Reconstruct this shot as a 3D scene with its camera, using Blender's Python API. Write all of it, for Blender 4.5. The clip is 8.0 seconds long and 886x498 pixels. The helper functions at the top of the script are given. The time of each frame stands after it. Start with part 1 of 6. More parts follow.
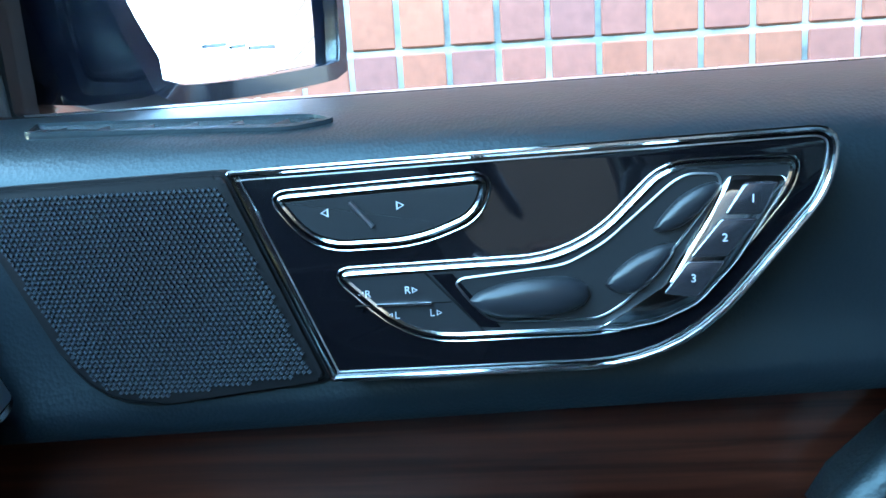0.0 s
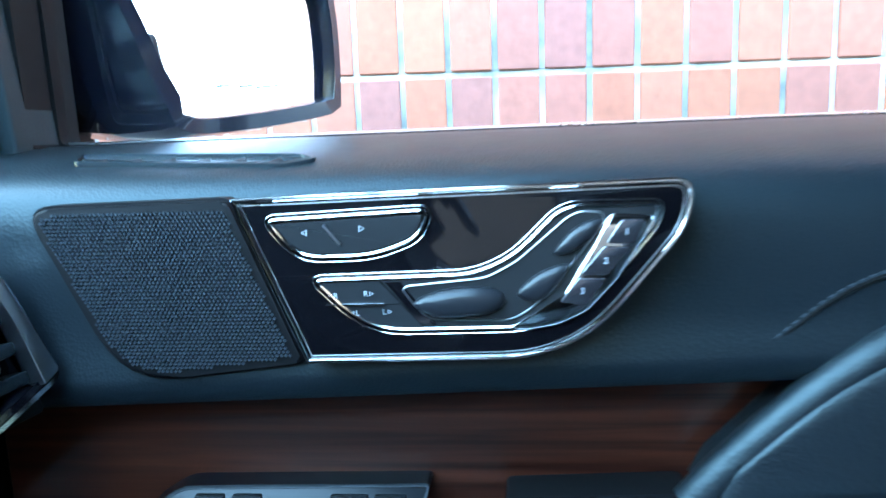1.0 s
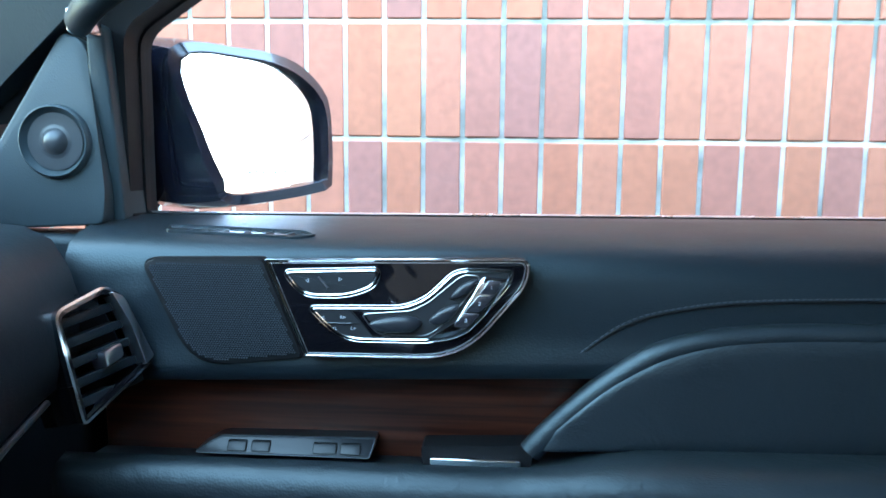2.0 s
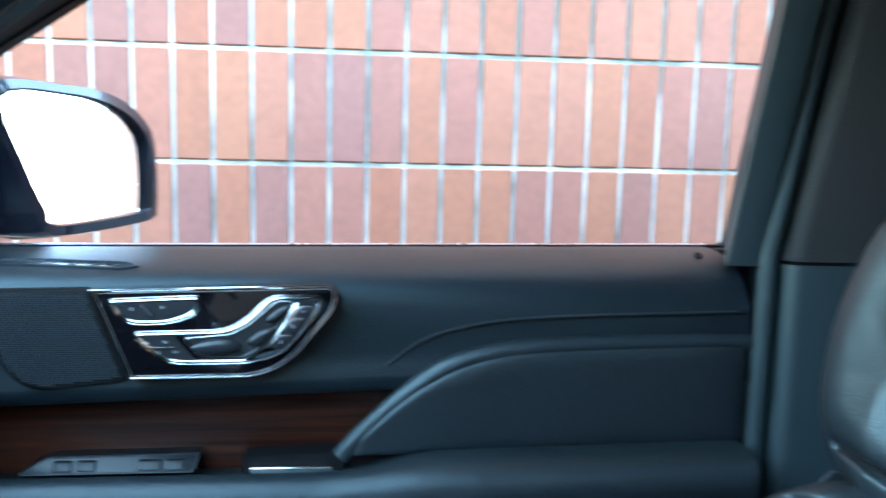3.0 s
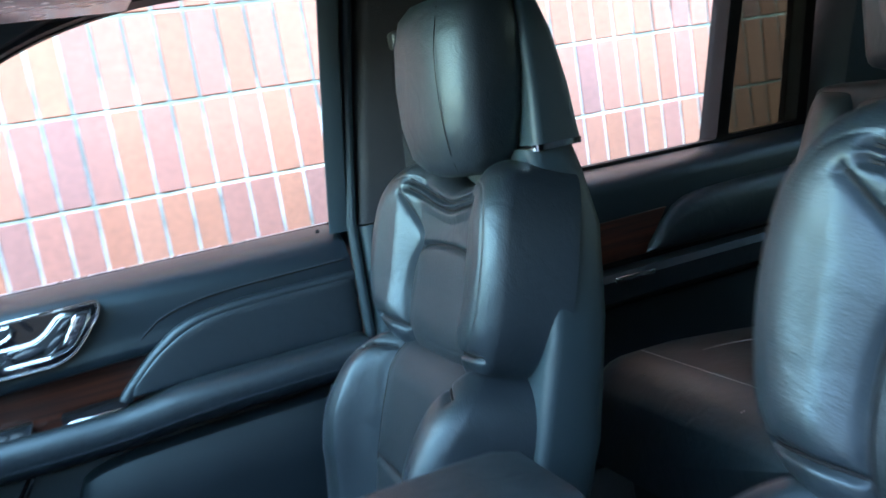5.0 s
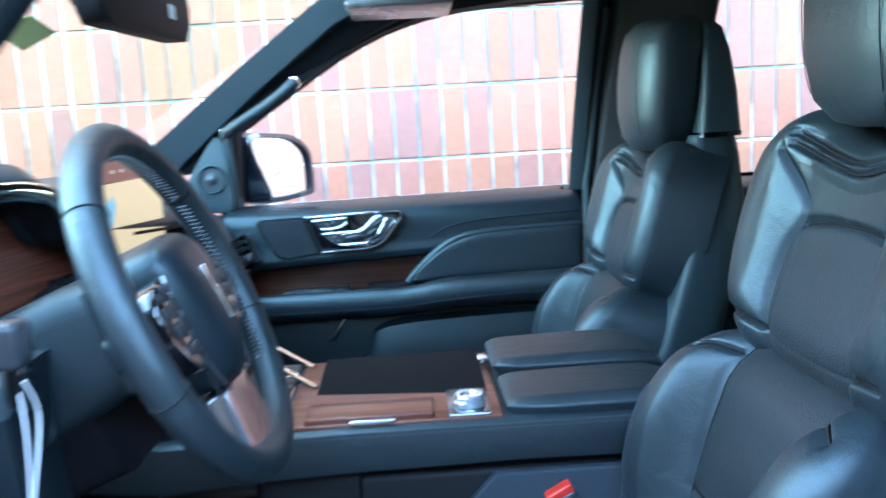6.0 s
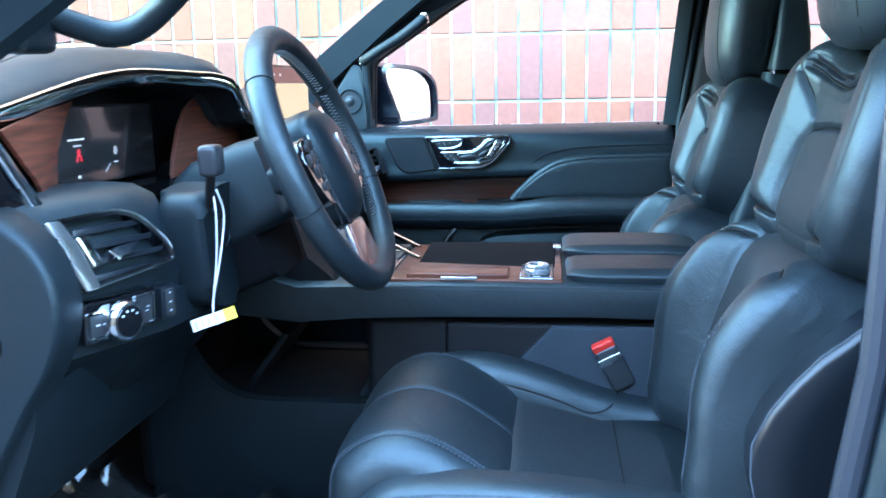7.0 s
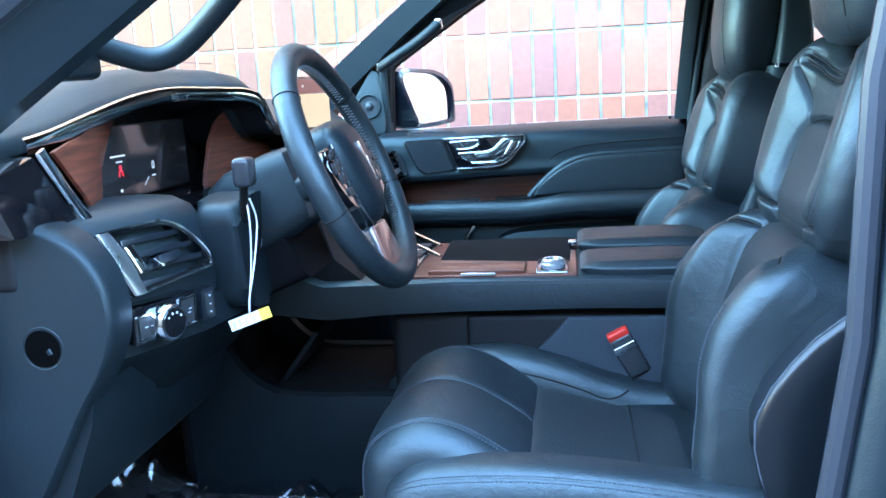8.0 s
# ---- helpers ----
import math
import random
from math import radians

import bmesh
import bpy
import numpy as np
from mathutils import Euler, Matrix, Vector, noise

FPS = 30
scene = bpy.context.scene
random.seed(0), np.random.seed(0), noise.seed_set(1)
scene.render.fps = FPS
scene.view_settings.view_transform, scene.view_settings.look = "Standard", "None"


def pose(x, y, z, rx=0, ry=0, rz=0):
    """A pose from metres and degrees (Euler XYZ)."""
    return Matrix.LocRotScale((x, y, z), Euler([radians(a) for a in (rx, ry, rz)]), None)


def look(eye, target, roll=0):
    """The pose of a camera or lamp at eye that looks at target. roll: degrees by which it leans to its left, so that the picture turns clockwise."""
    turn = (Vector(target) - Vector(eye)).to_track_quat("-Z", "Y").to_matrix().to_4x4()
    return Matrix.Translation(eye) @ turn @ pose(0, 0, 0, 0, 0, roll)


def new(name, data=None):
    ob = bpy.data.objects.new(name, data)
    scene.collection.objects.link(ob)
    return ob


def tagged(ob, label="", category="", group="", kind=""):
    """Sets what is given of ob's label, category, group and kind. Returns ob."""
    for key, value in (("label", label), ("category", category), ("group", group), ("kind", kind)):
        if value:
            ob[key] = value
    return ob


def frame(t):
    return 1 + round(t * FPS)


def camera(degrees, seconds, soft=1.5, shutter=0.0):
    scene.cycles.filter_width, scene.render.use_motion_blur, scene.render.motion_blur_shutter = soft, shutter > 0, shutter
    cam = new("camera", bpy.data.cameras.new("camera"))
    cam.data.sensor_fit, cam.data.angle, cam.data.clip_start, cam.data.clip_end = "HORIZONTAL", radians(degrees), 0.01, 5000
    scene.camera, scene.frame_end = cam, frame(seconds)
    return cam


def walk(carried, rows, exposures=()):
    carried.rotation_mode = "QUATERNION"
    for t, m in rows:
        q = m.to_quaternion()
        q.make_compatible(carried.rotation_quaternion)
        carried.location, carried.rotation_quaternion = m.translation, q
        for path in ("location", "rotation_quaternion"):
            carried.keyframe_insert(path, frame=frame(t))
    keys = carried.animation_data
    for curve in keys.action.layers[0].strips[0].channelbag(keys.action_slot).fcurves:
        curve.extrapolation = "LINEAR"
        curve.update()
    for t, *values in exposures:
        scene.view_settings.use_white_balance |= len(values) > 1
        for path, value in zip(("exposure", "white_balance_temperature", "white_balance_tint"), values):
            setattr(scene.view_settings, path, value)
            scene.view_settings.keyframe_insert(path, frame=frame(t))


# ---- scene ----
cam = camera(55.1, 8.0, shutter=0.5)
PATH = [
    (0, (-0.013, 0.428, 1.273), (-0.161, 2.380, 0.859), -3.61),
    (0.5, (-0.010, 0.410, 1.273), (-0.173, 2.361, 0.866), -3.50),
    (1, (0.028, 0.323, 1.295), (-0.143, 2.279, 0.913), -2.07),
    (2.3, (0.099, -0.060, 1.380), (0.008, 1.919, 1.105), 1.92),
    (2.5, (0.097, -0.071, 1.380), (0.063, 1.913, 1.124), 2.57),
    (3, (0.126, -0.110, 1.404), (0.364, 1.858, 1.133), 1.44),
    (3.5, (0.069, -0.215, 1.409), (0.644, 1.675, 1.098), 1.74),
    (4, (0.023, -0.447, 1.466), (0.785, 1.376, 1.151), -3.51),
    (4.5, (0.054, -0.608, 1.516), (0.887, 1.178, 1.171), -9.40),
    (4.7, (0.076, -0.669, 1.514), (0.929, 1.104, 1.155), -9.76),
    (5.8, (0.153, -1.294, 1.441), (0.338, 0.674, 1.135), -4.53),
    (6, (0.155, -1.402, 1.450), (0.216, 0.577, 1.161), -3.35),
    (6.5, (0.197, -1.592, 1.397), (0.043, 0.376, 1.081), -1.24),
    (7, (0.239, -1.728, 1.381), (-0.011, 0.221, 1.006), -0.97),
    (7.5, (0.223, -1.810, 1.386), (-0.029, 0.137, 1.005), -1.53),
    (8, (0.255, -1.803, 1.396), (-0.048, 0.138, 1.018), -3.06),
]
walk(cam, [(t, look(eye, target, roll)) for t, eye, target, roll in PATH],
     exposures=[(0.0, 6.02, 6350, -6), (1.0, 6.25, 6600, -2), (2.5, 5.6, 7500, 3), (3.5, 5.65, 7000, 0), (4.0, 5.92, 7080, 2), (4.5, 6.05, 7200, 4), (6.0, 6.1, 6500, -2), (6.5, 5.98, 6600, 0), (7.0, 6.17, 6500, 0), (8.0, 6.2, 6400, 0)])
# ---- light ----
world = bpy.data.worlds.new("sky")
scene.world = world
world.use_nodes = True
_nt = world.node_tree
_sky = _nt.nodes.new("ShaderNodeTexSky")
_sky.sky_type, _sky.sun_disc = "NISHITA", False
_sky.sun_elevation, _sky.sun_rotation = radians(35), radians(330)
_sky.dust_density, _sky.ozone_density = 1.2, 2.5
_nt.links.new(_sky.outputs[0], _nt.nodes["Background"].inputs[0])
_nt.nodes["Background"].inputs[1].default_value = 0.15
sun = new("sun", bpy.data.lights.new("sun", "SUN"))
sun.data.energy, sun.data.angle, sun.data.color = 2.0, radians(0.5), (1.0, 0.93, 0.84)
sun.matrix_world = look((-4.10, 7.09, 5.74), (0, 0, 0))

# ---- materials ----
def mat(name, color, rough=0.5, metal=0.0, spec=0.5, bump=0.0, bump_scale=400.0, vary=0.0, vary_scale=8.0, coat=0.0, trans=0.0, ior=1.45, tint=(1, 1, 1), wrinkle=0.0):
    m = bpy.data.materials.new(name)
    m.use_nodes = True
    t = m.node_tree
    b = t.nodes["Principled BSDF"]
    b.inputs["Base Color"].default_value = (*color, 1)
    b.inputs["Roughness"].default_value = rough
    b.inputs["Metallic"].default_value = metal
    b.inputs["Specular IOR Level"].default_value = spec
    b.inputs["Coat Weight"].default_value = coat
    b.inputs["Coat Roughness"].default_value = 0.05
    b.inputs["Transmission Weight"].default_value = trans
    b.inputs["IOR"].default_value = ior
    b.inputs["Specular Tint"].default_value = (*tint, 1)
    co = t.nodes.new("ShaderNodeTexCoord")
    if vary:
        n = t.nodes.new("ShaderNodeTexNoise")
        n.inputs["Scale"].default_value, n.inputs["Detail"].default_value = vary_scale, 6
        t.links.new(co.outputs["Object"], n.inputs["Vector"])
        r = t.nodes.new("ShaderNodeMapRange")
        r.inputs["To Min"].default_value, r.inputs["To Max"].default_value = rough * (1 - vary), min(1, rough * (1 + vary))
        t.links.new(n.outputs["Fac"], r.inputs["Value"])
        t.links.new(r.outputs["Result"], b.inputs["Roughness"])
        x = t.nodes.new("ShaderNodeMixRGB")
        x.inputs[1].default_value = (*[c * (1 - vary * 0.6) for c in color], 1)
        x.inputs[2].default_value = (*[min(1, c * (1 + vary * 0.6)) for c in color], 1)
        t.links.new(n.outputs["Fac"], x.inputs[0])
        t.links.new(x.outputs[0], b.inputs["Base Color"])
    if bump:
        v = t.nodes.new("ShaderNodeTexVoronoi")
        v.inputs["Scale"].default_value = bump_scale
        t.links.new(co.outputs["Object"], v.inputs["Vector"])
        p = t.nodes.new("ShaderNodeBump")
        p.inputs["Strength"].default_value, p.inputs["Distance"].default_value = bump, 0.002
        t.links.new(v.outputs["Distance"], p.inputs["Height"])
        t.links.new(p.outputs["Normal"], b.inputs["Normal"])
        if wrinkle:
            w = t.nodes.new("ShaderNodeTexNoise")
            w.inputs["Scale"].default_value, w.inputs["Detail"].default_value, w.inputs["Distortion"].default_value = 26, 4, 0.8
            t.links.new(co.outputs["Object"], w.inputs["Vector"])
            q = t.nodes.new("ShaderNodeBump")
            q.inputs["Strength"].default_value, q.inputs["Distance"].default_value = wrinkle, 0.012
            t.links.new(w.outputs["Fac"], q.inputs["Height"])
            t.links.new(q.outputs["Normal"], p.inputs["Normal"])
    return m


LEATHER = mat("black_leather", (0.0080, 0.0118, 0.0150), 0.49, spec=0.9, bump=0.12, bump_scale=420, vary=0.2, vary_scale=6, tint=(0.78, 0.95, 1.0), wrinkle=0.16)
PERF = mat("perforated_leather", (0.0120, 0.0150, 0.0180), 0.55, spec=0.6, bump=0.30, bump_scale=420, vary=0.15, tint=(0.85, 0.96, 1.0))
VINYL = mat("soft_vinyl", (0.0065, 0.0105, 0.0140), 0.43, spec=0.62, bump=0.10, bump_scale=500, vary=0.15, vary_scale=5, tint=(0.75, 0.95, 1.0), wrinkle=0.05)
PLASTIC = mat("dark_plastic", (0.0060, 0.0095, 0.0125), 0.48, spec=0.42, bump=0.14, bump_scale=650, vary=0.12, tint=(0.8, 0.96, 1.0))
TRIM = mat("grey_pillar_plastic", (0.022, 0.036, 0.042), 0.5, spec=0.45, bump=0.12, bump_scale=650, vary=0.15)
FELT = mat("grey_felt_trim", (0.030, 0.038, 0.048), 0.85, spec=0.25, bump=0.4, bump_scale=700, vary=0.15)
BLACK = mat("matte_black", (0.005, 0.005, 0.006), 0.65, spec=0.3, vary=0.1)
PIANO = mat("gloss_black", (0.004, 0.004, 0.005), 0.06, coat=1.0)
SHELL = mat("satin_black_plastic", (0.006, 0.008, 0.011), 0.3, spec=0.5, vary=0.15)
CHROME = mat("chrome", (0.72, 0.735, 0.76), 0.10, metal=1.0, vary=0.2)
SATIN = mat("satin_metal", (0.6, 0.61, 0.63), 0.28, metal=1.0, vary=0.2)
CARPET = mat("black_carpet", (0.012, 0.012, 0.013), 0.95, bump=0.5, bump_scale=300, vary=0.2)
BUTTON = mat("button_plastic", (0.018, 0.02, 0.022), 0.4, vary=0.1)
STITCH = mat("stitch_thread", (0.045, 0.055, 0.068), 0.7)
RIMRED = mat("reddish_trim", (0.2, 0.06, 0.05), 0.3, metal=0.6)
RED = mat("red_plastic", (0.6, 0.03, 0.02), 0.35)
PAPER = mat("paper_tag", (0.6, 0.59, 0.56), 0.7, vary=0.05)
STICKER = mat("faded_sticker", (0.42, 0.45, 0.16), 0.6, vary=0.2, vary_scale=30)
YELLOW = mat("yellow_paper", (0.8, 0.55, 0.04), 0.6)
WHITEINK = mat("pale_marking", (0.55, 0.57, 0.6), 0.5)
STITCH_PALE = mat("pale_print", (0.35, 0.36, 0.38), 0.7)
CORD = mat("white_cord", (0.7, 0.7, 0.72), 0.7)
VISOR = mat("film_wrapped_visor", (0.16, 0.165, 0.18), 0.25, spec=0.6, bump=0.5, bump_scale=40, vary=0.3, vary_scale=20)
HEADLINER = mat("dark_headliner", (0.02, 0.02, 0.022), 0.9, bump=0.3, bump_scale=500, vary=0.1)
PAINT_EDGE = mat("grey_seal_rubber", (0.02, 0.023, 0.03), 0.4, spec=0.6, vary=0.1)
BODYPAINT = mat("dark_car_paint", (0.008, 0.011, 0.02), 0.12, coat=1.0)
MIRROR = mat("mirror_glass", (0.9, 0.9, 0.9), 0.01, metal=1.0)
BELT = mat("belt_webbing", (0.03, 0.034, 0.034), 0.7, bump=0.4, bump_scale=600)


def glass_mat(name, tint, gloss=0.7, floor_gloss=0.008):
    m = bpy.data.materials.new(name)
    m.use_nodes = True
    t = m.node_tree
    t.nodes.remove(t.nodes["Principled BSDF"])
    tr = t.nodes.new("ShaderNodeBsdfTransparent")
    tr.inputs[0].default_value = (*tint, 1)
    gl = t.nodes.new("ShaderNodeBsdfGlossy")
    gl.inputs["Roughness"].default_value = 0.02
    lw = t.nodes.new("ShaderNodeLayerWeight")
    pw = t.nodes.new("ShaderNodeMath")
    pw.operation, pw.inputs[1].default_value = "POWER", 5.0
    t.links.new(lw.outputs["Facing"], pw.inputs[0])
    fr = t.nodes.new("ShaderNodeMath")
    fr.operation, fr.inputs[1].default_value, fr.inputs[2].default_value = "MULTIPLY_ADD", gloss, floor_gloss
    t.links.new(pw.outputs[0], fr.inputs[0])
    mx = t.nodes.new("ShaderNodeMixShader")
    t.links.new(fr.outputs[0], mx.inputs[0])
    t.links.new(tr.outputs[0], mx.inputs[1])
    t.links.new(gl.outputs[0], mx.inputs[2])
    t.links.new(mx.outputs[0], t.nodes["Material Output"].inputs[0])
    return m


GLASS = glass_mat("window_glass", (0.93, 0.95, 0.95))
TINTED = glass_mat("privacy_glass", (0.22, 0.23, 0.2))
SHIELD = glass_mat("windshield_glass", (0.86, 0.91, 0.86), 0.04, 0.003)
FILM = glass_mat("clear_film", (0.86, 0.87, 0.88), 0.5, 0.035)


def wood_mat(name, k, coat, grain=(1.5, 30, 45)):
    m = mat(name, (0.12, 0.035, 0.02), 0.3, coat=coat)
    t = m.node_tree
    b = t.nodes["Principled BSDF"]
    co = t.nodes.new("ShaderNodeTexCoord")
    mp = t.nodes.new("ShaderNodeMapping")
    mp.inputs["Scale"].default_value = grain
    t.links.new(co.outputs["Object"], mp.inputs["Vector"])
    n = t.nodes.new("ShaderNodeTexNoise")
    n.inputs["Scale"].default_value, n.inputs["Detail"].default_value, n.inputs["Distortion"].default_value = 2.2, 8, 0.6
    t.links.new(mp.outputs[0], n.inputs["Vector"])
    r = t.nodes.new("ShaderNodeValToRGB")
    e = r.color_ramp.elements
    e[0].position, e[0].color = 0.3, (0.03 * k, 0.009 * k, 0.006 * k, 1)
    e[1].position, e[1].color = 0.72, (0.19 * k, 0.054 * k, 0.029 * k, 1)
    t.links.new(n.outputs["Fac"], r.inputs[0])
    t.links.new(r.outputs[0], b.inputs["Base Color"])
    return m


WOOD = wood_mat("red_brown_wood", 0.6, 0.15)
WOOD_TOP = wood_mat("console_wood", 1.15, 0.0)
WOOD_RED = wood_mat("figured_red_wood", 1.25, 0.25, (4, 3, 60))


def brick_mat():
    m = mat("fired_brick", (0.4, 0.2, 0.14), 0.75)
    t = m.node_tree
    b = t.nodes["Principled BSDF"]
    info, geo = t.nodes.new("ShaderNodeObjectInfo"), t.nodes.new("ShaderNodeNewGeometry")
    add = t.nodes.new("ShaderNodeMath")
    add.operation = "ADD"
    t.links.new(info.outputs["Random"], add.inputs[0])
    t.links.new(geo.outputs["Random Per Island"], add.inputs[1])
    fr = t.nodes.new("ShaderNodeMath")
    fr.operation = "FRACT"
    t.links.new(add.outputs[0], fr.inputs[0])
    r = t.nodes.new("ShaderNodeValToRGB")
    r.color_ramp.interpolation = "LINEAR"
    e = r.color_ramp.elements
    e[0].position, e[0].color = 0.0, (0.355, 0.115, 0.062, 1)
    e[1].position, e[1].color = 1.0, (0.295, 0.112, 0.082, 1)
    for p, c in ((0.3, (0.41, 0.146, 0.074)), (0.6, (0.395, 0.138, 0.079)), (0.82, (0.345, 0.121, 0.079)), (0.92, (0.315, 0.117, 0.080))):
        x = e.new(p)
        x.color = (*c, 1)
    t.links.new(fr.outputs[0], r.inputs[0])
    n = t.nodes.new("ShaderNodeTexNoise")
    n.inputs["Scale"].default_value, n.inputs["Detail"].default_value = 45, 8
    t.links.new(geo.outputs["Position"], n.inputs["Vector"])
    mx = t.nodes.new("ShaderNodeMixRGB")
    mx.blend_type, mx.inputs[0].default_value = "MULTIPLY", 0.45
    t.links.new(r.outputs[0], mx.inputs[1])
    t.links.new(n.outputs["Fac"], mx.inputs[2])
    t.links.new(mx.outputs[0], b.inputs["Base Color"])
    p = t.nodes.new("ShaderNodeBump")
    p.inputs["Strength"].default_value, p.inputs["Distance"].default_value = 0.5, 0.003
    t.links.new(n.outputs["Fac"], p.inputs["Height"])
    t.links.new(p.outputs["Normal"], b.inputs["Normal"])
    return m


BRICK = brick_mat()
def mortar_mat():
    """Pale joints, weathered dark and greenish in patches."""
    m = mat("pale_mortar", (0.62, 0.61, 0.57), 0.9, bump=0.4, bump_scale=250)
    t = m.node_tree
    geo = t.nodes.new("ShaderNodeNewGeometry")
    n = t.nodes.new("ShaderNodeTexNoise")
    n.inputs["Scale"].default_value, n.inputs["Detail"].default_value, n.inputs["Roughness"].default_value = 1.6, 7, 0.62
    t.links.new(geo.outputs["Position"], n.inputs["Vector"])
    r = t.nodes.new("ShaderNodeValToRGB")
    e = r.color_ramp.elements
    e[0].position, e[0].color = 0.42, (0.17, 0.18, 0.145, 1)
    e[1].position, e[1].color = 0.56, (0.64, 0.57, 0.46, 1)
    x = e.new(0.48)
    x.color = (0.36, 0.36, 0.31, 1)
    t.links.new(n.outputs["Fac"], r.inputs[0])
    t.links.new(r.outputs[0], t.nodes["Principled BSDF"].inputs["Base Color"])
    return m


MORTAR = mortar_mat()
DARKWALL = mat("dark_render", (0.05, 0.047, 0.042), 0.85, bump=0.3, bump_scale=60, vary=0.3, vary_scale=1.2)
ASPHALT = mat("asphalt", (0.06, 0.058, 0.056), 0.9, bump=0.6, bump_scale=120, vary=0.25, vary_scale=3)

# ---- mesh helpers ----
def part(name, bm, material, parent=None, label="", smooth=True, angle=35):
    me = bpy.data.meshes.new(name)
    bmesh.ops.recalc_face_normals(bm, faces=bm.faces)
    bm.to_mesh(me)
    bm.free()
    me.materials.append(material)
    if smooth:
        me.shade_smooth()
        me.set_sharp_from_angle(angle=radians(angle))
    ob = new(name, me)
    if parent is not None:
        ob.parent = parent
    if label:
        ob["label"] = label
    return ob


def thing(name, label, category, group="", kind="", at=(0, 0, 0)):
    ob = new(name)
    ob.empty_display_size = 0.05
    ob.matrix_world = Matrix.Translation(at)
    return tagged(ob, label, category, group, kind)


def bevel(bm, w, seg=3, geom=None):
    if w > 0:
        es = geom or [e for e in bm.edges if len(e.link_faces) == 2 and e.calc_face_angle(0) > 0.4]
        bmesh.ops.bevel(bm, geom=es, offset=w, segments=seg, profile=0.5, affect="EDGES", clamp_overlap=True)
    return bm


def box(x0, x1, y0, y1, z0, z1, w=0.0, seg=3, m=None):
    bm = bmesh.new()
    bmesh.ops.create_cube(bm, size=1)
    bmesh.ops.transform(bm, verts=bm.verts, matrix=Matrix.Translation(((x0 + x1) / 2, (y0 + y1) / 2, (z0 + z1) / 2)) @ Matrix.Diagonal((x1 - x0, y1 - y0, z1 - z0, 1)))
    bevel(bm, w, seg)
    if m is not None:
        bmesh.ops.transform(bm, verts=bm.verts, matrix=m)
    return bm


def rounded(pts, r, seg=5):
    """A closed polygon with its corners rounded; r is one radius or one for each corner."""
    out, n = [], len(pts)
    for i, p in enumerate(pts):
        p = Vector(p)
        a, b = Vector(pts[i - 1]) - p, Vector(pts[(i + 1) % n]) - p
        q = r[i] if isinstance(r, (list, tuple)) else r
        d = min(q, a.length * 0.49, b.length * 0.49)
        if d < 1e-5:
            out.append(tuple(p))
            continue
        s, e = p + a.normalized() * d, p + b.normalized() * d
        for k in range(seg + 1):
            u = k / seg
            out.append(tuple(s * (1 - u) ** 2 + p * 2 * u * (1 - u) + e * u * u))
    return out


def smooth_loop(pts, n=48, closed=True):
    """Catmull-Rom through the points, resampled evenly."""
    P = [Vector(p) for p in pts]
    k = len(P)
    dense = []
    for i in range(k if closed else k - 1):
        g = (lambda j: P[j % k]) if closed else (lambda j: P[max(0, min(k - 1, j))])
        a, b, c, d = g(i - 1), g(i), g(i + 1), g(i + 2)
        for s in range(12):
            t = s / 12
            dense.append(0.5 * ((2 * b) + (c - a) * t + (2 * a - 5 * b + 4 * c - d) * t * t + (3 * b - a - 3 * c + d) * t ** 3))
    if closed:
        dense.append(P[0])
    else:
        dense.append(P[-1])
    L = [0]
    for a, b in zip(dense, dense[1:]):
        L.append(L[-1] + (b - a).length)
    out, j = [], 0
    for i in range(n):
        want = L[-1] * i / (n if closed else n - 1)
        while j < len(L) - 2 and L[j + 1] < want:
            j += 1
        u = (want - L[j]) / max(1e-9, L[j + 1] - L[j])
        out.append(tuple(dense[j].lerp(dense[j + 1], min(1, u))))
    return out


def loft(rings, caps=True, closed=True):
    bm = bmesh.new()
    V = [[bm.verts.new(p) for p in r] for r in rings]
    n = len(rings[0])
    for a, b in zip(V, V[1:]):
        for i in range(n if closed else n - 1):
            j = (i + 1) % n
            bm.faces.new((a[i], a[j], b[j], b[i]))
    if caps and closed:
        bm.faces.new(V[0][::-1])
        bm.faces.new(V[-1])
    return bm


def tube(path, r, seg=10, closed=False, taper=None, flat=1.0):
    P = [Vector(p) for p in path]
    n = len(P)
    rings, up = [], None
    for i, p in enumerate(P):
        t = (P[(i + 1) % n] - P[i - 1]) if closed else (P[min(n - 1, i + 1)] - P[max(0, i - 1)])
        t.normalize()
        if up is None:
            up = t.orthogonal().normalized() if abs(t.z) > 0.9 else (Vector((0, 0, 1)) - t * t.z).normalized()
        up = (up - t * up.dot(t)).normalized()
        sd = t.cross(up)
        q = r * (taper[i] if taper else 1)
        rings.append([p + up * math.cos(2 * math.pi * k / seg) * q + sd * math.sin(2 * math.pi * k / seg) * q * flat for k in range(seg)])
    if closed:
        rings.append(rings[0])
    bm = loft(rings, caps=not closed)
    if closed:
        bmesh.ops.remove_doubles(bm, verts=bm.verts, dist=1e-6)
    return bm


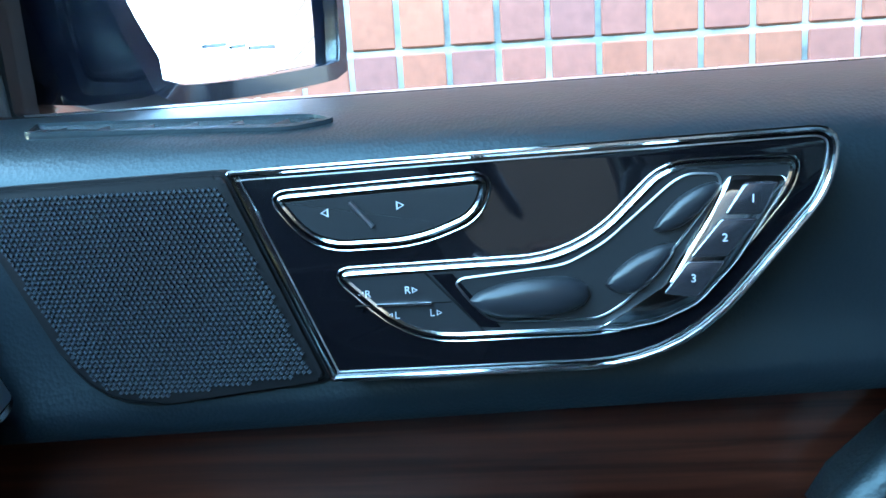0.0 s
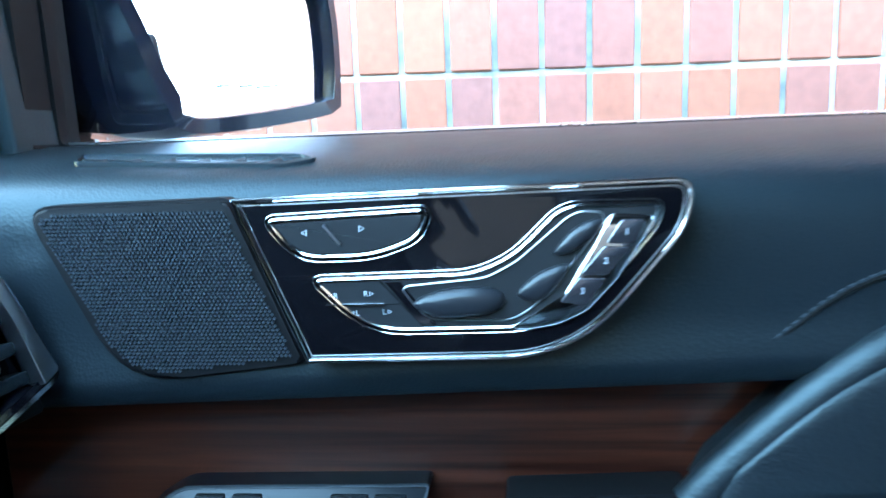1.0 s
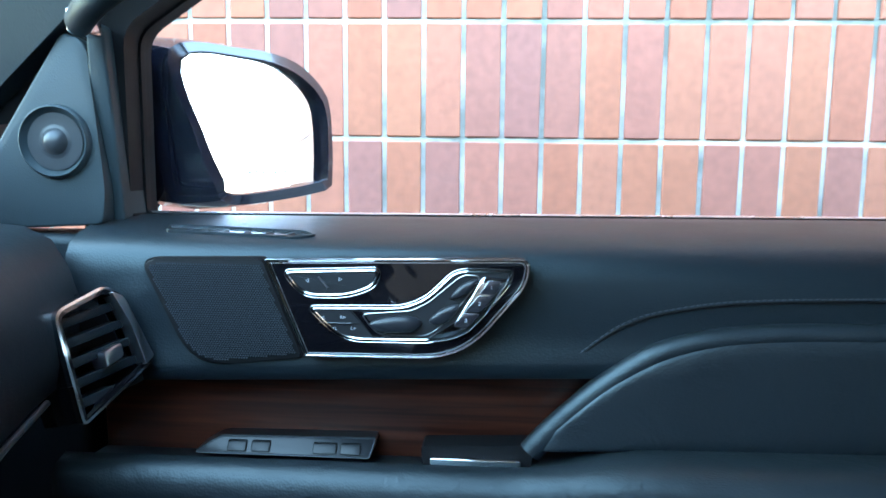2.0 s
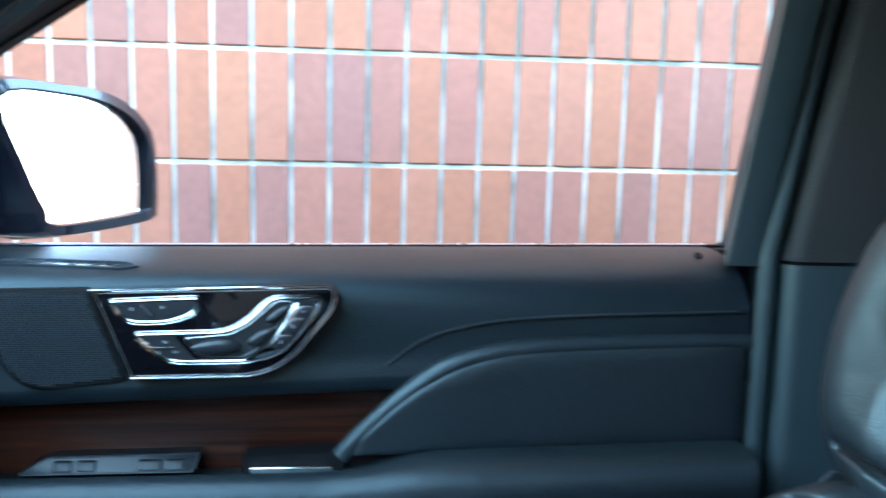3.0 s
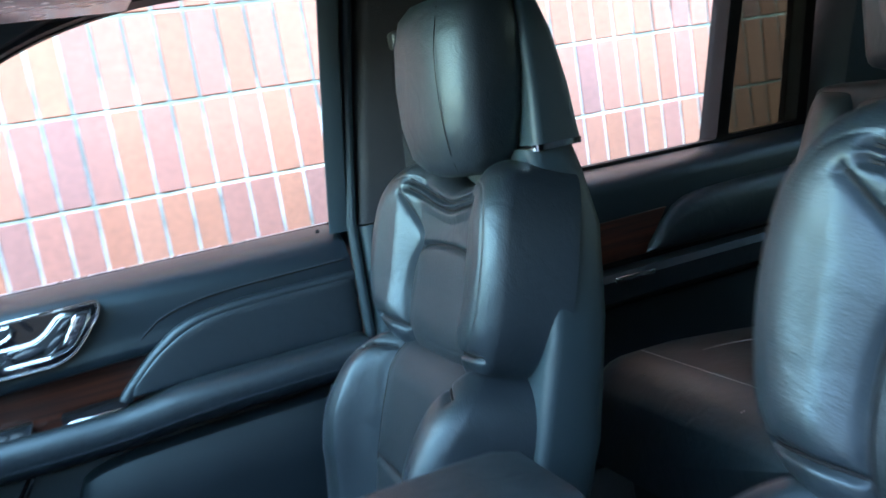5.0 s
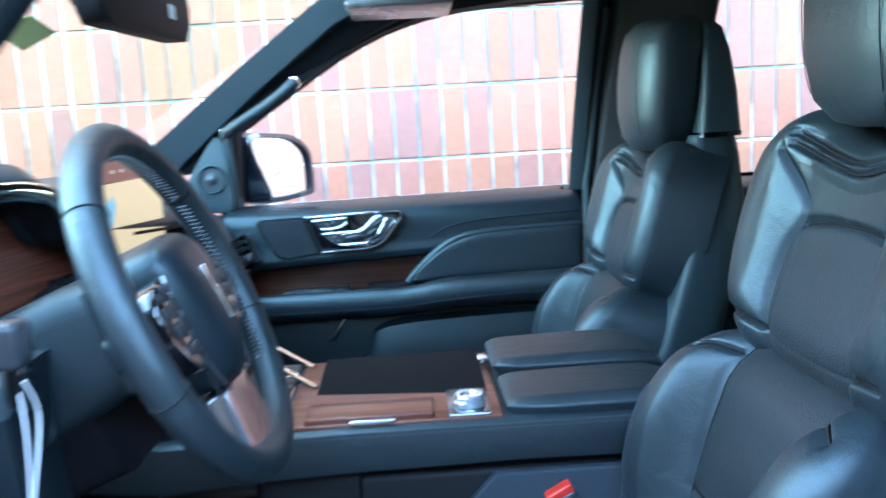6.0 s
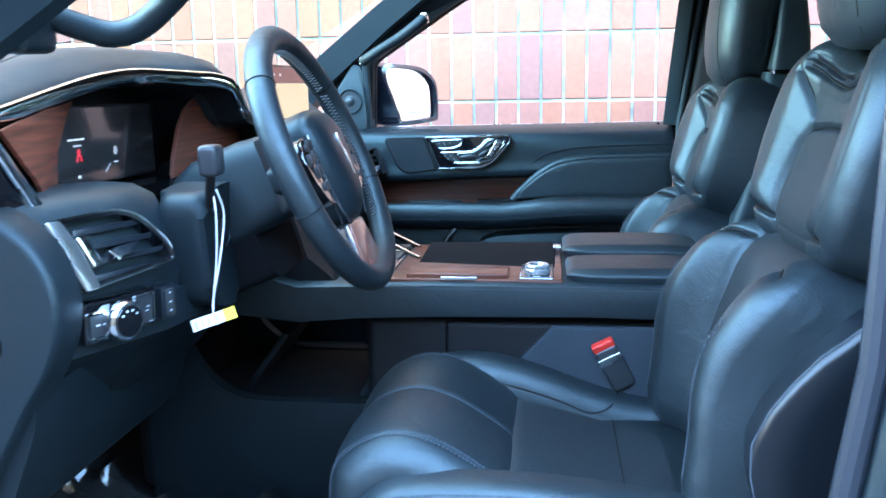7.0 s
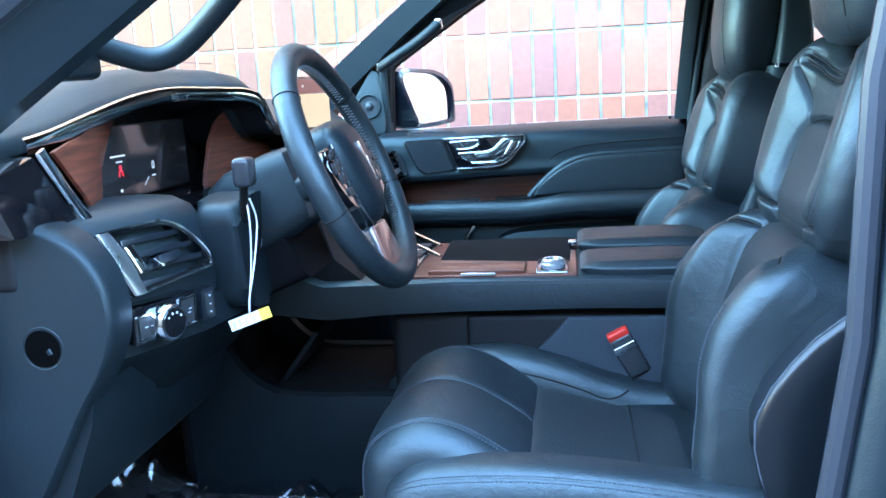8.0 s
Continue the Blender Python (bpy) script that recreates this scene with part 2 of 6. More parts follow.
def prism(pts, axis, a, b, w=0.0, seg=3):
    """A polygon of pairs, pushed from a to b along an axis; the pairs are the other two axes in order."""
    put = {"x": lambda u, v, c: (c, u, v), "y": lambda u, v, c: (u, c, v), "z": lambda u, v, c: (u, v, c)}[axis]
    bm = bmesh.new()
    A, B = [bm.verts.new(put(u, v, a)) for u, v in pts], [bm.verts.new(put(u, v, b)) for u, v in pts]
    n = len(pts)
    fa, fb = bm.faces.new(A), bm.faces.new(B[::-1])
    for i in range(n):
        bm.faces.new((A[i], B[i], B[(i + 1) % n], A[(i + 1) % n]))
    if w:
        bevel(bm, w, seg, [e for f in (fa, fb) for e in f.edges])
    return bm


def pillow(outline, surf, dome, depth=0.02, n=4.0, rings=(1.0, 0.985, 0.95, 0.89, 0.8, 0.65, 0.45, 0.2)):
    """A padded panel: the outline in the surface's own u, v, swollen by dome; surf(u, v, h) gives places."""
    cu, cv = sum(p[0] for p in outline) / len(outline), sum(p[1] for p in outline) / len(outline)
    R = [[surf(u, v, -depth) for u, v in outline]]
    for s in rings:
        h = dome * (1 - s ** n) ** 0.5
        R.append([surf(cu + (u - cu) * s, cv + (v - cv) * s, h) for u, v in outline])
    bm = loft(R, caps=False)
    bm.verts.ensure_lookup_table()
    c = bm.verts.new(surf(cu, cv, dome))
    k = len(outline)
    last = bm.verts[len(R) * k - k:len(R) * k]
    for i in range(k):
        bm.faces.new((last[i], last[(i + 1) % k], c))
    return bm


def lathe(profile, m, seg=32):
    """Turns pairs of radius and height round an axis z, then lays them by m."""
    bm = loft([[(r * math.cos(2 * math.pi * k / seg), r * math.sin(2 * math.pi * k / seg), h) for k in range(seg)] for r, h in profile])
    bmesh.ops.transform(bm, verts=bm.verts, matrix=m)
    return bm


def interp(table, v):
    if v <= table[0][0]:
        return table[0][1]
    for (a, x), (b, y) in zip(table, table[1:]):
        if v <= b:
            t = (v - a) / (b - a)
            return x + (y - x) * t
    return table[-1][1]


CY = -0.06     # the car's middle line
K = 0.0575


def LEV(y):
    """Height by which things at y stand over the door's level."""
    return K * (0.95 - y)


def raised(bm, dz=None):
    for v in bm.verts:
        v.co.z += LEV(v.co.y) if dz is None else dz
    return bm


WALL_Y = 2.206

# ---- brick wall and ground ----
def build_wall():
    w = tagged(part("wall_brick", box(-9, 9, WALL_Y + 0.008, WALL_Y + 0.3, 0, 8.4), MORTAR, smooth=False), "stack-bonded wall of tall reddish bricks with pale mortar", "wall", kind="structure")
    px, pz, g = 0.1016, 0.2981, 0.0125
    x0, z0 = -0.213, 1.313
    def one(cx, cz):
        return box(-px / 2 + g / 2, px / 2 - g / 2, 0.0, 0.05, -pz / 2 + g / 2, pz / 2 - g / 2, 0.003, 1)
    rng = random.Random(5)
    b = one(0, 0)
    me = bpy.data.meshes.new("brick")
    b.to_mesh(me)
    b.free()
    me.materials.append(BRICK)
    verts, faces = [], []
    base_v = [v.co.copy() for v in me.vertices]
    base_f = [tuple(p.vertices) for p in me.polygons]
    for j in range(-86, 88):
        for i in range(-4, 24):
            cx, cz = x0 + (j + 0.5) * px, z0 + (i + 0.5) * pz
            y = WALL_Y + rng.uniform(-0.0015, 0.0015)
            rot = rng.uniform(-0.004, 0.004)
            if -14 <= j < 36 and -1 <= i < 4 and not (i == 3 and (j < 0 or j > 25)) and -12 <= j < 30 + (5 if i < 2 else 0):
                o = new("brick", me)
                o.parent = w
                o.matrix_world = Matrix.Translation((cx, y, cz)) @ Matrix.Rotation(rot, 4, "Y")
            else:
                k = len(verts)
                verts += [(cx + v.x, y + v.y, cz + v.z) for v in base_v]
                faces += [tuple(k + q for q in f) for f in base_f]
    far = bpy.data.meshes.new("bricks_far")
    far.from_pydata(verts, [], faces)
    far.materials.append(BRICK)
    o = new("bricks_far", far)
    o.parent = w
    o["kind"] = "stuff"


build_wall()
tagged(part("wall_opposite", box(-14, 16, -4.9, -4.6, 0, 3.4), DARKWALL, smooth=False), "plain dark wall closing the yard", "wall", kind="structure")
ground = tagged(part("ground", box(-300, 300, -300, 300, -0.3, 0.0), ASPHALT, smooth=False), "dark grey weathered asphalt ground", "ground", kind="structure")


def band(lo, hi, surf, dome, depth=0.02, nu=20, nv=12, p=4.0, q=8.0, thin=1.0):
    """A padded strip between two curves in the surface's u, v, with rounded long and short edges."""
    A, B = smooth_loop([(*a, 0) for a in lo], nu, False), smooth_loop([(*b, 0) for b in hi], nu, False)
    ts = [0.5 - 0.5 * math.cos(math.pi * k / nv) for k in range(nv + 1)]
    us = [0.5 - 0.5 * math.cos(math.pi * k / (nu - 1)) for k in range(nu)]
    bm = bmesh.new()
    rows = []
    def at(C, u):
        k = u * (nu - 1)
        i = min(nu - 2, int(k))
        return Vector(C[i]).lerp(Vector(C[i + 1]), k - i)
    for u in us:
        a, b = at(A, u), at(B, u)
        e = max(0.0, 1 - abs(2 * u - 1) ** q) ** 0.5
        row = []
        for t in ts:
            c = a.lerp(b, t)
            h = dome * max(0.0, 1 - abs(2 * t - 1) ** p) ** 0.5 * e
            row.append(bm.verts.new(surf(c.x, c.y, h)))
        row.append(bm.verts.new(surf(b.x, b.y, -depth)))
        row.insert(0, bm.verts.new(surf(a.x, a.y, -depth)))
        rows.append(row)
    for r, s in zip(rows, rows[1:]):
        for i in range(len(r) - 1):
            bm.faces.new((r[i], r[i + 1], s[i + 1], s[i]))
    bm.faces.new(rows[0])
    bm.faces.new(rows[-1][::-1])
    return bm


def quilt(outline, surf, height, seams, reg, rim=0.045, depth=0.05, n=(96, 76), groove=0.005, wide=0.0035, edge=None):
    """One padded cushion face over a closed outline, with sunken seams and a rolled rim; returns a bmesh for each region."""
    loop = smooth_loop([(a, b, 0) for a, b in outline], 240)
    cu, cv = sum(p[0] for p in loop) / 240, sum(p[1] for p in loop) / 240
    pol = sorted((math.atan2(p[1] - cv, p[0] - cu), math.hypot(p[0] - cu, p[1] - cv)) for p in loop)
    an, ra = np.array([p[0] for p in pol]), np.array([p[1] for p in pol])
    an = np.concatenate((an - 2 * math.pi, an, an + 2 * math.pi))
    ra = np.concatenate((ra, ra, ra))
    U, V = np.meshgrid(np.linspace(-1, 1, n[0]), np.linspace(-1, 1, n[1]), indexing="ij")
    X, Y = U * np.sqrt(1 - V * V / 2), V * np.sqrt(1 - U * U / 2)
    r, th = np.minimum(1, np.hypot(X, Y)), np.arctan2(Y, X)
    B = np.interp(th, an, ra)
    S, Z = cu + r * B * np.cos(th), cv + r * B * np.sin(th)
    L = np.array([(p[0], p[1]) for p in smooth_loop([(a, b, 0) for a, b in outline], 1200)])
    D = np.full(S.shape, 9.0)
    for p in L:
        D = np.minimum(D, np.hypot(S - p[0], Z - p[1]))
    D[r > 0.9999] = 0
    H = np.zeros(S.shape)
    near = np.full(S.shape, 9.0)
    for line in seams:
        P = smooth_loop([(a, b, 0) for a, b in line], max(8, len(line) * 6), False)
        for p, q in zip(P, P[1:]):
            dx, dy = q[0] - p[0], q[1] - p[1]
            t = np.clip(((S - p[0]) * dx + (Z - p[1]) * dy) / max(1e-9, dx * dx + dy * dy), 0, 1)
            near = np.minimum(near, np.hypot(S - p[0] - t * dx, Z - p[1] - t * dy))
    H -= groove * np.exp(-(near / wide) ** 2) + 0.006 * np.exp(-near / 0.014)
    if edge:
        H -= 0.0012 * np.exp(-((D - edge) / 0.002) ** 2)
    H -= rim * (1 - np.sqrt(np.clip(1 - np.clip(1 - D / rim, 0, 1) ** 2, 0, 1)))
    a, b = n
    out, cache, shade = {}, {}, {}
    front = Vector((-0.95, 0, 0.31))
    G = np.array([[surf(float(S[i, j]), float(Z[i, j]), height(float(S[i, j]), float(Z[i, j]))) + front * float(H[i, j]) for j in range(b)] for i in range(a)])
    N = np.cross(np.gradient(G, axis=0), np.gradient(G, axis=1))
    N *= np.sign((N @ np.array(front)).sum())
    N /= np.linalg.norm(N, axis=2)[:, :, None] + 1e-12
    def vert(k, i, j, back=False):
        key = (k, i, j, back)
        if key not in cache:
            p = Vector(G[i, j])
            cache[key] = out[k].verts.new(p - front * depth if back else p)
            shade.setdefault(k, []).append(tuple(N[i, j]))
        return cache[key]
    for i in range(a - 1):
        for j in range(b - 1):
            k = reg(float(S[i:i + 2, j:j + 2].mean()), float(Z[i:i + 2, j:j + 2].mean()))
            if k not in out:
                out[k] = bmesh.new()
            out[k].faces.new([vert(k, *c) for c in ((i, j), (i + 1, j), (i + 1, j + 1), (i, j + 1))])
            for hit_edge, c, d in ((i == 0, (i, j), (i, j + 1)), (i == a - 2, (i + 1, j), (i + 1, j + 1)), (j == 0, (i, j), (i + 1, j)), (j == b - 2, (i, j + 1), (i + 1, j + 1))):
                if hit_edge:
                    out[k].faces.new([vert(k, *c), vert(k, *d), vert(k, *d, True), vert(k, *c, True)])
    def at(s_, z_, lift=0.0):
        """A place on the padded face, lifted off it."""
        d_ = float(np.min(np.hypot(L[:, 0] - s_, L[:, 1] - z_)))
        h_ = -rim * (1 - math.sqrt(max(0.0, 1 - max(0.0, min(1.0, 1 - d_ / rim)) ** 2)))
        return tuple(Vector(surf(s_, z_, height(s_, z_))) + front * (h_ + lift))
    return [(k, out[k], shade[k]) for k in out], at


def sewn(P, line, at, sink, offsets, holder):
    """A dark sunken seam along a line of the padded face, with rows of thread beside it."""
    pts = smooth_loop([(a, b, 0) for a, b in line], max(10, len(line) * 4), False)
    P("seam", tube([at(p[0], p[1], -sink) for p in pts], 0.0017, 6), BLACK, "", holder)
    for o in offsets:
        side = []
        for i, p in enumerate(pts):
            q, r = pts[max(0, i - 1)], pts[min(len(pts) - 1, i + 1)]
            d = math.hypot(r[0] - q[0], r[1] - q[1]) or 1.0
            side.append(at(p[0] - o * (r[1] - q[1]) / d, p[1] + o * (r[0] - q[0]) / d, -0.0034))
        P("seam_stitch", stitches(side, 0.0008, 0.0055), STITCH, "", holder)


def even_shade(ob, normals):
    """Shade a region of a quilt as part of its whole, with no break at the seam."""
    me = ob.data
    if sum(Vector(f.normal).dot(Vector(normals[f.vertices[0]])) for f in me.polygons) < 0:
        me.flip_normals()
    me.normals_split_custom_set_from_vertices(normals)


def stitches(path, r=0.0009, step=0.006, gap=0.35):
    """Short thread dashes along a path."""
    L = sum((Vector(b) - Vector(a)).length for a, b in zip(path, path[1:]))
    n = max(4, int(L / step))
    P = smooth_loop(path, n * 2 + 1, False)
    bm = bmesh.new()
    for i in range(0, 2 * n - 1, 2):
        a, b = Vector(P[i]), Vector(P[i + 1])
        d = (b - a)
        b = a + d * (2 - 2 * gap)
        t = d.normalized()
        up = t.orthogonal().normalized()
        sd = t.cross(up)
        A = [bm.verts.new(a + up * math.cos(k * math.pi / 2) * r + sd * math.sin(k * math.pi / 2) * r) for k in range(4)]
        B = [bm.verts.new(b + up * math.cos(k * math.pi / 2) * r + sd * math.sin(k * math.pi / 2) * r) for k in range(4)]
        for k in range(4):
            bm.faces.new((A[k], A[(k + 1) % 4], B[(k + 1) % 4], B[k]))
    return bm


def text_mesh(body, size, m, depth=0.0003):
    cu = bpy.data.curves.new("writing", "FONT")
    cu.body, cu.size, cu.extrude = body, size, depth
    cu.align_x, cu.align_y = "CENTER", "CENTER"
    ob = bpy.data.objects.new("writing", cu)
    scene.collection.objects.link(ob)
    bpy.context.view_layer.update()
    me = bpy.data.meshes.new_from_object(ob.evaluated_get(bpy.context.evaluated_depsgraph_get()))
    bpy.data.objects.remove(ob)
    bpy.data.curves.remove(cu)
    bm = bmesh.new()
    bm.from_mesh(me)
    bpy.data.meshes.remove(me)
    bmesh.ops.transform(bm, verts=bm.verts, matrix=m)
    return bm


# ---- passenger door ----
DY = 0.78      # face of the handle bezel


def frame_ring(outer, inner, axis, a, b, w=0.0):
    """A ring between two outlines with the same number of points, pushed from a to b."""
    put = {"x": lambda u, v, c: (c, u, v), "y": lambda u, v, c: (u, c, v), "z": lambda u, v, c: (u, v, c)}[axis]
    bm = bmesh.new()
    n = len(outer)
    V = [[bm.verts.new(put(u, v, c)) for u, v in loop] for loop, c in ((outer, a), (outer, b), (inner, b), (inner, a))]
    for p, q in ((0, 1), (1, 2), (2, 3), (3, 0)):
        for i in range(n):
            j = (i + 1) % n
            bm.faces.new((V[p][i], V[p][j], V[q][j], V[q][i]))
    if w:
        bevel(bm, w, 2)
    return bm


def inset(pts, d):
    """A closed outline moved inwards by d, by the mean of its edge normals."""
    n = len(pts)
    area = sum(pts[i][0] * pts[(i + 1) % n][1] - pts[(i + 1) % n][0] * pts[i][1] for i in range(n))
    sg = 1 if area > 0 else -1
    out = []
    for i in range(n):
        p, a, b = Vector(pts[i]), Vector(pts[i - 1]), Vector(pts[(i + 1) % n])
        e, f = (p - a), (b - p)
        if e.length < 1e-9 or f.length < 1e-9:
            e = f = b - a
        e.normalize(), f.normalize()
        m = Vector((-(e.y + f.y), e.x + f.x)) * sg
        if m.length < 1e-9:
            m = Vector((-e.y, e.x)) * sg
        m.normalize()
        k = max(0.45, m.dot(Vector((-e.y, e.x)) * sg))
        out.append(tuple(p + m * d / k))
    return out


WIN = rounded([(-0.315, 1.256), (-0.300, 1.455), (-0.125, 1.565), (0.0, 1.643), (0.14, 1.703), (0.30, 1.738), (0.665, 1.752), (0.676, 1.60), (0.634, 1.264)], [0.01, 0.02, 0.06, 0.08, 0.1, 0.1, 0.05, 0.03, 0.015], 4)


def lean(z):
    return -0.17 * max(0.0, z - 1.26)


def leaned(bm, f=lean):
    for v in bm.verts:
        v.co.y += f(v.co.z)
    return bm


def leaned_z(bm, f):
    for v in bm.verts:
        v.co.z += f(v.co.x, v.co.y)
    return bm


def pad_foot(x):
    """Height of the upper pad's lower edge over the wood."""
    return 1.0925 + 0.034 * (max(-0.3, min(0.22, x)) + 0.27)


def upper_section(x):
    """The upper pad of the door: from the glass over the crest, down behind the bezel to a rolled lip over the wood."""
    c = 0.012 * max(0.0, (x - 0.2) / 0.4)
    e = 0.008 * max(0.0, min(1.0, (x + 0.3) / 0.9))
    b = pad_foot(x)
    return [(0.965, 1.16), (0.955, 1.250 + e), (0.945, 1.257 + e), (0.925, 1.258 + e), (0.895, 1.256 + e), (0.86, 1.250 + e), (0.832, 1.243 + e * 0.8), (0.815, 1.235), (0.806, 1.224), (0.802 - c, 1.205), (0.801 - c, 1.18), (0.801 - c, 1.155), (0.800 - c, b + 0.032), (0.7965 - c, b + 0.022), (0.797 - c, b + 0.012), (0.803 - c * 0.5, b + 0.004), (0.818, b), (0.85, b - 0.003), (0.90, b - 0.003)]


def build_door():
    d = thing("car_door", "black passenger car door with leather, wood and chrome handle bezel", "car door", at=(0.15, 0.85, 0.45))
    inv = Matrix.Translation((-0.15, -0.85, -0.45))
    def P(name, bm, material, label="", parent=None, **k):
        raised(bm)
        bmesh.ops.transform(bm, verts=bm.verts, matrix=inv)
        return part(name, bm, material, parent or d, label, **k)
    xs = [-0.34 + 0.93 * i / 40 for i in range(41)]
    P("upper_pad", loft([[(x, y, z) for y, z in upper_section(x)] for x in xs]), VINYL, "soft black vinyl upper pad")
    # wood inlay
    P("wood_inlay", prism([(-0.33, 1.005), (0.20, 1.005), (0.245, 1.125), (-0.33, 1.112)], "y", 0.852, 0.87, 0.002), WOOD, "polished red-brown wood inlay")
    P("wood_edge", tube([(-0.33, 0.848, 1.089), (0.0, 0.848, 1.099), (0.215, 0.848, 1.107)], 0.003, 8), BLACK)
    # padded insert over the armrest
    s = lambda u, v, h: (u, 0.792 - h, v)
    edge = [(0.128, 1.040), (0.145, 1.060), (0.178, 1.092), (0.212, 1.120), (0.250, 1.143), (0.30, 1.157), (0.37, 1.164), (0.47, 1.167), (0.592, 1.169)]
    pad = P("armrest_pad", band([(0.135, 1.040), (0.25, 1.042), (0.40, 1.044), (0.59, 1.046)], [(0.145, 1.058), (0.212, 1.119), (0.29, 1.154), (0.37, 1.163), (0.59, 1.168)], s, 0.010, 0.05, 30, 16, 9.0, 30), LEATHER, "padded black leather insert")
    P("pad_roll", tube(smooth_loop([(u, 0.7965, v - 0.003) for u, v in edge], 44, False), 0.0125, 14), LEATHER, "rolled leather edge", pad)
    P("crease", tube(smooth_loop([(0.165, 0.8015, 1.127), (0.213, 0.800, 1.165), (0.269, 0.798, 1.183), (0.356, 0.795, 1.193), (0.585, 0.790, 1.200)], 30, False), 0.0013, 8), BLACK)
    P("stitch_line", stitches([(0.165, 0.800, 1.130), (0.213, 0.7985, 1.168), (0.269, 0.796, 1.186), (0.356, 0.793, 1.196), (0.575, 0.788, 1.203)]), STITCH)
    # armrest
    R = []
    for i in range(37):
        x = -0.33 + 0.91 * i / 36
        t = max(0.0, min(1.0, (x - 0.09) / 0.15))
        t = t * t * (3 - 2 * t)
        dz = 0.006 * max(0.0, (x - 0.1) / 0.45)
        top = 1.032 + 0.012 * t + dz
        inn = 1.010 + 0.036 * t + dz
        f = 0.735 - 0.012 * t
        R.append([(x, y, z) for y, z in ((0.88, inn - 0.004), (0.81, inn), (f + 0.045, inn + (top - inn) * 0.5), (f + 0.03, top - 0.001), (f + 0.01, top - 0.006), (f, top - 0.02), (f + 0.002, top - 0.05), (f + 0.014, top - 0.068), (f + 0.04, top - 0.078), (0.88, top - 0.085))])
    P("armrest", loft(R), LEATHER, "black leather armrest", angle=85)
    P("armrest_stitch", stitches([(x, 0.7215, 1.032 + 0.012 * max(0, min(1, (x - 0.09) / 0.15)) + 0.006 * max(0.0, (x - 0.1) / 0.45) - 0.047) for x in (-0.3, -0.1, 0.1, 0.3, 0.56)]), STITCH)
    # lower panel with map pocket
    P("lower_panel", loft([[(x, y, z) for y, z in ((0.90, 0.99), (0.80, 0.975), (0.79, 0.94), (0.785, 0.86), (0.80, 0.70), (0.82, 0.52), (0.90, 0.50))] for x in (-0.34, -0.1, 0.1, 0.3, 0.59)]), PLASTIC)
    P("map_pocket", band([(-0.05, 0.60), (0.2, 0.60), (0.575, 0.60)], [(0.02, 0.90), (0.10, 0.945), (0.575, 0.96)], lambda u, v, h: (u, 0.79 - h, v), 0.05, 0.02, 22, 8, 4, 10), PLASTIC)
    P("pocket_trim", tube([(-0.085, 0.775, 0.90), (-0.045, 0.775, 0.955)], 0.006, 8, flat=0.5), CHROME, "slim chrome trim strip")
    P("door_back", box(-0.36, 0.60, 0.90, 0.98, 0.48, 1.25, 0.01), BODYPAINT)
    # speaker grille
    out = rounded([(-0.258, 1.222), (-0.136, 1.2245), (-0.098, 1.128), (-0.208, 1.115)], [0.016, 0.004, 0.004, 0.035], 6)
    P("grille_groove", frame_ring(inset(out, -0.0018), inset(out, 0.001), "y", 0.7955, 0.81, 0.001), BLACK)
    g = P("speaker_grille", prism(out, "y", 0.792, 0.81, 0.003), BLACK, "perforated dark metal speaker grille")
    bm = bmesh.new()
    cells = inset(out, 0.004)
    def inside(x, z):
        c, n = False, len(cells)
        for i in range(n):
            (a, b), (e, f) = cells[i], cells[(i + 1) % n]
            if (b > z) != (f > z) and x < (e - a) * (z - b) / (f - b) + a:
                c = not c
        return c
    step = 0.0026
    for i in range(64):
        for j in range(52):
            x, z = -0.26 + (i + 0.5 * (j % 2)) * step, 1.112 + j * step * 0.87
            if inside(x, z):
                r = 0.0007
                V = [bm.verts.new((x + r * 1.25 * math.cos(k * math.pi / 2), 0.7905, z + r * 1.25 * math.sin(k * math.pi / 2))) for k in range(4)]
                W = [bm.verts.new((x + r * 1.7 * math.cos(k * math.pi / 2), 0.7925, z + r * 1.7 * math.sin(k * math.pi / 2))) for k in range(4)]
                bm.faces.new(V)
                for k in range(4):
                    bm.faces.new((V[k], V[(k + 1) % 4], W[(k + 1) % 4], W[k]))
    mesh = P("grille_bead", bm, BEAD, "", None, smooth=False)
    mesh["kind"] = "stuff"
    # bezel
    bz = rounded([(-0.130, 1.2265), (0.124, 1.2325), (0.120, 1.205), (0.060, 1.133), (-0.092, 1.131)], [0.002, 0.018, 0.012, 0.04, 0.002], 7)
    bezel = P("handle_bezel", prism(bz, "y", DY, 0.81, 0.0015), PIANO, "gloss black handle panel with chrome rim")
    P("bezel_rim", tube([(u, DY - 0.0008, v) for u, v in inset(bz, 0.0012)], 0.0014, 8, closed=True), CHROME, "chrome rim", bezel)
    P("bezel_rim", tube([(u, DY - 0.0004, v) for u, v in inset(bz, 0.0042)], 0.0004, 6, closed=True), SATIN, "", bezel)
    # lock rocker
    bt = rounded([(-0.1120, 1.2150), (-0.0180, 1.2190), (-0.024, 1.202), (-0.050, 1.192), (-0.094, 1.1915)], [0.008, 0.008, 0.012, 0.016, 0.016], 6)
    P("lock_rim", tube([(u, DY - 0.0008, v) for u, v in inset(bt, 0.0012)], 0.0016, 8, closed=True), CHROME, "chrome rim", bezel)
    P("lock_rim", tube([(u, DY - 0.0004, v) for u, v in inset(bt, -0.0018)], 0.0005, 8, closed=True), CHROME, "", bezel)
    P("lock_button", prism(inset(bt, 0.0032), "y", DY - 0.002, DY + 0.004, 0.0012), BUTTON, "dark lock rocker", bezel)
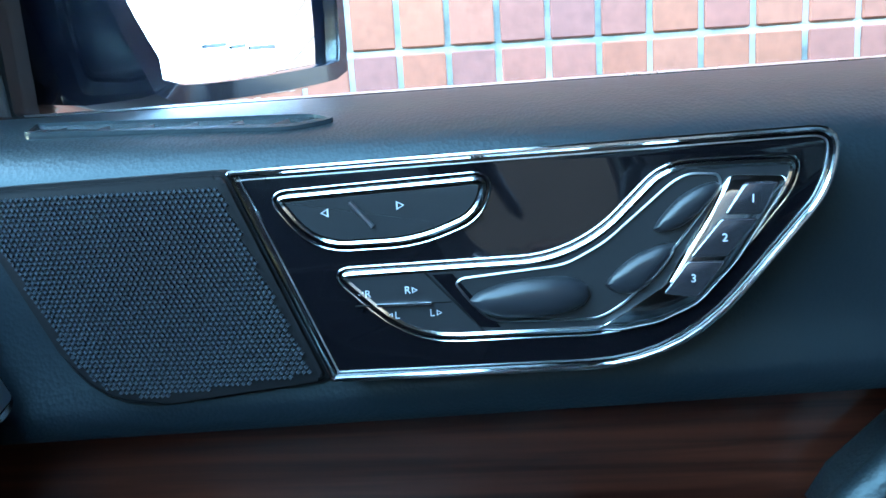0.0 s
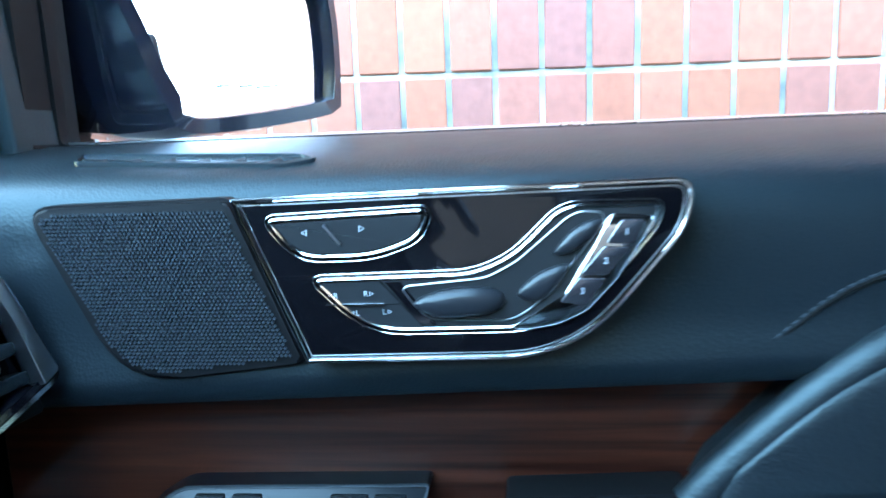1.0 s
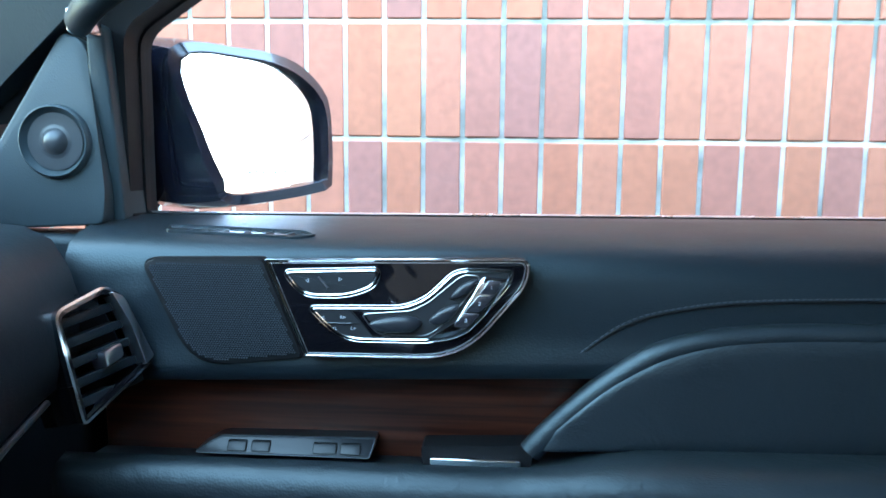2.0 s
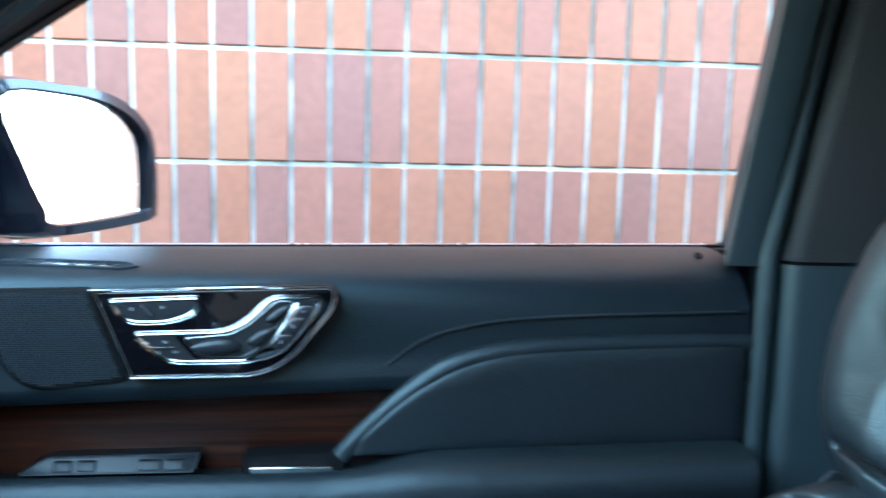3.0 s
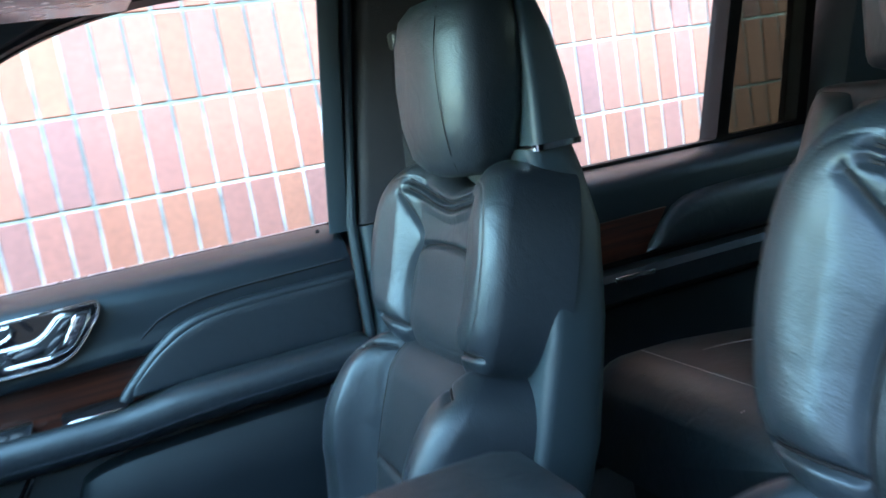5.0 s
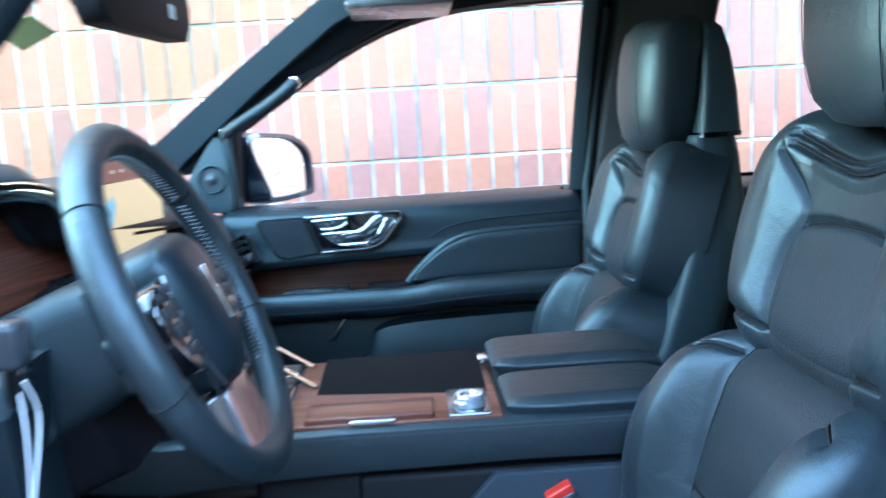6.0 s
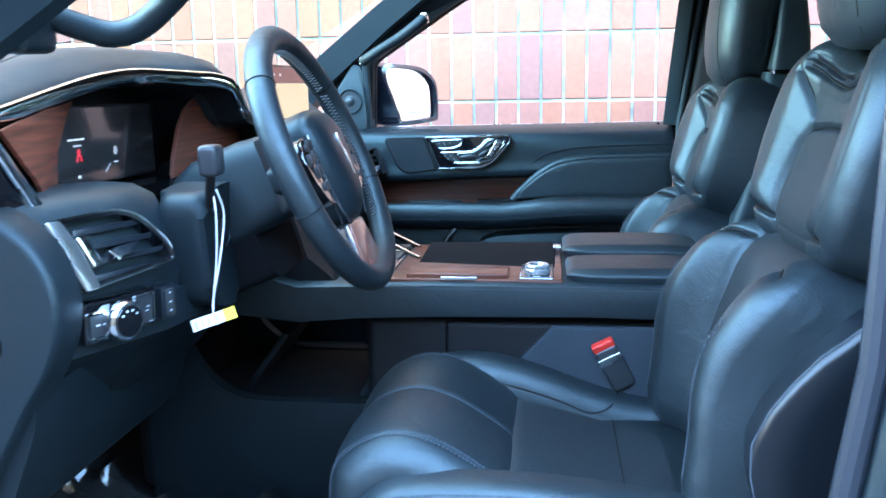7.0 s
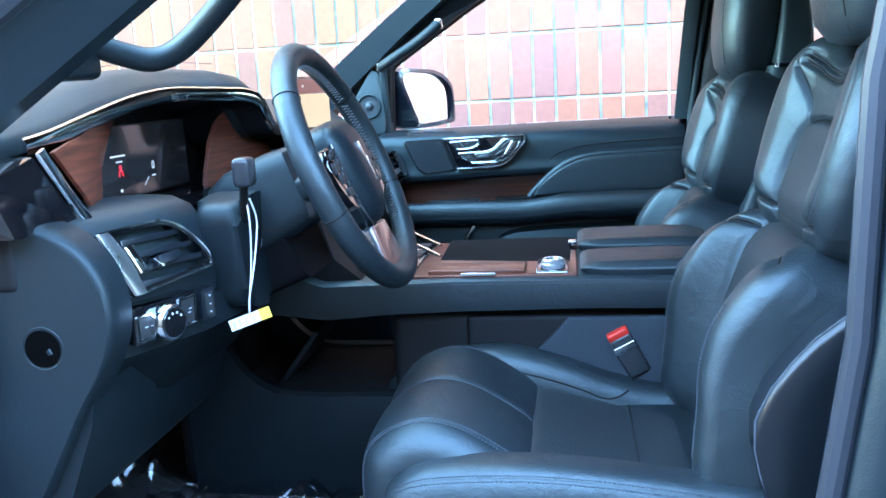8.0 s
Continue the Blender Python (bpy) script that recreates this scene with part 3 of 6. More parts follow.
    P("lock_marker", tube([(-0.0775, DY - 0.0028, 1.2110), (-0.0685, DY - 0.0028, 1.2000)], 0.0010, 6), SATIN, "", bezel)
    def tri_mark(x, z, s, y):
        pts = [(x - s, z), (x + s * 0.8, z + abs(s)), (x + s * 0.8, z - abs(s))]
        if s < 0:
            pts = pts[::-1]
        return frame_ring(pts, [(x + (u - x) * 0.62, z + (v - z) * 0.62) for u, v in pts], "y", y, y + 0.0004)
    for x, s in ((-0.0885, 0.0019), (-0.0565, -0.0019)):
        P("lock_symbol", tri_mark(x, 1.2068 if s > 0 else 1.2085, s, DY - 0.0025), WHITEINK, "", bezel, smooth=False)
    # handle and seat switch bank
    hd = rounded([(-0.0875, 1.1805), (0.004, 1.1825), (0.026, 1.192), (0.050, 1.216), (0.060, 1.2195), (0.106, 1.2195), (0.1035, 1.208), (0.068, 1.163), (0.036, 1.150), (-0.056, 1.149)], [0.008, 0.02, 0.015, 0.012, 0.012, 0.007, 0.012, 0.03, 0.03, 0.022], 5)
    P("handle_rim", tube([(u, DY - 0.0008, v) for u, v in inset(hd, 0.0012)], 0.0016, 8, closed=True), CHROME, "chrome rim", bezel)
    P("handle_rim", tube([(u, DY - 0.0004, v) for u, v in inset(hd, -0.0018)], 0.0005, 8, closed=True), CHROME, "", bezel)
    P("switch_plate", prism(inset(hd, 0.0020), "y", DY - 0.0015, DY + 0.004, 0.0008), BUTTON, "dark seat switch plate", bezel)
    # chrome pull on the rear side, with three memory buttons
    pull = [(0.0785, 1.2153), (0.1038, 1.2136), (0.1009, 1.2058), (0.0834, 1.1776), (0.0668, 1.1592), (0.0503, 1.1514), (0.0338, 1.1485), (0.0211, 1.1496), (0.0367, 1.1562), (0.0503, 1.1669), (0.0717, 1.2029)]
    P("pull_handle", pillow(rounded(pull, 0.004, 4), lambda u, v, h: (u, DY + 0.001 - h, v), 0.0068, 0.002, 5.0), CHROME, "bright chrome pull handle", bezel)
    for k, q in enumerate(([(0.0843, 1.2107), (0.0970, 1.2107), (0.0906, 1.1975), (0.0761, 1.1982)], [(0.0748, 1.1965), (0.0897, 1.1961), (0.0772, 1.1809), (0.0624, 1.1811)], [(0.0612, 1.1794), (0.0765, 1.1790), (0.0649, 1.1640), (0.0513, 1.1660)])):
        P("memory_button", prism(rounded(q, 0.0012, 2), "y", DY - 0.0066, DY - 0.002, 0.0006), DARKCHROME, "dark mirror-like memory button", bezel)
        P("memory_digit", text_mesh(str(k + 1), 0.0048, Matrix.Translation((sum(u for u, v in q) / 4, DY - 0.0069, sum(v for u, v in q) / 4)) @ pose(0, 0, 0, 90, 0, 0), 0.0002), WHITEINK, "", bezel, smooth=False)
    # sculpted seat-shaped switches
    for loop, hgt in (([(-0.030, 1.166), (-0.012, 1.1735), (0.012, 1.1745), (0.022, 1.168), (0.014, 1.1595), (-0.016, 1.1575)], 0.007), ([(0.028, 1.170), (0.040, 1.182), (0.057, 1.187), (0.052, 1.176), (0.040, 1.166)], 0.005), ([(0.048, 1.193), (0.060, 1.207), (0.075, 1.2115), (0.070, 1.202), (0.058, 1.193)], 0.005)):
        P("seat_switch", pillow([(u, v) for u, v, _ in smooth_loop([(a, b, 0) for a, b in loop], 24)], lambda u, v, h: (u, DY - 0.0015 - h, v), hgt, 0.002, 3.0), SOFTBTN, "seat-shaped adjuster switch", bezel)
    P("switch_outline", tube([(u, DY - 0.0018, v) for u, v in rounded([(-0.0353, 1.1737), (-0.0324, 1.1757), (0.0114, 1.1796), (0.0279, 1.1883), (0.0561, 1.2126), (0.0629, 1.2156), (0.0746, 1.2146), (0.0756, 1.2097), (0.0581, 1.1864), (0.0376, 1.1630), (0.0250, 1.1553), (-0.0207, 1.1562), (-0.0285, 1.1640)], 0.006, 4)], 0.0006, 5, closed=True), SATIN, "", bezel)
    P("switch_gap", prism([(-0.0450, 1.1780), (-0.0363, 1.1780), (-0.0168, 1.1533), (-0.0256, 1.1540)], "y", DY - 0.0019, DY + 0.001), PIANO, "", bezel, smooth=False)
    P("lumbar_marker", tube([(-0.0695, DY - 0.0026, 1.1655), (-0.046, DY - 0.0026, 1.1655)], 0.0008, 6), CHROME, "", bezel)
    P("lumbar_edge", tube([(-0.048, DY - 0.0014, 1.179), (-0.024, DY - 0.0014, 1.152)], 0.0006, 5), BLACK, "", bezel)
    P("lumbar_split", tube([(-0.079, DY - 0.0014, 1.1652), (-0.037, DY - 0.0014, 1.1656)], 0.0004, 5), BLACK, "", bezel)
    for x, z, s, c in ((-0.0745, 1.1705, 1, "R"), (-0.0545, 1.1715, -1, "R"), (-0.0625, 1.1605, 1, "L"), (-0.0445, 1.161, -1, "L")):
        P("lumbar_symbol", tri_mark(x - 0.0016 * s, z, 0.0013 * s, DY - 0.0021), WHITEINK, "", bezel, smooth=False)
        P("lumbar_letter", text_mesh(c, 0.0045, Matrix.Translation((x + 0.0014 * s, DY - 0.0021, z)) @ pose(0, 0, 0, 90, 0, 0), 0.0002), WHITEINK, "", bezel, smooth=False)
    # window switches
    sw = rounded([(-0.222, 1.0165), (-0.035, 1.0165), (-0.030, 1.0345), (-0.196, 1.0325)], [0.008, 0.003, 0.003, 0.008], 4)
    tilt = lambda bm: leaned(bm, lambda z: (z - 1.0165) * 0.9)
    P("switch_panel", tilt(prism(sw, "y", 0.815, 0.86, 0.001)), SHELL, "gloss black window switch panel")
    P("switch_rim", tilt(tube([(u, 0.8145, v) for u, v in inset(sw, 0.0008)], 0.0008, 6, closed=True)), SATIN_DARK, "thin metal rim")
    for x0, x1 in ((-0.185, -0.165), (-0.16, -0.14), (-0.095, -0.07), (-0.066, -0.045)):
        P("window_switch", tilt(box(x0, x1, 0.811, 0.82, 1.020, 1.029, 0.0015, 2)), BUTTON, "dark switch key")
    # chrome pull cup edge
    P("pull_cup", prism(rounded([(0.018, 1.036), (0.132, 1.040), (0.128, 1.012), (0.022, 1.010)], 0.006, 3), "y", 0.805, 0.84), BLACK)
    P("pull_strip", box(0.028, 0.119, 0.798, 0.806, 1.017, 1.026, 0.002), CHROME, "chrome pull strip")
    # demister slot on top of the pad
    on_pad = lambda bm: leaned_z(bm, lambda x, y: interp([(0.80, 1.226), (0.815, 1.233), (0.832, 1.2435), (0.86, 1.2505), (0.895, 1.2565)], y) + 0.0012)
    vs = rounded([(-0.250, 0.838), (-0.112, 0.827), (-0.090, 0.832), (-0.104, 0.845), (-0.254, 0.859)], 0.006, 3)
    P("demister_slot", on_pad(prism(vs, "z", -0.004, 0.0008, 0.0005)), SLOT, "glossy demister slot with small notches")
    P("demister_rim", on_pad(frame_ring(vs, inset(vs, 0.0022), "z", -0.004, 0.0022, 0.001)), VINYL)
    for k in range(6):
        x = -0.236 + 0.023 * k
        y = interp([(-0.272, 0.8415), (-0.108, 0.8295)], x)
        P("demister_rib", on_pad(prism([(x, y), (x + 0.009, y), (x + 0.006, y + 0.007)], "z", -0.002, 0.0018)), BLACK)
    P("lock_pin", lathe([(0.004, 0), (0.004, 0.006), (0.002, 0.008)], pose(0.553, 0.86, 1.256), 10), BLACK)
    # window frame and glass
    fo = inset(WIN, -0.055)
    P("window_frame", leaned(frame_ring(fo, WIN, "y", 0.905, 0.975, 0.006)), BLACK, "black upper window frame")
    jamb = [[(x, y + lean(z), z) for x, y in rounded([(xf, 0.79), (xf + 0.042, 0.785), (xf + 0.07, 0.96), (xb, 0.96)], [0.004, 0.006, 0.002, 0.002], 3)] for z, xf, xb in ((1.255, 0.556, 0.632), (1.40, 0.566, 0.65), (1.55, 0.578, 0.672), (1.66, 0.588, 0.69), (1.76, 0.596, 0.70))]
    P("window_jamb", loft(jamb), TRIM, "grey plastic window jamb")
    P("window_seal", leaned(frame_ring(inset(WIN, -0.008), inset(WIN, 0.003), "y", 0.94, 0.96, 0.003)), BLACK)
    gl = P("window_glass", leaned(prism(inset(WIN, -0.01), "y", 0.952, 0.955)), GLASS, "clear side window glass", smooth=False)
    gl.visible_shadow = False
    P("belt_strip", tube([(-0.32, 0.948, 1.258), (0.6, 0.948, 1.266)], 0.0026, 6), SATIN, "bright belt strip")
    # mirror sail with tweeter
    sail = rounded([(-0.50, 1.24), (-0.325, 1.25), (-0.322, 1.29), (-0.335, 1.44), (-0.36, 1.45)], 0.01, 3)
    P("mirror_sail", prism(sail, "y", 0.86, 0.93, 0.006), TRIM, "dark corner trim with tweeter")
    P("sail_post", leaned(prism(rounded([(-0.345, 1.245), (-0.313, 1.25), (-0.312, 1.455), (-0.33, 1.46)], 0.006, 3), "y", 0.885, 0.96, 0.004)), TRIM)
    tw = pose(-0.372, 0.858, 1.337, 90, 0, 0)
    P("tweeter_rim", lathe([(0.0, -0.002), (0.030, -0.002), (0.034, 0.002), (0.036, 0.006), (0.038, 0.004), (0.0395, -0.004)], tw, 36), TRIM)
    P("tweeter_dome", lathe([(0.030, 0.0), (0.022, -0.001), (0.014, 0.001), (0.011, 0.005), (0.007, 0.008), (0.001, 0.009)], tw, 28), SATIN_DARK, "dark tweeter dome")
    return d


BEAD = mat("grille_metal", (0.07, 0.085, 0.10), 0.4, metal=0.3)
DARKCHROME = mat("dark_chrome", (0.22, 0.22, 0.24), 0.2, metal=0.9, vary=0.2)
SLOT = mat("slot_sheen", (0.03, 0.036, 0.042), 0.16, spec=1.0)
RUBBER = mat("black_rubber", (0.004, 0.004, 0.005), 0.85, spec=0.12)
VOID = mat("hole_black", (0.002, 0.002, 0.002), 0.9, spec=0.0)
SATIN_DARK = mat("dark_metal", (0.05, 0.055, 0.06), 0.35, metal=0.4, vary=0.1)
SOFTBTN = mat("soft_touch_switch", (0.02, 0.022, 0.026), 0.3)
build_door()


def build_mirror():
    m = thing("side_mirror", "dark blue door mirror housing with bright mirror glass", "car mirror", at=(-0.33, 1.05, 1.26))
    inv = Matrix.Translation((0.33, -1.05, -1.26))
    def P(name, bm, material, label=""):
        raised(bm)
        bmesh.ops.transform(bm, verts=bm.verts, matrix=inv)
        return part(name, bm, material, m, label)
    # the glass faces rearwards and a little to the cabin, tipped up slightly
    fx = Vector((math.cos(radians(52)), math.sin(radians(52)), 0))
    O = Vector((-0.262, 1.0, 1.36))
    nrm = Vector((fx.y, -fx.x, 0))
    pt = lambda u, v, h: tuple(O + fx * u + Vector((0, 0, v)) + nrm * (h - 0.07 * v))
    lo_ = lambda pts: [(a, b) for a, b, _ in smooth_loop([(u, v, 0) for u, v in pts], 44)]
    glass = lo_([(-0.024, 0.076), (0.067, 0.086), (0.130, 0.077), (0.172, 0.052), (0.187, 0.020), (0.183, -0.055), (0.165, -0.066), (0.036, -0.080), (0.022, -0.060), (0.002, -0.015)])
    shell = lo_([(-0.040, 0.088), (0.066, 0.099), (0.140, 0.091), (0.186, 0.060), (0.199, 0.024), (0.195, -0.062), (0.176, -0.080), (0.035, -0.095), (0.010, -0.075), (-0.015, -0.01)])
    mid = lambda L, s_, du: [(0.08 + du + (u - 0.08) * s_, v * s_) for u, v in L]
    Rg = [[pt(u, v, h) for u, v in L] for L, h in ((glass, -0.022), (mid(glass, 1.012, 0), -0.001), (mid(glass, 1.03, 0), 0.002), (shell, 0.0), (mid(shell, 1.03, -0.006), -0.010), (mid(shell, 1.06, -0.03), -0.035), (mid(shell, 1.02, -0.05), -0.075), (mid(shell, 0.85, -0.065), -0.11), (mid(shell, 0.5, -0.07), -0.135))]
    P("housing", loft(Rg), BODYPAINT, "dark glossy mirror housing")
    P("mirror_glass", loft([[pt(u, v, h - 0.06 * (u + 0.02)) for u, v in mid(glass, s_, 0)] for s_, h in ((1.005, -0.006), (1.0, -0.0005))]), MIRROR, "bright mirror glass")
    for k, (u0, u1) in enumerate(((0.062, 0.082), (0.086, 0.100), (0.104, 0.128))):
        P("print_bar", loft([[pt(u, v, 0.0012 - 0.06 * (u + 0.02)) for u, v in ((u0, -0.056), (u1, -0.054), (u1, -0.051), (u0, -0.053))], [pt(u, v, 0.0014 - 0.06 * (u + 0.02)) for u, v in ((u0, -0.056), (u1, -0.054), (u1, -0.051), (u0, -0.053))]]), STITCH_PALE)
    P("mirror_foot", box(-0.43, -0.335, 0.955, 1.01, 1.262, 1.365, 0.02), BODYPAINT, "dark mirror foot")
    P("mirror_arm", box(-0.42, -0.34, 0.95, 1.06, 1.255, 1.30, 0.012), BLACK)


build_mirror()


# ---- front seats ----
XB = [(0.70, 0.482), (0.76, 0.480), (0.80, 0.484), (0.88, 0.502), (0.95, 0.527), (1.03, 0.560), (1.09, 0.588), (1.16, 0.615), (1.235, 0.636), (1.30, 0.652), (1.36, 0.672)]
ZC = [(-0.10, 0.80), (-0.04, 0.83), (0.0, 0.842), (0.05, 0.840), (0.10, 0.822), (0.19, 0.768), (0.345, 0.728), (0.47, 0.716), (0.56, 0.72)]


def build_seat(yc, out):
    """out: the side of the seat that faces its door, -1 or 1."""
    st = thing("car_seat", "black perforated leather front car seat with stitched bolsters", "car seat", "front seats", at=(0.3, yc, 0.45))
    inv = Matrix.Translation((-0.3, -yc, -0.45))
    def P(name, bm, material, label="", parent=None):
        raised(bm, LEV(yc))
        bmesh.ops.transform(bm, verts=bm.verts, matrix=inv)
        return part(name, bm, material, parent or st, label, angle=50)
    def back(k, s0, dx=0.0):
        def f(s, z, h):
            w = max(0.0, abs(s) - s0)
            sl = 2 * k * w
            n = Vector((-0.92, -math.copysign(min(1.2, sl), s), 0.38)).normalized()
            return Vector((interp(XB, z) - k * w * w + dx, yc + s, z)) + n * h
        return f
    # upper backrest: two side panels, the insert, the neck pad and the rolled collar
    half = [(0.0, 1.050), (0.08, 1.052), (0.155, 1.060), (0.218, 1.088), (0.250, 1.14), (0.260, 1.20), (0.256, 1.26), (0.238, 1.31), (0.200, 1.346), (0.145, 1.359), (0.10, 1.356), (0.052, 1.334), (0.0, 1.322)]
    outline = half + [(-x, y) for x, y in half[-2:0:-1]]
    # the pad is a little narrower towards the console, where the shell shows beside it
    outline = [(x if x * out >= 0 or abs(x) < 0.12 else math.copysign(0.12 + (abs(x) - 0.12) * 0.84, x), y) for x, y in outline]
    side_line = lambda z: interp([(1.05, 0.098), (1.10, 0.106), (1.15, 0.111), (1.19, 0.107), (1.215, 0.097), (1.232, 0.091), (1.245, 0.096), (1.265, 0.112), (1.30, 0.146), (1.33, 0.165)], z)
    top_line = lambda s: 1.228 - 0.010 * (s / 0.088) ** 4
    col_line = lambda s: 1.281 + 0.46 * abs(s) ** 1.4
    seams = []
    for g in (1, -1):
        seams.append([(g * side_line(z), z) for z in (1.05, 1.10, 1.15, 1.19, 1.215, 1.232, 1.245, 1.265, 1.30)])
        seams.append([(g * s_, 1.090 + 0.10 * (s_ - 0.09)) for s_ in (0.108, 0.15, 0.195)])
    seams.append([(s_, top_line(s_)) for s_ in (-0.088, -0.072, -0.03, 0, 0.03, 0.072, 0.088)])
    for o in (0.0, 0.011):
        seams.append([(s_, col_line(s_) + o) for s_ in (-0.13, -0.09, -0.045, 0, 0.045, 0.09, 0.13)])
    def reg(s_, z):
        if z > col_line(s_) + 0.005 and abs(s_) < 0.135:
            return "collar"
        if abs(s_) > side_line(z):
            return "side_panel" if s_ > 0 else "side_panel."
        return "neck_pad" if z > top_line(s_) else "back_insert"
    def height(s_, z):
        b = min(1.0, max(0.0, (abs(s_) - 0.09) / 0.06))
        n_ = max(0.0, 1 - ((z - 1.258) / 0.03) ** 2) * max(0.0, 1 - (s_ / 0.1) ** 2)
        return 0.022 + 0.024 * b * b * (3 - 2 * b) - 0.009 * n_ + (0.010 if z > col_line(s_) else 0.010 * max(0, 1 - (col_line(s_) - z) / 0.02)) * max(0.0, 1 - (s_ / 0.16) ** 2)
    label = {"collar": "rolled leather collar", "side_panel": "smooth black leather side panel", "back_insert": "perforated leather insert", "neck_pad": ""}
    faces_, at_ = quilt(outline, back(1.5, 0.09), height, seams, reg, 0.066, 0.09, n=(190, 150), groove=0.0085, wide=0.0042, edge=0.034)
    for k, bm, nor in faces_:
        piece = P(k.rstrip("."), bm, PERF if k == "back_insert" else LEATHER, label[k.rstrip(".")])
        even_shade(piece, nor)
        if k == "back_insert":
            insert_ = piece
    for i, line in enumerate(seams):
        sewn(P, line, at_, 0.0118, (0.006,) if i in (5, 6) else (), insert_)
    # lower backrest
    half = [(0.0, 0.69), (0.12, 0.69), (0.215, 0.695), (0.257, 0.73), (0.266, 0.82), (0.267, 0.92), (0.260, 1.00), (0.243, 1.045), (0.205, 1.072), (0.15, 1.082), (0.075, 1.083), (0.0, 1.083)]
    outline = half + [(-x, y) for x, y in half[-2:0:-1]]
    low = back(2.0, 0.10, 0.004)
    in_line = lambda z: interp([(0.69, 0.105), (0.85, 0.117), (0.98, 0.124), (1.083, 0.13)], z)
    seams = [[(-0.12, 0.885), (0, 0.88), (0.12, 0.885)]]
    for g in (1, -1):
        seams.append([(g * in_line(z), z) for z in (0.69, 0.8, 0.9, 1.0, 1.083)])
        seams.append([(g * 0.132, 1.052), (g * 0.17, 1.051), (g * 0.205, 1.045)])
    def reg(s_, z):
        if abs(s_) > in_line(z):
            return "back_bolster" if s_ > 0 else "back_bolster."
        return "lower_insert"
    def lheight(s_, z):
        b = min(1.0, max(0.0, (abs(s_) - 0.11) / 0.07))
        return 0.030 + (0.034 + 0.026 * math.exp(-((z - 0.94) / 0.09) ** 2)) * b * b * (3 - 2 * b)
    faces_, at_ = quilt(outline, low, lheight, seams, reg, 0.072, 0.11, n=(170, 150), groove=0.0075, wide=0.0042)
    for line in seams:
        sewn(P, line, at_, 0.0108, (), insert_)
    for k, bm, nor in faces_:
        b = P(k.rstrip("."), bm, PERF if k == "lower_insert" else LEATHER, "perforated leather lower back" if k == "lower_insert" else "rounded leather bolster")
        even_shade(b, nor)
        if k == "lower_insert":
            continue
        g = -1 if k.endswith(".") else 1
        on = lambda d, z: tuple(low((0.2665 - d) * g, z, lheight(0.2665 - d, z)) + Vector((-0.95, 0, 0.31)) * (0.001 - 0.072 * (1 - math.sqrt(1 - max(0.0, 1 - d / 0.072) ** 2))))
        for o in (0.0, 0.008):
            P("bolster_stitch", stitches([on(0.052 - o, z) for z in (0.78, 0.84, 0.90, 0.95, 0.985)]), STITCH, "", b)
    # back shell
    sh = []
    for z, f, r, hw in ((0.62, 0.50, 0.60, 0.225), (0.75, 0.53, 0.66, 0.232), (0.95, 0.60, 0.735, 0.235), (1.12, 0.655, 0.775, 0.226), (1.25, 0.69, 0.795, 0.205), (1.33, 0.70, 0.80, 0.165), (1.368, 0.705, 0.80, 0.142)):
        sh.append([(x, yc + y, z) for x, y in rounded([(f, -hw), (r, -hw * 0.93), (r, hw * 0.93), (f, hw)], [0.02, 0.06, 0.06, 0.02], 4)])
    P("back_shell", loft(sh), TRIM, "dark grey moulded seat back shell")
    for g in (out,):
        edge_ = [(0.500, 0.74), (0.482, 0.80), (0.472, 0.845), (0.472, 0.885), (0.490, 0.926), (0.516, 0.962), (0.541, 0.990), (0.568, 1.012), (0.61, 1.05)]
        prof_ = edge_ + [(0.66, 1.045), (0.68, 0.92), (0.64, 0.74)]
        sh_ = [[(0.59 + (x - 0.59) * k, yc + g * w, 0.9 + (z - 0.9) * k) for x, z in prof_] for k, w in ((0.985, 0.215), (1.0, 0.258), (0.992, 0.264), (0.90, 0.270), (0.5, 0.272))]
        q = P("side_shield", loft(sh_), SHELL, "satin black plastic side shield")
        P("shield_edge", tube([(x + 0.001, yc + g * 0.263, z) for x, z in edge_[1:]], 0.0016, 6), STITCH, "", q)
    # headrest with its rear shell
    hr = []
    for z, x0, x1, hw in ((1.338, 0.640, 0.705, 0.055), (1.345, 0.624, 0.712, 0.085), (1.37, 0.607, 0.720, 0.108), (1.42, 0.600, 0.728, 0.120), (1.48, 0.602, 0.735, 0.126), (1.54, 0.609, 0.738, 0.124), (1.58, 0.620, 0.738, 0.114), (1.598, 0.637, 0.730, 0.095), (1.603, 0.66, 0.715, 0.06)):
        m = (x0 + x1) / 2
        pts = smooth_loop([(x0, 0, 0), (x0 + 0.006, hw * 0.55, 0), (x0 + 0.03, hw * 0.93, 0), (m, hw, 0), (x1, hw * 0.85, 0), (x1 + 0.004, 0, 0), (x1, -hw * 0.85, 0), (m, -hw, 0), (x0 + 0.03, -hw * 0.93, 0), (x0 + 0.006, -hw * 0.55, 0)], 36)
        hr.append([(x, yc + y, z) for x, y, _ in pts])
    h = P("headrest", loft(hr), LEATHER, "tall black leather headrest")
    for g in (1, -1):
        P("headrest_seam", tube(smooth_loop([(0.6335, yc + g * 0.055, 1.347), (0.616, yc + g * 0.075, 1.38), (0.609, yc + g * 0.08, 1.44), (0.612, yc + g * 0.08, 1.52), (0.6315, yc + g * 0.07, 1.585)], 24, False), 0.0007, 5), BLACK, "", h)
    rs = []
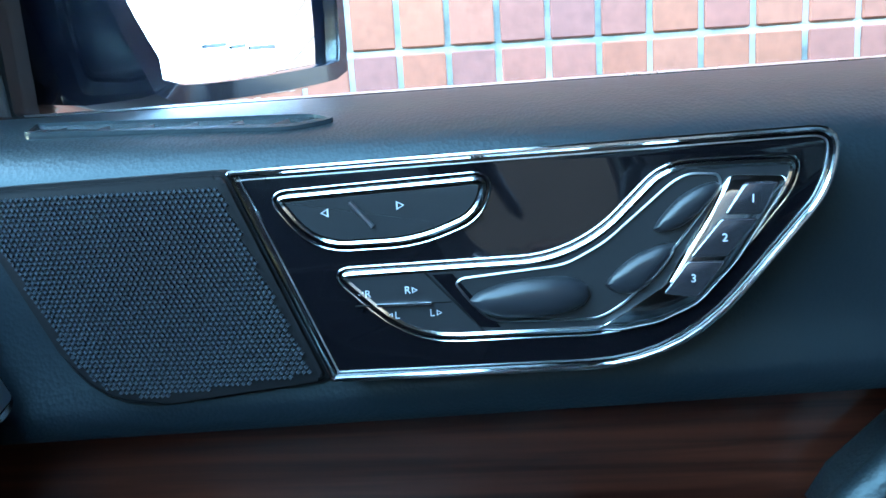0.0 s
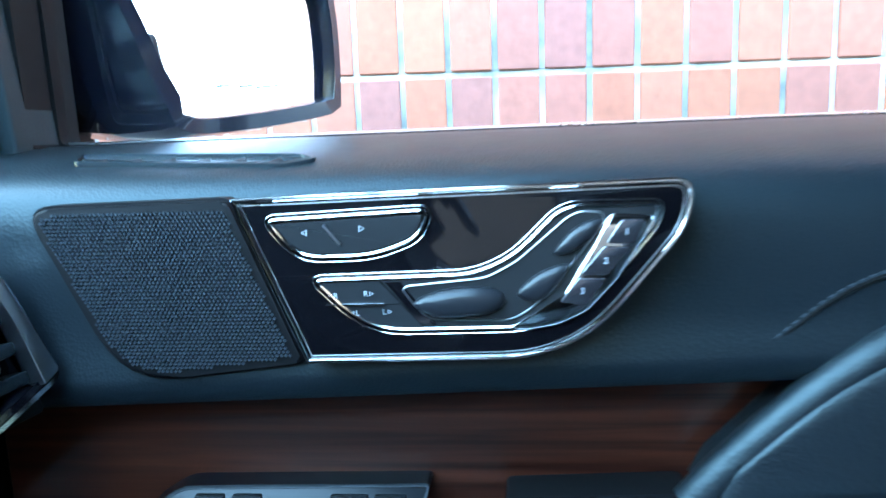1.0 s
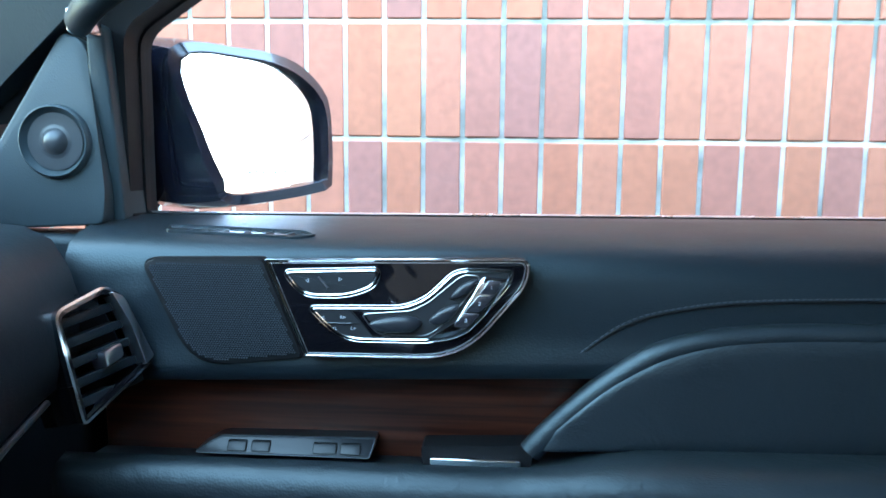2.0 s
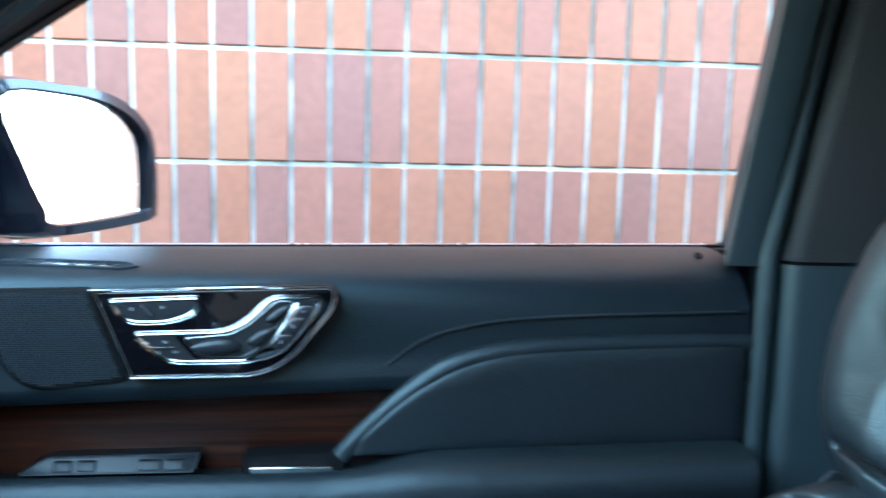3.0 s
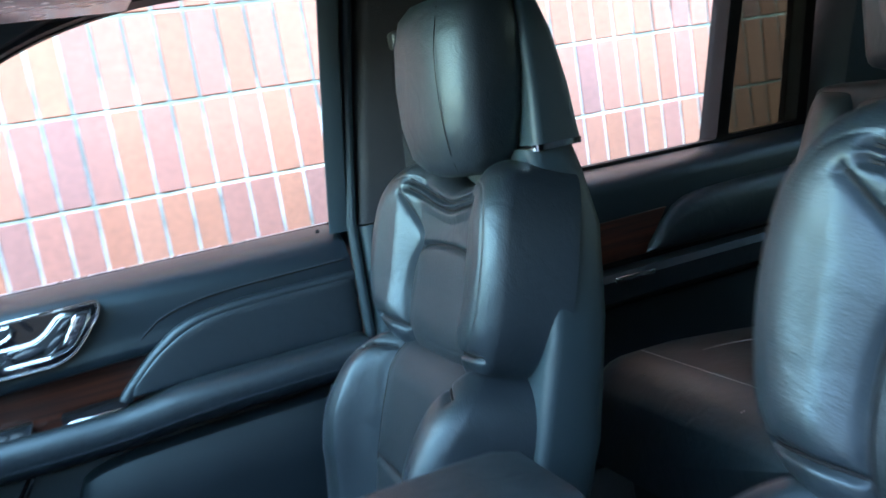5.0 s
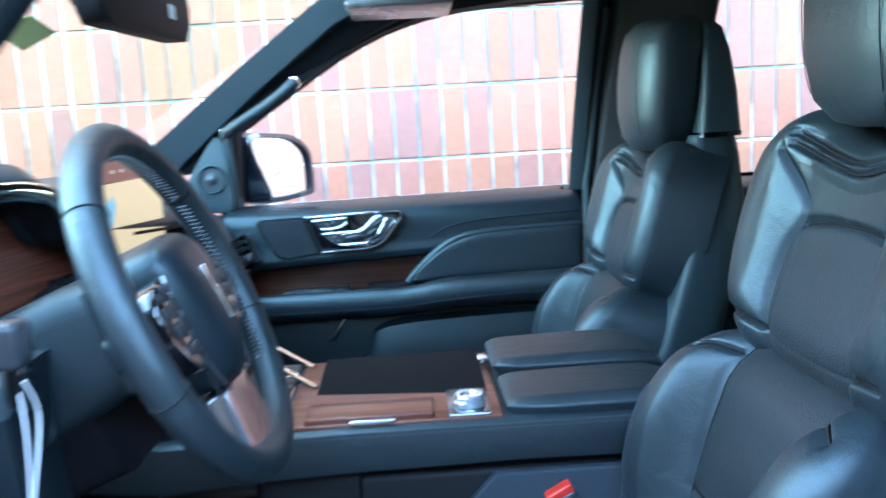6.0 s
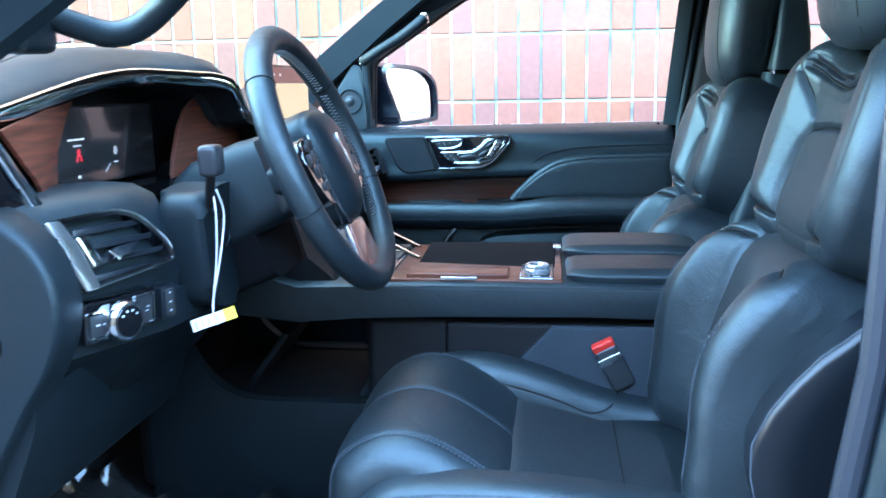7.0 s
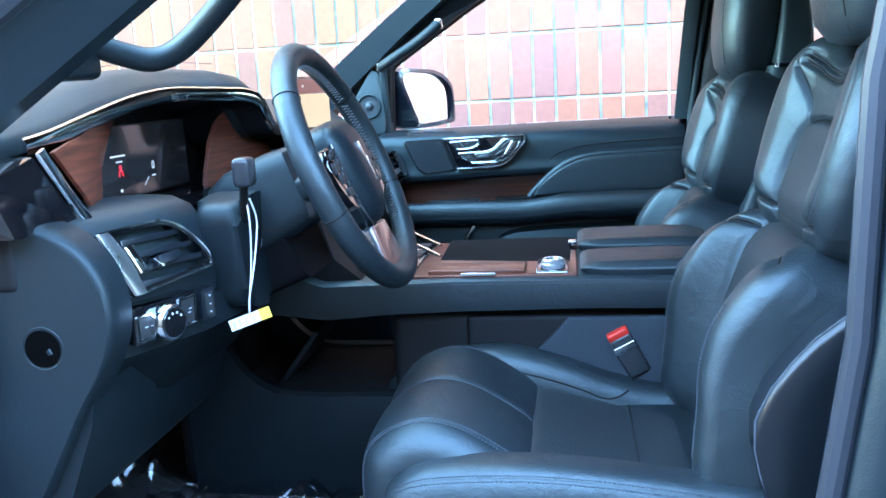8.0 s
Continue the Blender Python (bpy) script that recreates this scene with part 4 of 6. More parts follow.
    for z, hw, x0, x1 in ((1.372, 0.150, 0.715, 0.802), (1.45, 0.138, 0.725, 0.800), (1.53, 0.122, 0.733, 0.792), (1.575, 0.108, 0.738, 0.782), (1.588, 0.092, 0.742, 0.772)):
        rs.append([(x, yc + y, z) for x, y in rounded([(x0, -hw), (x1, -hw * 0.9), (x1, hw * 0.9), (x0, hw)], 0.015, 4)])
    P("headrest_shell", loft(rs), TRIM, "dark headrest back shell")
    P("chrome_band", loft([[(x, yc + y, z) for x, y in rounded([(0.712, -hw), (0.804, -hw * 0.9), (0.804, hw * 0.9), (0.712, hw)], 0.015, 4)] for z, hw in ((1.364, 0.150), (1.373, 0.1515))]), CHROME, "thin chrome band")
    # cushion
    cz = lambda x, s, h: (x, yc + s, interp(ZC, x) + h)
    P("cushion_insert", band([(0.184, -0.158), (0.345, -0.158), (0.55, -0.15)], [(0.184, 0.158), (0.345, 0.158), (0.55, 0.15)], cz, 0.014, 0.05, 40, 20, 8, 26), PERF, "perforated leather cushion")
    P("cushion_seam", tube([cz(0.345, s, 0.0142) for s in (-0.15, -0.05, 0.05, 0.15)], 0.0014, 6), BLACK)
    # front roll of the cushion: leather over the front edge, with a stitched seam down its middle
    prof = smooth_loop([(0.196, 0.776, 0), (0.165, 0.796, 0), (0.132, 0.818, 0), (0.10, 0.836, 0), (0.065, 0.848, 0), (0.03, 0.850, 0), (0.0, 0.842, 0), (-0.033, 0.823, 0), (-0.055, 0.795, 0), (-0.063, 0.745, 0), (-0.054, 0.685, 0), (-0.02, 0.655, 0)], 40, False)
    def roll_at(k, s_, lift=0.0):
        (xa, za, _), (xb, zb, _) = prof[max(0, k - 1)], prof[min(39, k + 1)]
        n_ = Vector((zb - za, 0, xa - xb)).normalized()
        n_ = n_ if n_.z - n_.x > 0 else -n_
        e_ = max(0.0, abs(s_) - 0.160) / 0.052
        fall = 0.052 * (1 - math.sqrt(max(0.0, 1 - min(1.0, e_) ** 2)))
        puff = 0.005 * (1 - min(1.0, abs(abs(s_) - 0.085) / 0.085) ** 2.5)
        seam_ = 0.0035 * math.exp(-(s_ / 0.0045) ** 2) + 0.006 * math.exp(-(k / 1.6) ** 2)
        stitch_ = 0.0018 * math.exp(-((abs(s_) - 0.172) / 0.0025) ** 2)
        return Vector((prof[k][0], yc + s_, prof[k][1])) + n_ * (puff - fall - seam_ - stitch_ - 0.004 + lift)
    across = sorted({round(0.212 * math.sin(q / 40 * math.pi / 2), 5) for q in range(-40, 41)} | {-0.005, -0.0025, 0.0025, 0.005, -0.172, 0.172, -0.1695, 0.1695, -0.1745, 0.1745})
    roll = P("front_roll", loft([[roll_at(k, q) for k in range(40)] for q in across], caps=False, closed=False), LEATHER, "smooth leather front roll")
    P("roll_piping", tube([roll_at(k, 0.0, 0.0022) for k in range(1, 40)], 0.0011, 6), STITCH, "", roll)
    for g in (1, -1):
        for o in (0.168, 0.176):
            P("roll_stitch", stitches([tuple(roll_at(k, g * o, 0.0006)) for k in range(4, 38, 3)]), STITCH, "", roll)
    P("cushion_core", box(0.0, 0.56, yc - 0.2, yc + 0.2, 0.55, 0.735, 0.03), PLASTIC)
    for g in (1, -1):
        # bolster: a fat padded roll beside the insert with a rounded front end
        crest = [(-0.02, 0.792), (0.04, 0.801), (0.10, 0.807), (0.18, 0.809), (0.26, 0.805), (0.34, 0.796), (0.42, 0.785), (0.54, 0.770)]
        if g != out:
            crest = [(-0.02, 0.806), (0.04, 0.826), (0.10, 0.834), (0.16, 0.828), (0.24, 0.806), (0.31, 0.780), (0.40, 0.757), (0.54, 0.745)]
        crest = [(p[0], p[1]) for p in smooth_loop([(x, z, 0) for x, z in crest], 40, False)]
        def pod(x, a, lift=0.0):
            """A place on the bolster: x along it, a the angle across it from the outside over the top."""
            f_ = math.sqrt(max(0.0, 1 - max(0.0, (0.055 - x) / 0.075) ** 2))
            w_, h_ = 0.014 + 0.042 * f_, 0.02 + 0.105 * f_
            ca, sa = math.cos(a), math.sin(a)
            dome = math.copysign(abs(ca) ** 0.62, ca), abs(sa) ** 0.72
            groove_ = 0.0022 * (math.exp(-((a - 1.02) / 0.035) ** 2) + math.exp(-((a - 2.42) / 0.05) ** 2))
            return Vector((x, yc + g * (0.214 + (w_ + lift) * dome[0]), interp(crest, x) - h_ + (h_ - groove_ + lift) * dome[1] - 0.06 * (1 - f_)))
        stops = [-0.0199 + 0.075 * (1 - math.cos(q / 12 * math.pi / 2)) for q in range(12)] + [0.0551 + 0.478 * q / 24 for q in range(25)]
        angs = sorted([math.pi * q / 30 for q in range(31)] + [0.985, 1.02, 1.055, 2.37, 2.42, 2.47])
        b = P("cushion_bolster", loft([[pod(x, a) for a in angs] for x in stops]), LEATHER, "stitched leather cushion bolster")
        for a_ in (0.96, 1.09):
            P("bolster_stitch", stitches([tuple(pod(x, a_, 0.0006)) for x in (0.0, 0.02, 0.05, 0.1, 0.16, 0.22, 0.28, 0.34, 0.40, 0.46)]), STITCH, "", b)
        if g != out:
            P("bolster_piping", tube(smooth_loop([tuple(pod(x, 2.42, 0.0002)) for x in (0.0, 0.03, 0.08, 0.14, 0.20, 0.26, 0.31)] + [tuple(pod(0.345, 2.1, 0.0004)), tuple(pod(0.36, 1.5, 0.0004)), tuple(pod(0.362, 0.9, 0.0004))], 40, False), 0.0016, 6), BLACK, "", b)
    P("seat_base", box(0.02, 0.60, yc - 0.255, yc + 0.255, 0.48, 0.66, 0.03), PLASTIC, "dark plastic seat base")
    return st


SEAT_D = CY - 0.445
build_seat(SEAT_D, -1)
build_seat(SEAT_D + 0.882, 1)

# ---- steering wheel ----
WC, WT = Vector((-0.092, -0.49, 1.278)), radians(22.6)
WU, WV, WN = Vector((0, 1, 0)), Vector((-math.sin(WT), 0, math.cos(WT))), Vector((math.cos(WT), 0, math.sin(WT)))


def W(u, v, n=0.0):
    return WC + WU * u + WV * v + WN * n


def build_wheel():
    t = thing("steering_wheel", "black leather steering wheel with chrome and wood trim", "steering wheel", at=tuple(WC))
    inv = Matrix.Translation(-WC)
    def P(name, bm, material, label="", parent=None):
        bmesh.ops.transform(bm, verts=bm.verts, matrix=inv)
        return part(name, bm, material, parent or t, label)
    arc = lambda a, b, n, r=0.19: [W(r * math.cos(radians(a + (b - a) * k / n)), r * math.sin(radians(a + (b - a) * k / n))) for k in range(n + 1)]
    P("rim", tube(arc(0, 360, 96)[:-1], 0.0192, 18, closed=True), LEATHER, "leather wrapped rim")
    for a in (38, 142, 197, 343):
        P("rim_seam", tube(smooth_loop([tuple(W(0.19 * math.cos(radians(a)), 0.19 * math.sin(radians(a))) + (Vector((0, math.cos(radians(a)), 0)) + WV * math.sin(radians(a))).normalized() * 0.0194 * math.cos(q) + WN * 0.0194 * math.sin(q)) for q in [k * math.pi / 5 for k in range(10)]], 24), 0.0011, 5, closed=True), BLACK)
    for a0, a1 in ((-40, 37), (40, 141), (145, 222)):
        lace = [tuple(W(0.1704 * math.cos(radians(a)), 0.1704 * math.sin(radians(a)), 0.0055 if a % 2 else -0.0055)) for a in range(a0, a1)]
        P("rim_stitch", tube(lace, 0.0009, 5), CORD_DARK, "pale cross stitching")
    # hub pad
    hub = [(-0.072, 0.03), (-0.066, 0.062), (-0.03, 0.076), (0.03, 0.076), (0.066, 0.062), (0.072, 0.03), (0.060, -0.03), (0.036, -0.085), (0.0, -0.098), (-0.036, -0.085), (-0.060, -0.03)]
    loop = [(a, b) for a, b, _ in smooth_loop([(u, v, 0) for u, v in hub], 48)]
    P("airbag_pad", pillow(loop, lambda u, v, h: tuple(W(u, v, 0.0 + h)), 0.03, 0.06, 3.0), VINYL, "soft black airbag cover")
    for u0, u1, v0, v1 in ((-0.0065, -0.0005, -0.004, 0.030), (0.0008, 0.0062, -0.036, 0.004)):
        P("emblem", wheel_prism(rounded([(u0, v0), (u1, v0), (u1, v1), (u0, v1)], 0.001, 2), 0.026, 0.0315, 0.0008), CHROME, "plain chrome upright bar")
    # side spokes with switch clusters
    for g in (1, -1):
        sp = [(0.060 * g, 0.028), (0.115 * g, 0.024), (0.176 * g, 0.012), (0.176 * g, -0.020), (0.112 * g, -0.034), (0.058 * g, -0.05)]
        P("spoke", wheel_prism(rounded(sp, 0.008, 3), -0.035, -0.004, 0.006), PLASTIC, "dark spoke with switches")
        P("spoke_trim", tube([W(0.078 * g, 0.034, 0.006), W(0.088 * g, -0.01, 0.008), W(0.078 * g, -0.055, 0.004), W(0.056 * g, -0.095, -0.002)], 0.0020, 8, flat=0.6), SATIN_DARK, "slim spoke trim")
        pod = P("switch_pod", wheel_prism(rounded([(0.074 * g, 0.042), (0.118 * g, 0.034), (0.134 * g, 0.010), (0.130 * g, -0.022), (0.104 * g, -0.056), (0.074 * g, -0.068)], 0.010, 4), -0.012, 0.009, 0.004), PIANO, "gloss black switch pod")
        P("pod_trim", tube(smooth_loop([tuple(W(u * g, v, 0.0085)) for u, v in ((0.072, 0.040), (0.076, 0.0), (0.074, -0.040), (0.064, -0.078), (0.052, -0.098))], 20, False), 0.0018, 8, flat=0.6), DARKCHROME, "slim metal pod trim", pod)
        for k, (u, v, hw, hh) in enumerate(((0.090, 0.028, 0.007, 0.005), (0.108, 0.022, 0.006, 0.005), (0.088, 0.010, 0.006, 0.007), (0.104, 0.006, 0.006, 0.007), (0.119, 0.004, 0.005, 0.009), (0.089, -0.012, 0.007, 0.008), (0.107, -0.014, 0.006, 0.008), (0.088, -0.036, 0.006, 0.007), (0.101, -0.036, 0.004, 0.006))):
            P("switch", wheel_prism(rounded([(u * g - hw, v - hh), (u * g + hw, v - hh), (u * g + hw, v + hh), (u * g - hw, v + hh)], 0.003, 2), 0.006, 0.0125, 0.0015), BUTTON, "", pod)
    # lower spoke in wood with a bright frame
    lo = [(-0.042, -0.098), (0.042, -0.098), (0.055, -0.172), (0.03, -0.180), (-0.03, -0.180), (-0.055, -0.172)]
    P("lower_spoke", wheel_prism(rounded(lo, 0.006, 3), -0.03, 0.0, 0.004), DARKCHROME, "dark chrome lower spoke frame")
    P("spoke_inlay", wheel_prism(inset(rounded(lo, 0.006, 3), 0.0022), -0.02, 0.0025, 0.001), WOOD_PALE, "glossy brown wood inlay")
    P("column_boot", loft([[tuple(W(math.cos(q) * a, math.sin(q) * b + dv, n)) for q in [k * math.pi / 12 for k in range(24)]] for a, b, dv, n in ((0.06, 0.06, 0, -0.02), (0.065, 0.065, 0, -0.05), (0.05, 0.05, 0, -0.09))]), BLACK)


def wheel_prism(pts, a, b, w=0.0):
    bm = prism(pts, "z", a, b, w, 2)
    for v in bm.verts:
        v.co = W(v.co.x, v.co.y, v.co.z)
    return bm


CORD_DARK = mat("grey_thread", (0.20, 0.21, 0.22), 0.7)
WOOD_PALE = mat("glossy_brown_inlay", (0.27, 0.105, 0.072), 0.16, coat=0.7, vary=0.3, vary_scale=30)
build_wheel()

# ---- dashboard ----
def build_dash():
    d = thing("dashboard", "black leather dashboard with wood panels, chrome strips and screens", "dashboard", at=(-0.5, CY, 0.9))
    inv = Matrix.Translation((0.5, -CY, -0.9))
    lift = [0.098]
    def P(name, bm, material, label="", parent=None, **k):
        raised(bm, lift[0])
        bmesh.ops.transform(bm, verts=bm.verts, matrix=inv)
        return part(name, bm, material, parent or d, label, **k)
    # brow: its rear edge by y
    EX = [(-1.0, -0.50), (-0.92, -0.43), (-0.82, -0.405), (-0.62, -0.39), (-0.47, -0.375), (-0.36, -0.315), (-0.315, -0.29), (-0.28, -0.285), (0.3, -0.28), (0.5, -0.31), (0.6, -0.34), (0.76, -0.37)]
    EZ = [(y, z + LEV(y) - 0.098) for y, z in ((-1.0, 1.19), (-0.92, 1.228), (-0.82, 1.245), (-0.70, 1.278), (-0.60, 1.304), (-0.50, 1.320), (-0.36, 1.322), (-0.325, 1.316), (-0.302, 1.278), (-0.28, 1.272), (0.3, 1.270), (0.62, 1.262), (0.76, 1.25))]
    EZ = [(y, z + 0.017 * min(1.0, max(0.0, (-0.27 - y) / 0.03))) for y, z in EZ]
    ys = [-0.96 + 0.01 * i for i in range(64)] + [-0.32, -0.312, -0.306, -0.30, -0.294, -0.288, -0.28, -0.27, -0.24, -0.2, -0.1, 0, 0.15, 0.3, 0.45, 0.6, 0.7, 0.75]
    soft = lambda table, y, r: sum(interp(table, y + r * k / 4) for k in range(-4, 5)) / 9
    ex_at = lambda y: soft(EX, y, 0.04 if y < -0.36 else 0.012)
    ez_at = lambda y: soft(EZ, y, 0.04 if y < -0.37 else 0.010)
    rings = []
    for y in ys:
        ex, ez = ex_at(y), ez_at(y)
        drop = min(1.0, max(0.0, (-0.285 - y) / 0.06)) * min(1.0, max(0.0, (y + 1.0) / 0.14))
        far = 1.283 + 0.050 * drop
        cr = min(0.020, max(0.0, ez - 1.25) * 0.4)
        rings.append([(ex - 0.03, y, ez - 0.024), (ex - 0.003, y, ez - 0.021), (ex, y, ez - 0.012), (ex - 0.003, y, ez - 0.002), (ex - 0.012, y, ez + 0.006), (ex - 0.03, y, ez + 0.012 + cr * 0.5), (ex - 0.06, y, max(ez + 0.014 + cr * 0.8, ez + (far - ez) * 0.4)), (ex - 0.12, y, max(ez + 0.016 + cr * 0.6, ez + (far - ez) * 0.8)), (ex - 0.20, y, far + 0.004), (-0.75, y, far - 0.004), (-0.95, y, 1.262), (-0.95, y, 1.2), (ex - 0.2, y, ez - 0.05)])
    P("dash_top", loft(rings), VINYL, "soft black stitched dash top", angle=60)
    P("brow_strip", tube([(ex_at(y) + 0.001, y, ez_at(y) - 0.014) for y in ys if -0.842 < y < -0.285], 0.0115, 10, flat=0.45), CHROME, "chrome brow strip")
    P("brow_lower", loft([[(ex_at(y) - 0.001, y, ez_at(y) - 0.0205), (ex_at(y) - 0.001, y, ez_at(y) - 0.026), (ex_at(y) - 0.05, y, ez_at(y) - 0.030), (ex_at(y) - 0.05, y, ez_at(y) - 0.0245)] for y in ys if y > -0.58]), BLACK)
    P("top_stitch", stitches([(ex_at(y) - 0.045, y, ez_at(y) + 0.024 + min(0.02, max(0, ez_at(y) - 1.25) * 0.4) - 0.004) for y in (-0.8, -0.7, -0.6, -0.5, -0.42, -0.36)]), STITCH)
    # cluster recess
    lift[0] = 0.088
    P("cluster_housing", box(-0.50, -0.445, -0.90, -0.13, 1.12, 1.31), BLACK)
    P("cluster_floor", prism([(-0.45, -0.79), (-0.366, -0.79), (-0.352, -0.6), (-0.35, -0.40), (-0.30, -0.28), (-0.30, -0.13), (-0.45, -0.13)], "z", 1.14, 1.160, 0.003), PIANO)
    scr = P("cluster_screen", box(-0.425, -0.412, -0.680, -0.385, 1.163, 1.276, 0.004), SCREEN, "dark instrument screen")
    # left and right wood panels, turned to the driver
    def quad(pts, th, material, name, label):
        a = [Vector(p) for p in pts]
        n = (a[1] - a[0]).cross(a[3] - a[0]).normalized()
        if n.x < 0:
            n = -n
        return P(name, loft([[p - n * th for p in a], [p for p in a]]), material, label, smooth=False)
    def facing(pts, th, material, name, label):
        a = [Vector(p) for p in pts]
        c = sum(a, Vector()) / len(a)
        bm = bmesh.new()
        F, B = [bm.verts.new(p) for p in a], [bm.verts.new(p - Vector((th, 0, 0))) for p in a]
        m, k = bm.verts.new(c), len(a)
        for i in range(k):
            bm.faces.new((F[i], F[(i + 1) % k], m))
            bm.faces.new((F[i], B[i], B[(i + 1) % k], F[(i + 1) % k]))
        return P(name, bm, material, label)
    facing([(-0.376, -0.832, 1.252), (-0.405, -0.70, 1.272), (-0.414, -0.615, 1.282), (-0.414, -0.637, 1.25), (-0.414, -0.66, 1.215), (-0.414, -0.668, 1.17), (-0.372, -0.765, 1.165), (-0.368, -0.785, 1.19)], 0.006, WOOD_RED, "wood_panel", "figured red-brown wood panel")
    facing([(-0.372, -0.412, 1.150), (-0.372, -0.402, 1.186), (-0.370, -0.378, 1.235), (-0.368, -0.352, 1.264), (-0.364, -0.325, 1.279), (-0.350, -0.27, 1.274), (-0.335, -0.20, 1.250), (-0.33, -0.17, 1.15)], 0.006, WOOD_RED, "wood_panel", "figured red-brown wood panel")
    P("panel_edge", tube(smooth_loop([(-0.371, -0.414, 1.152), (-0.371, -0.404, 1.186), (-0.369, -0.380, 1.235), (-0.367, -0.354, 1.265), (-0.363, -0.326, 1.281)], 20, False), 0.0014, 6), RIMRED, "thin reddish panel edge")
    P("left_strip", tube([(-0.372, -0.866, 1.256), (-0.362, -0.838, 1.205), (-0.352, -0.812, 1.160)], 0.0075, 10, flat=0.5), CHROME, "chrome strip")
    P("left_piano", loft([[(-0.50, -0.955, 1.16), (-0.50, -0.955, 1.225), (-0.39, -0.945, 1.225), (-0.375, -0.93, 1.16)], [(-0.50, -0.86, 1.16), (-0.50, -0.87, 1.25), (-0.378, -0.872, 1.25), (-0.358, -0.822, 1.16)]]), PIANO, "gloss black dash corner", smooth=False)
    # marks on the screen
    for y0, y1, z0, z1 in ((-0.642, -0.598, 1.2285, 1.2310), (-0.628, -0.608, 1.220, 1.2222)):
        for k in range(3):
            d_ = (y1 - y0) / 3
            P("readout_bar", box(-0.4118, -0.4114, y0 + d_ * k + 0.001, y0 + d_ * (k + 1) - 0.001, z0, z1), GLOW_W, "", scr, smooth=False)
    P("warning_light", lathe([(0.0001, 0), (0.0045, 0.0002), (0.003, 0.0005), (0.0001, 0.0006)], pose(-0.4117, -0.616, 1.212, 0, 90, 0), 16), GLOW_R, "glowing red belt warning", scr)
    P("warning_light", tube([(-0.4115, -0.622, 1.199), (-0.4115, -0.620, 1.207), (-0.4115, -0.612, 1.207), (-0.4115, -0.610, 1.199), (-0.4115, -0.614, 1.203)], 0.0013, 5), GLOW_R, "", scr)
    P("speed_digit", text_mesh("0", 0.018, Matrix.Translation((-0.4114, -0.515, 1.207)) @ pose(0, 0, 0, 90, 0, 90), 0.0002), GLOW_W, "", scr, smooth=False)
    P("readout_bar", box(-0.4118, -0.4114, -0.521, -0.509, 1.190, 1.192), GLOW_W, "", scr, smooth=False)
    P("gauge_tick", tube([(-0.4114, -0.548, 1.178), (-0.4114, -0.532, 1.190)], 0.0004, 5), GLOW_W, "", scr)
    P("readout_bar", box(-0.4118, -0.4114, -0.622, -0.616, 1.176, 1.180), GLOW_W, "", scr, smooth=False)
    # middle roll of the dash
    lift[0] = 0.098
    R = []
    MX = [(-0.90, -0.352), (-0.85, -0.330), (-0.80, -0.306), (-0.75, -0.284), (-0.70, -0.264), (-0.60, -0.250), (-0.50, -0.25), (-0.2, -0.235), (0.3, -0.230), (0.45, -0.245), (0.60, -0.283), (0.66, -0.297), (0.70, -0.303), (0.79, -0.315)]
    for i in range(41):
        y = -0.865 + 1.65 * i / 40
        x = interp(MX, y)
        dip = min(1.0, max(0.0, (y + 0.66) / 0.08)) * min(1.0, max(0.0, (-0.28 - y) / 0.08))
        x -= 0.03 * dip
        if dip > 0:
            zz = lambda z: 1.018 + (z - 1.018) * (1 - 0.5 * dip)
            R.append([(-0.50, y, 1.16 - 0.03 * dip), (x - 0.10, y, zz(1.168)), (x - 0.055, y, zz(1.165)), (x - 0.028, y, zz(1.152)), (x - 0.012, y, zz(1.125)), (x, y, zz(1.085)), (x + 0.004, y, zz(1.05)), (x - 0.002, y, 1.025), (x - 0.02, y, 1.018), (-0.50, y, 1.0)])
            continue
        R.append([(-0.50, y, 1.16), (x - 0.10, y, 1.168), (x - 0.055, y, 1.165), (x - 0.028, y, 1.152), (x - 0.012, y, 1.125), (x, y, 1.085), (x + 0.004, y, 1.05), (x - 0.002, y, 1.025), (x - 0.02, y, 1.018), (-0.50, y, 1.0)])
    P("dash_roll", loft(R), VINYL, "black leather dash roll")
    P("lower_dash", loft([[(interp(MX, y) - 0.02, y, 1.03), (interp(MX, y) + 0.006, y, 1.024), (interp(MX, y) + 0.004, y, 0.975), (interp(MX, y) - 0.03, y, 0.955), (interp(MX, y) - 0.10, y, 0.87), (-0.6, y, 0.80), (-0.6, y, 1.02)] for y in (-0.85, -0.8, -0.7, -0.6, -0.5, -0.42)]), PLASTIC, "dark lower dash panel")
    P("dash_end", loft([[(-0.45 + (x + 0.45) * k, y, 1.0 + (z - 1.0) * k) for x, z in rounded([(-0.60, 1.215), (-0.41, 1.172), (-0.355, 1.158), (-0.31, 1.126), (-0.287, 1.075), (-0.289, 1.02), (-0.309, 0.975), (-0.338, 0.934), (-0.42, 0.79), (-0.62, 0.79)], 0.03, 4)] for y, k in ((-0.9005, 0.93), (-0.900, 0.96), (-0.897, 0.98), (-0.890, 0.994), (-0.878, 1.0), (-0.850, 1.0))]), PLASTIC, "dark dash end cap with a round hole")
    P("dash_corner", box(-0.90, -0.45, -0.925, -0.86, 0.95, 1.205, 0.01), BLACK)
    P("dash_corner", box(-0.62, -0.40, -0.905, -0.86, 1.08, 1.195, 0.01), BLACK)
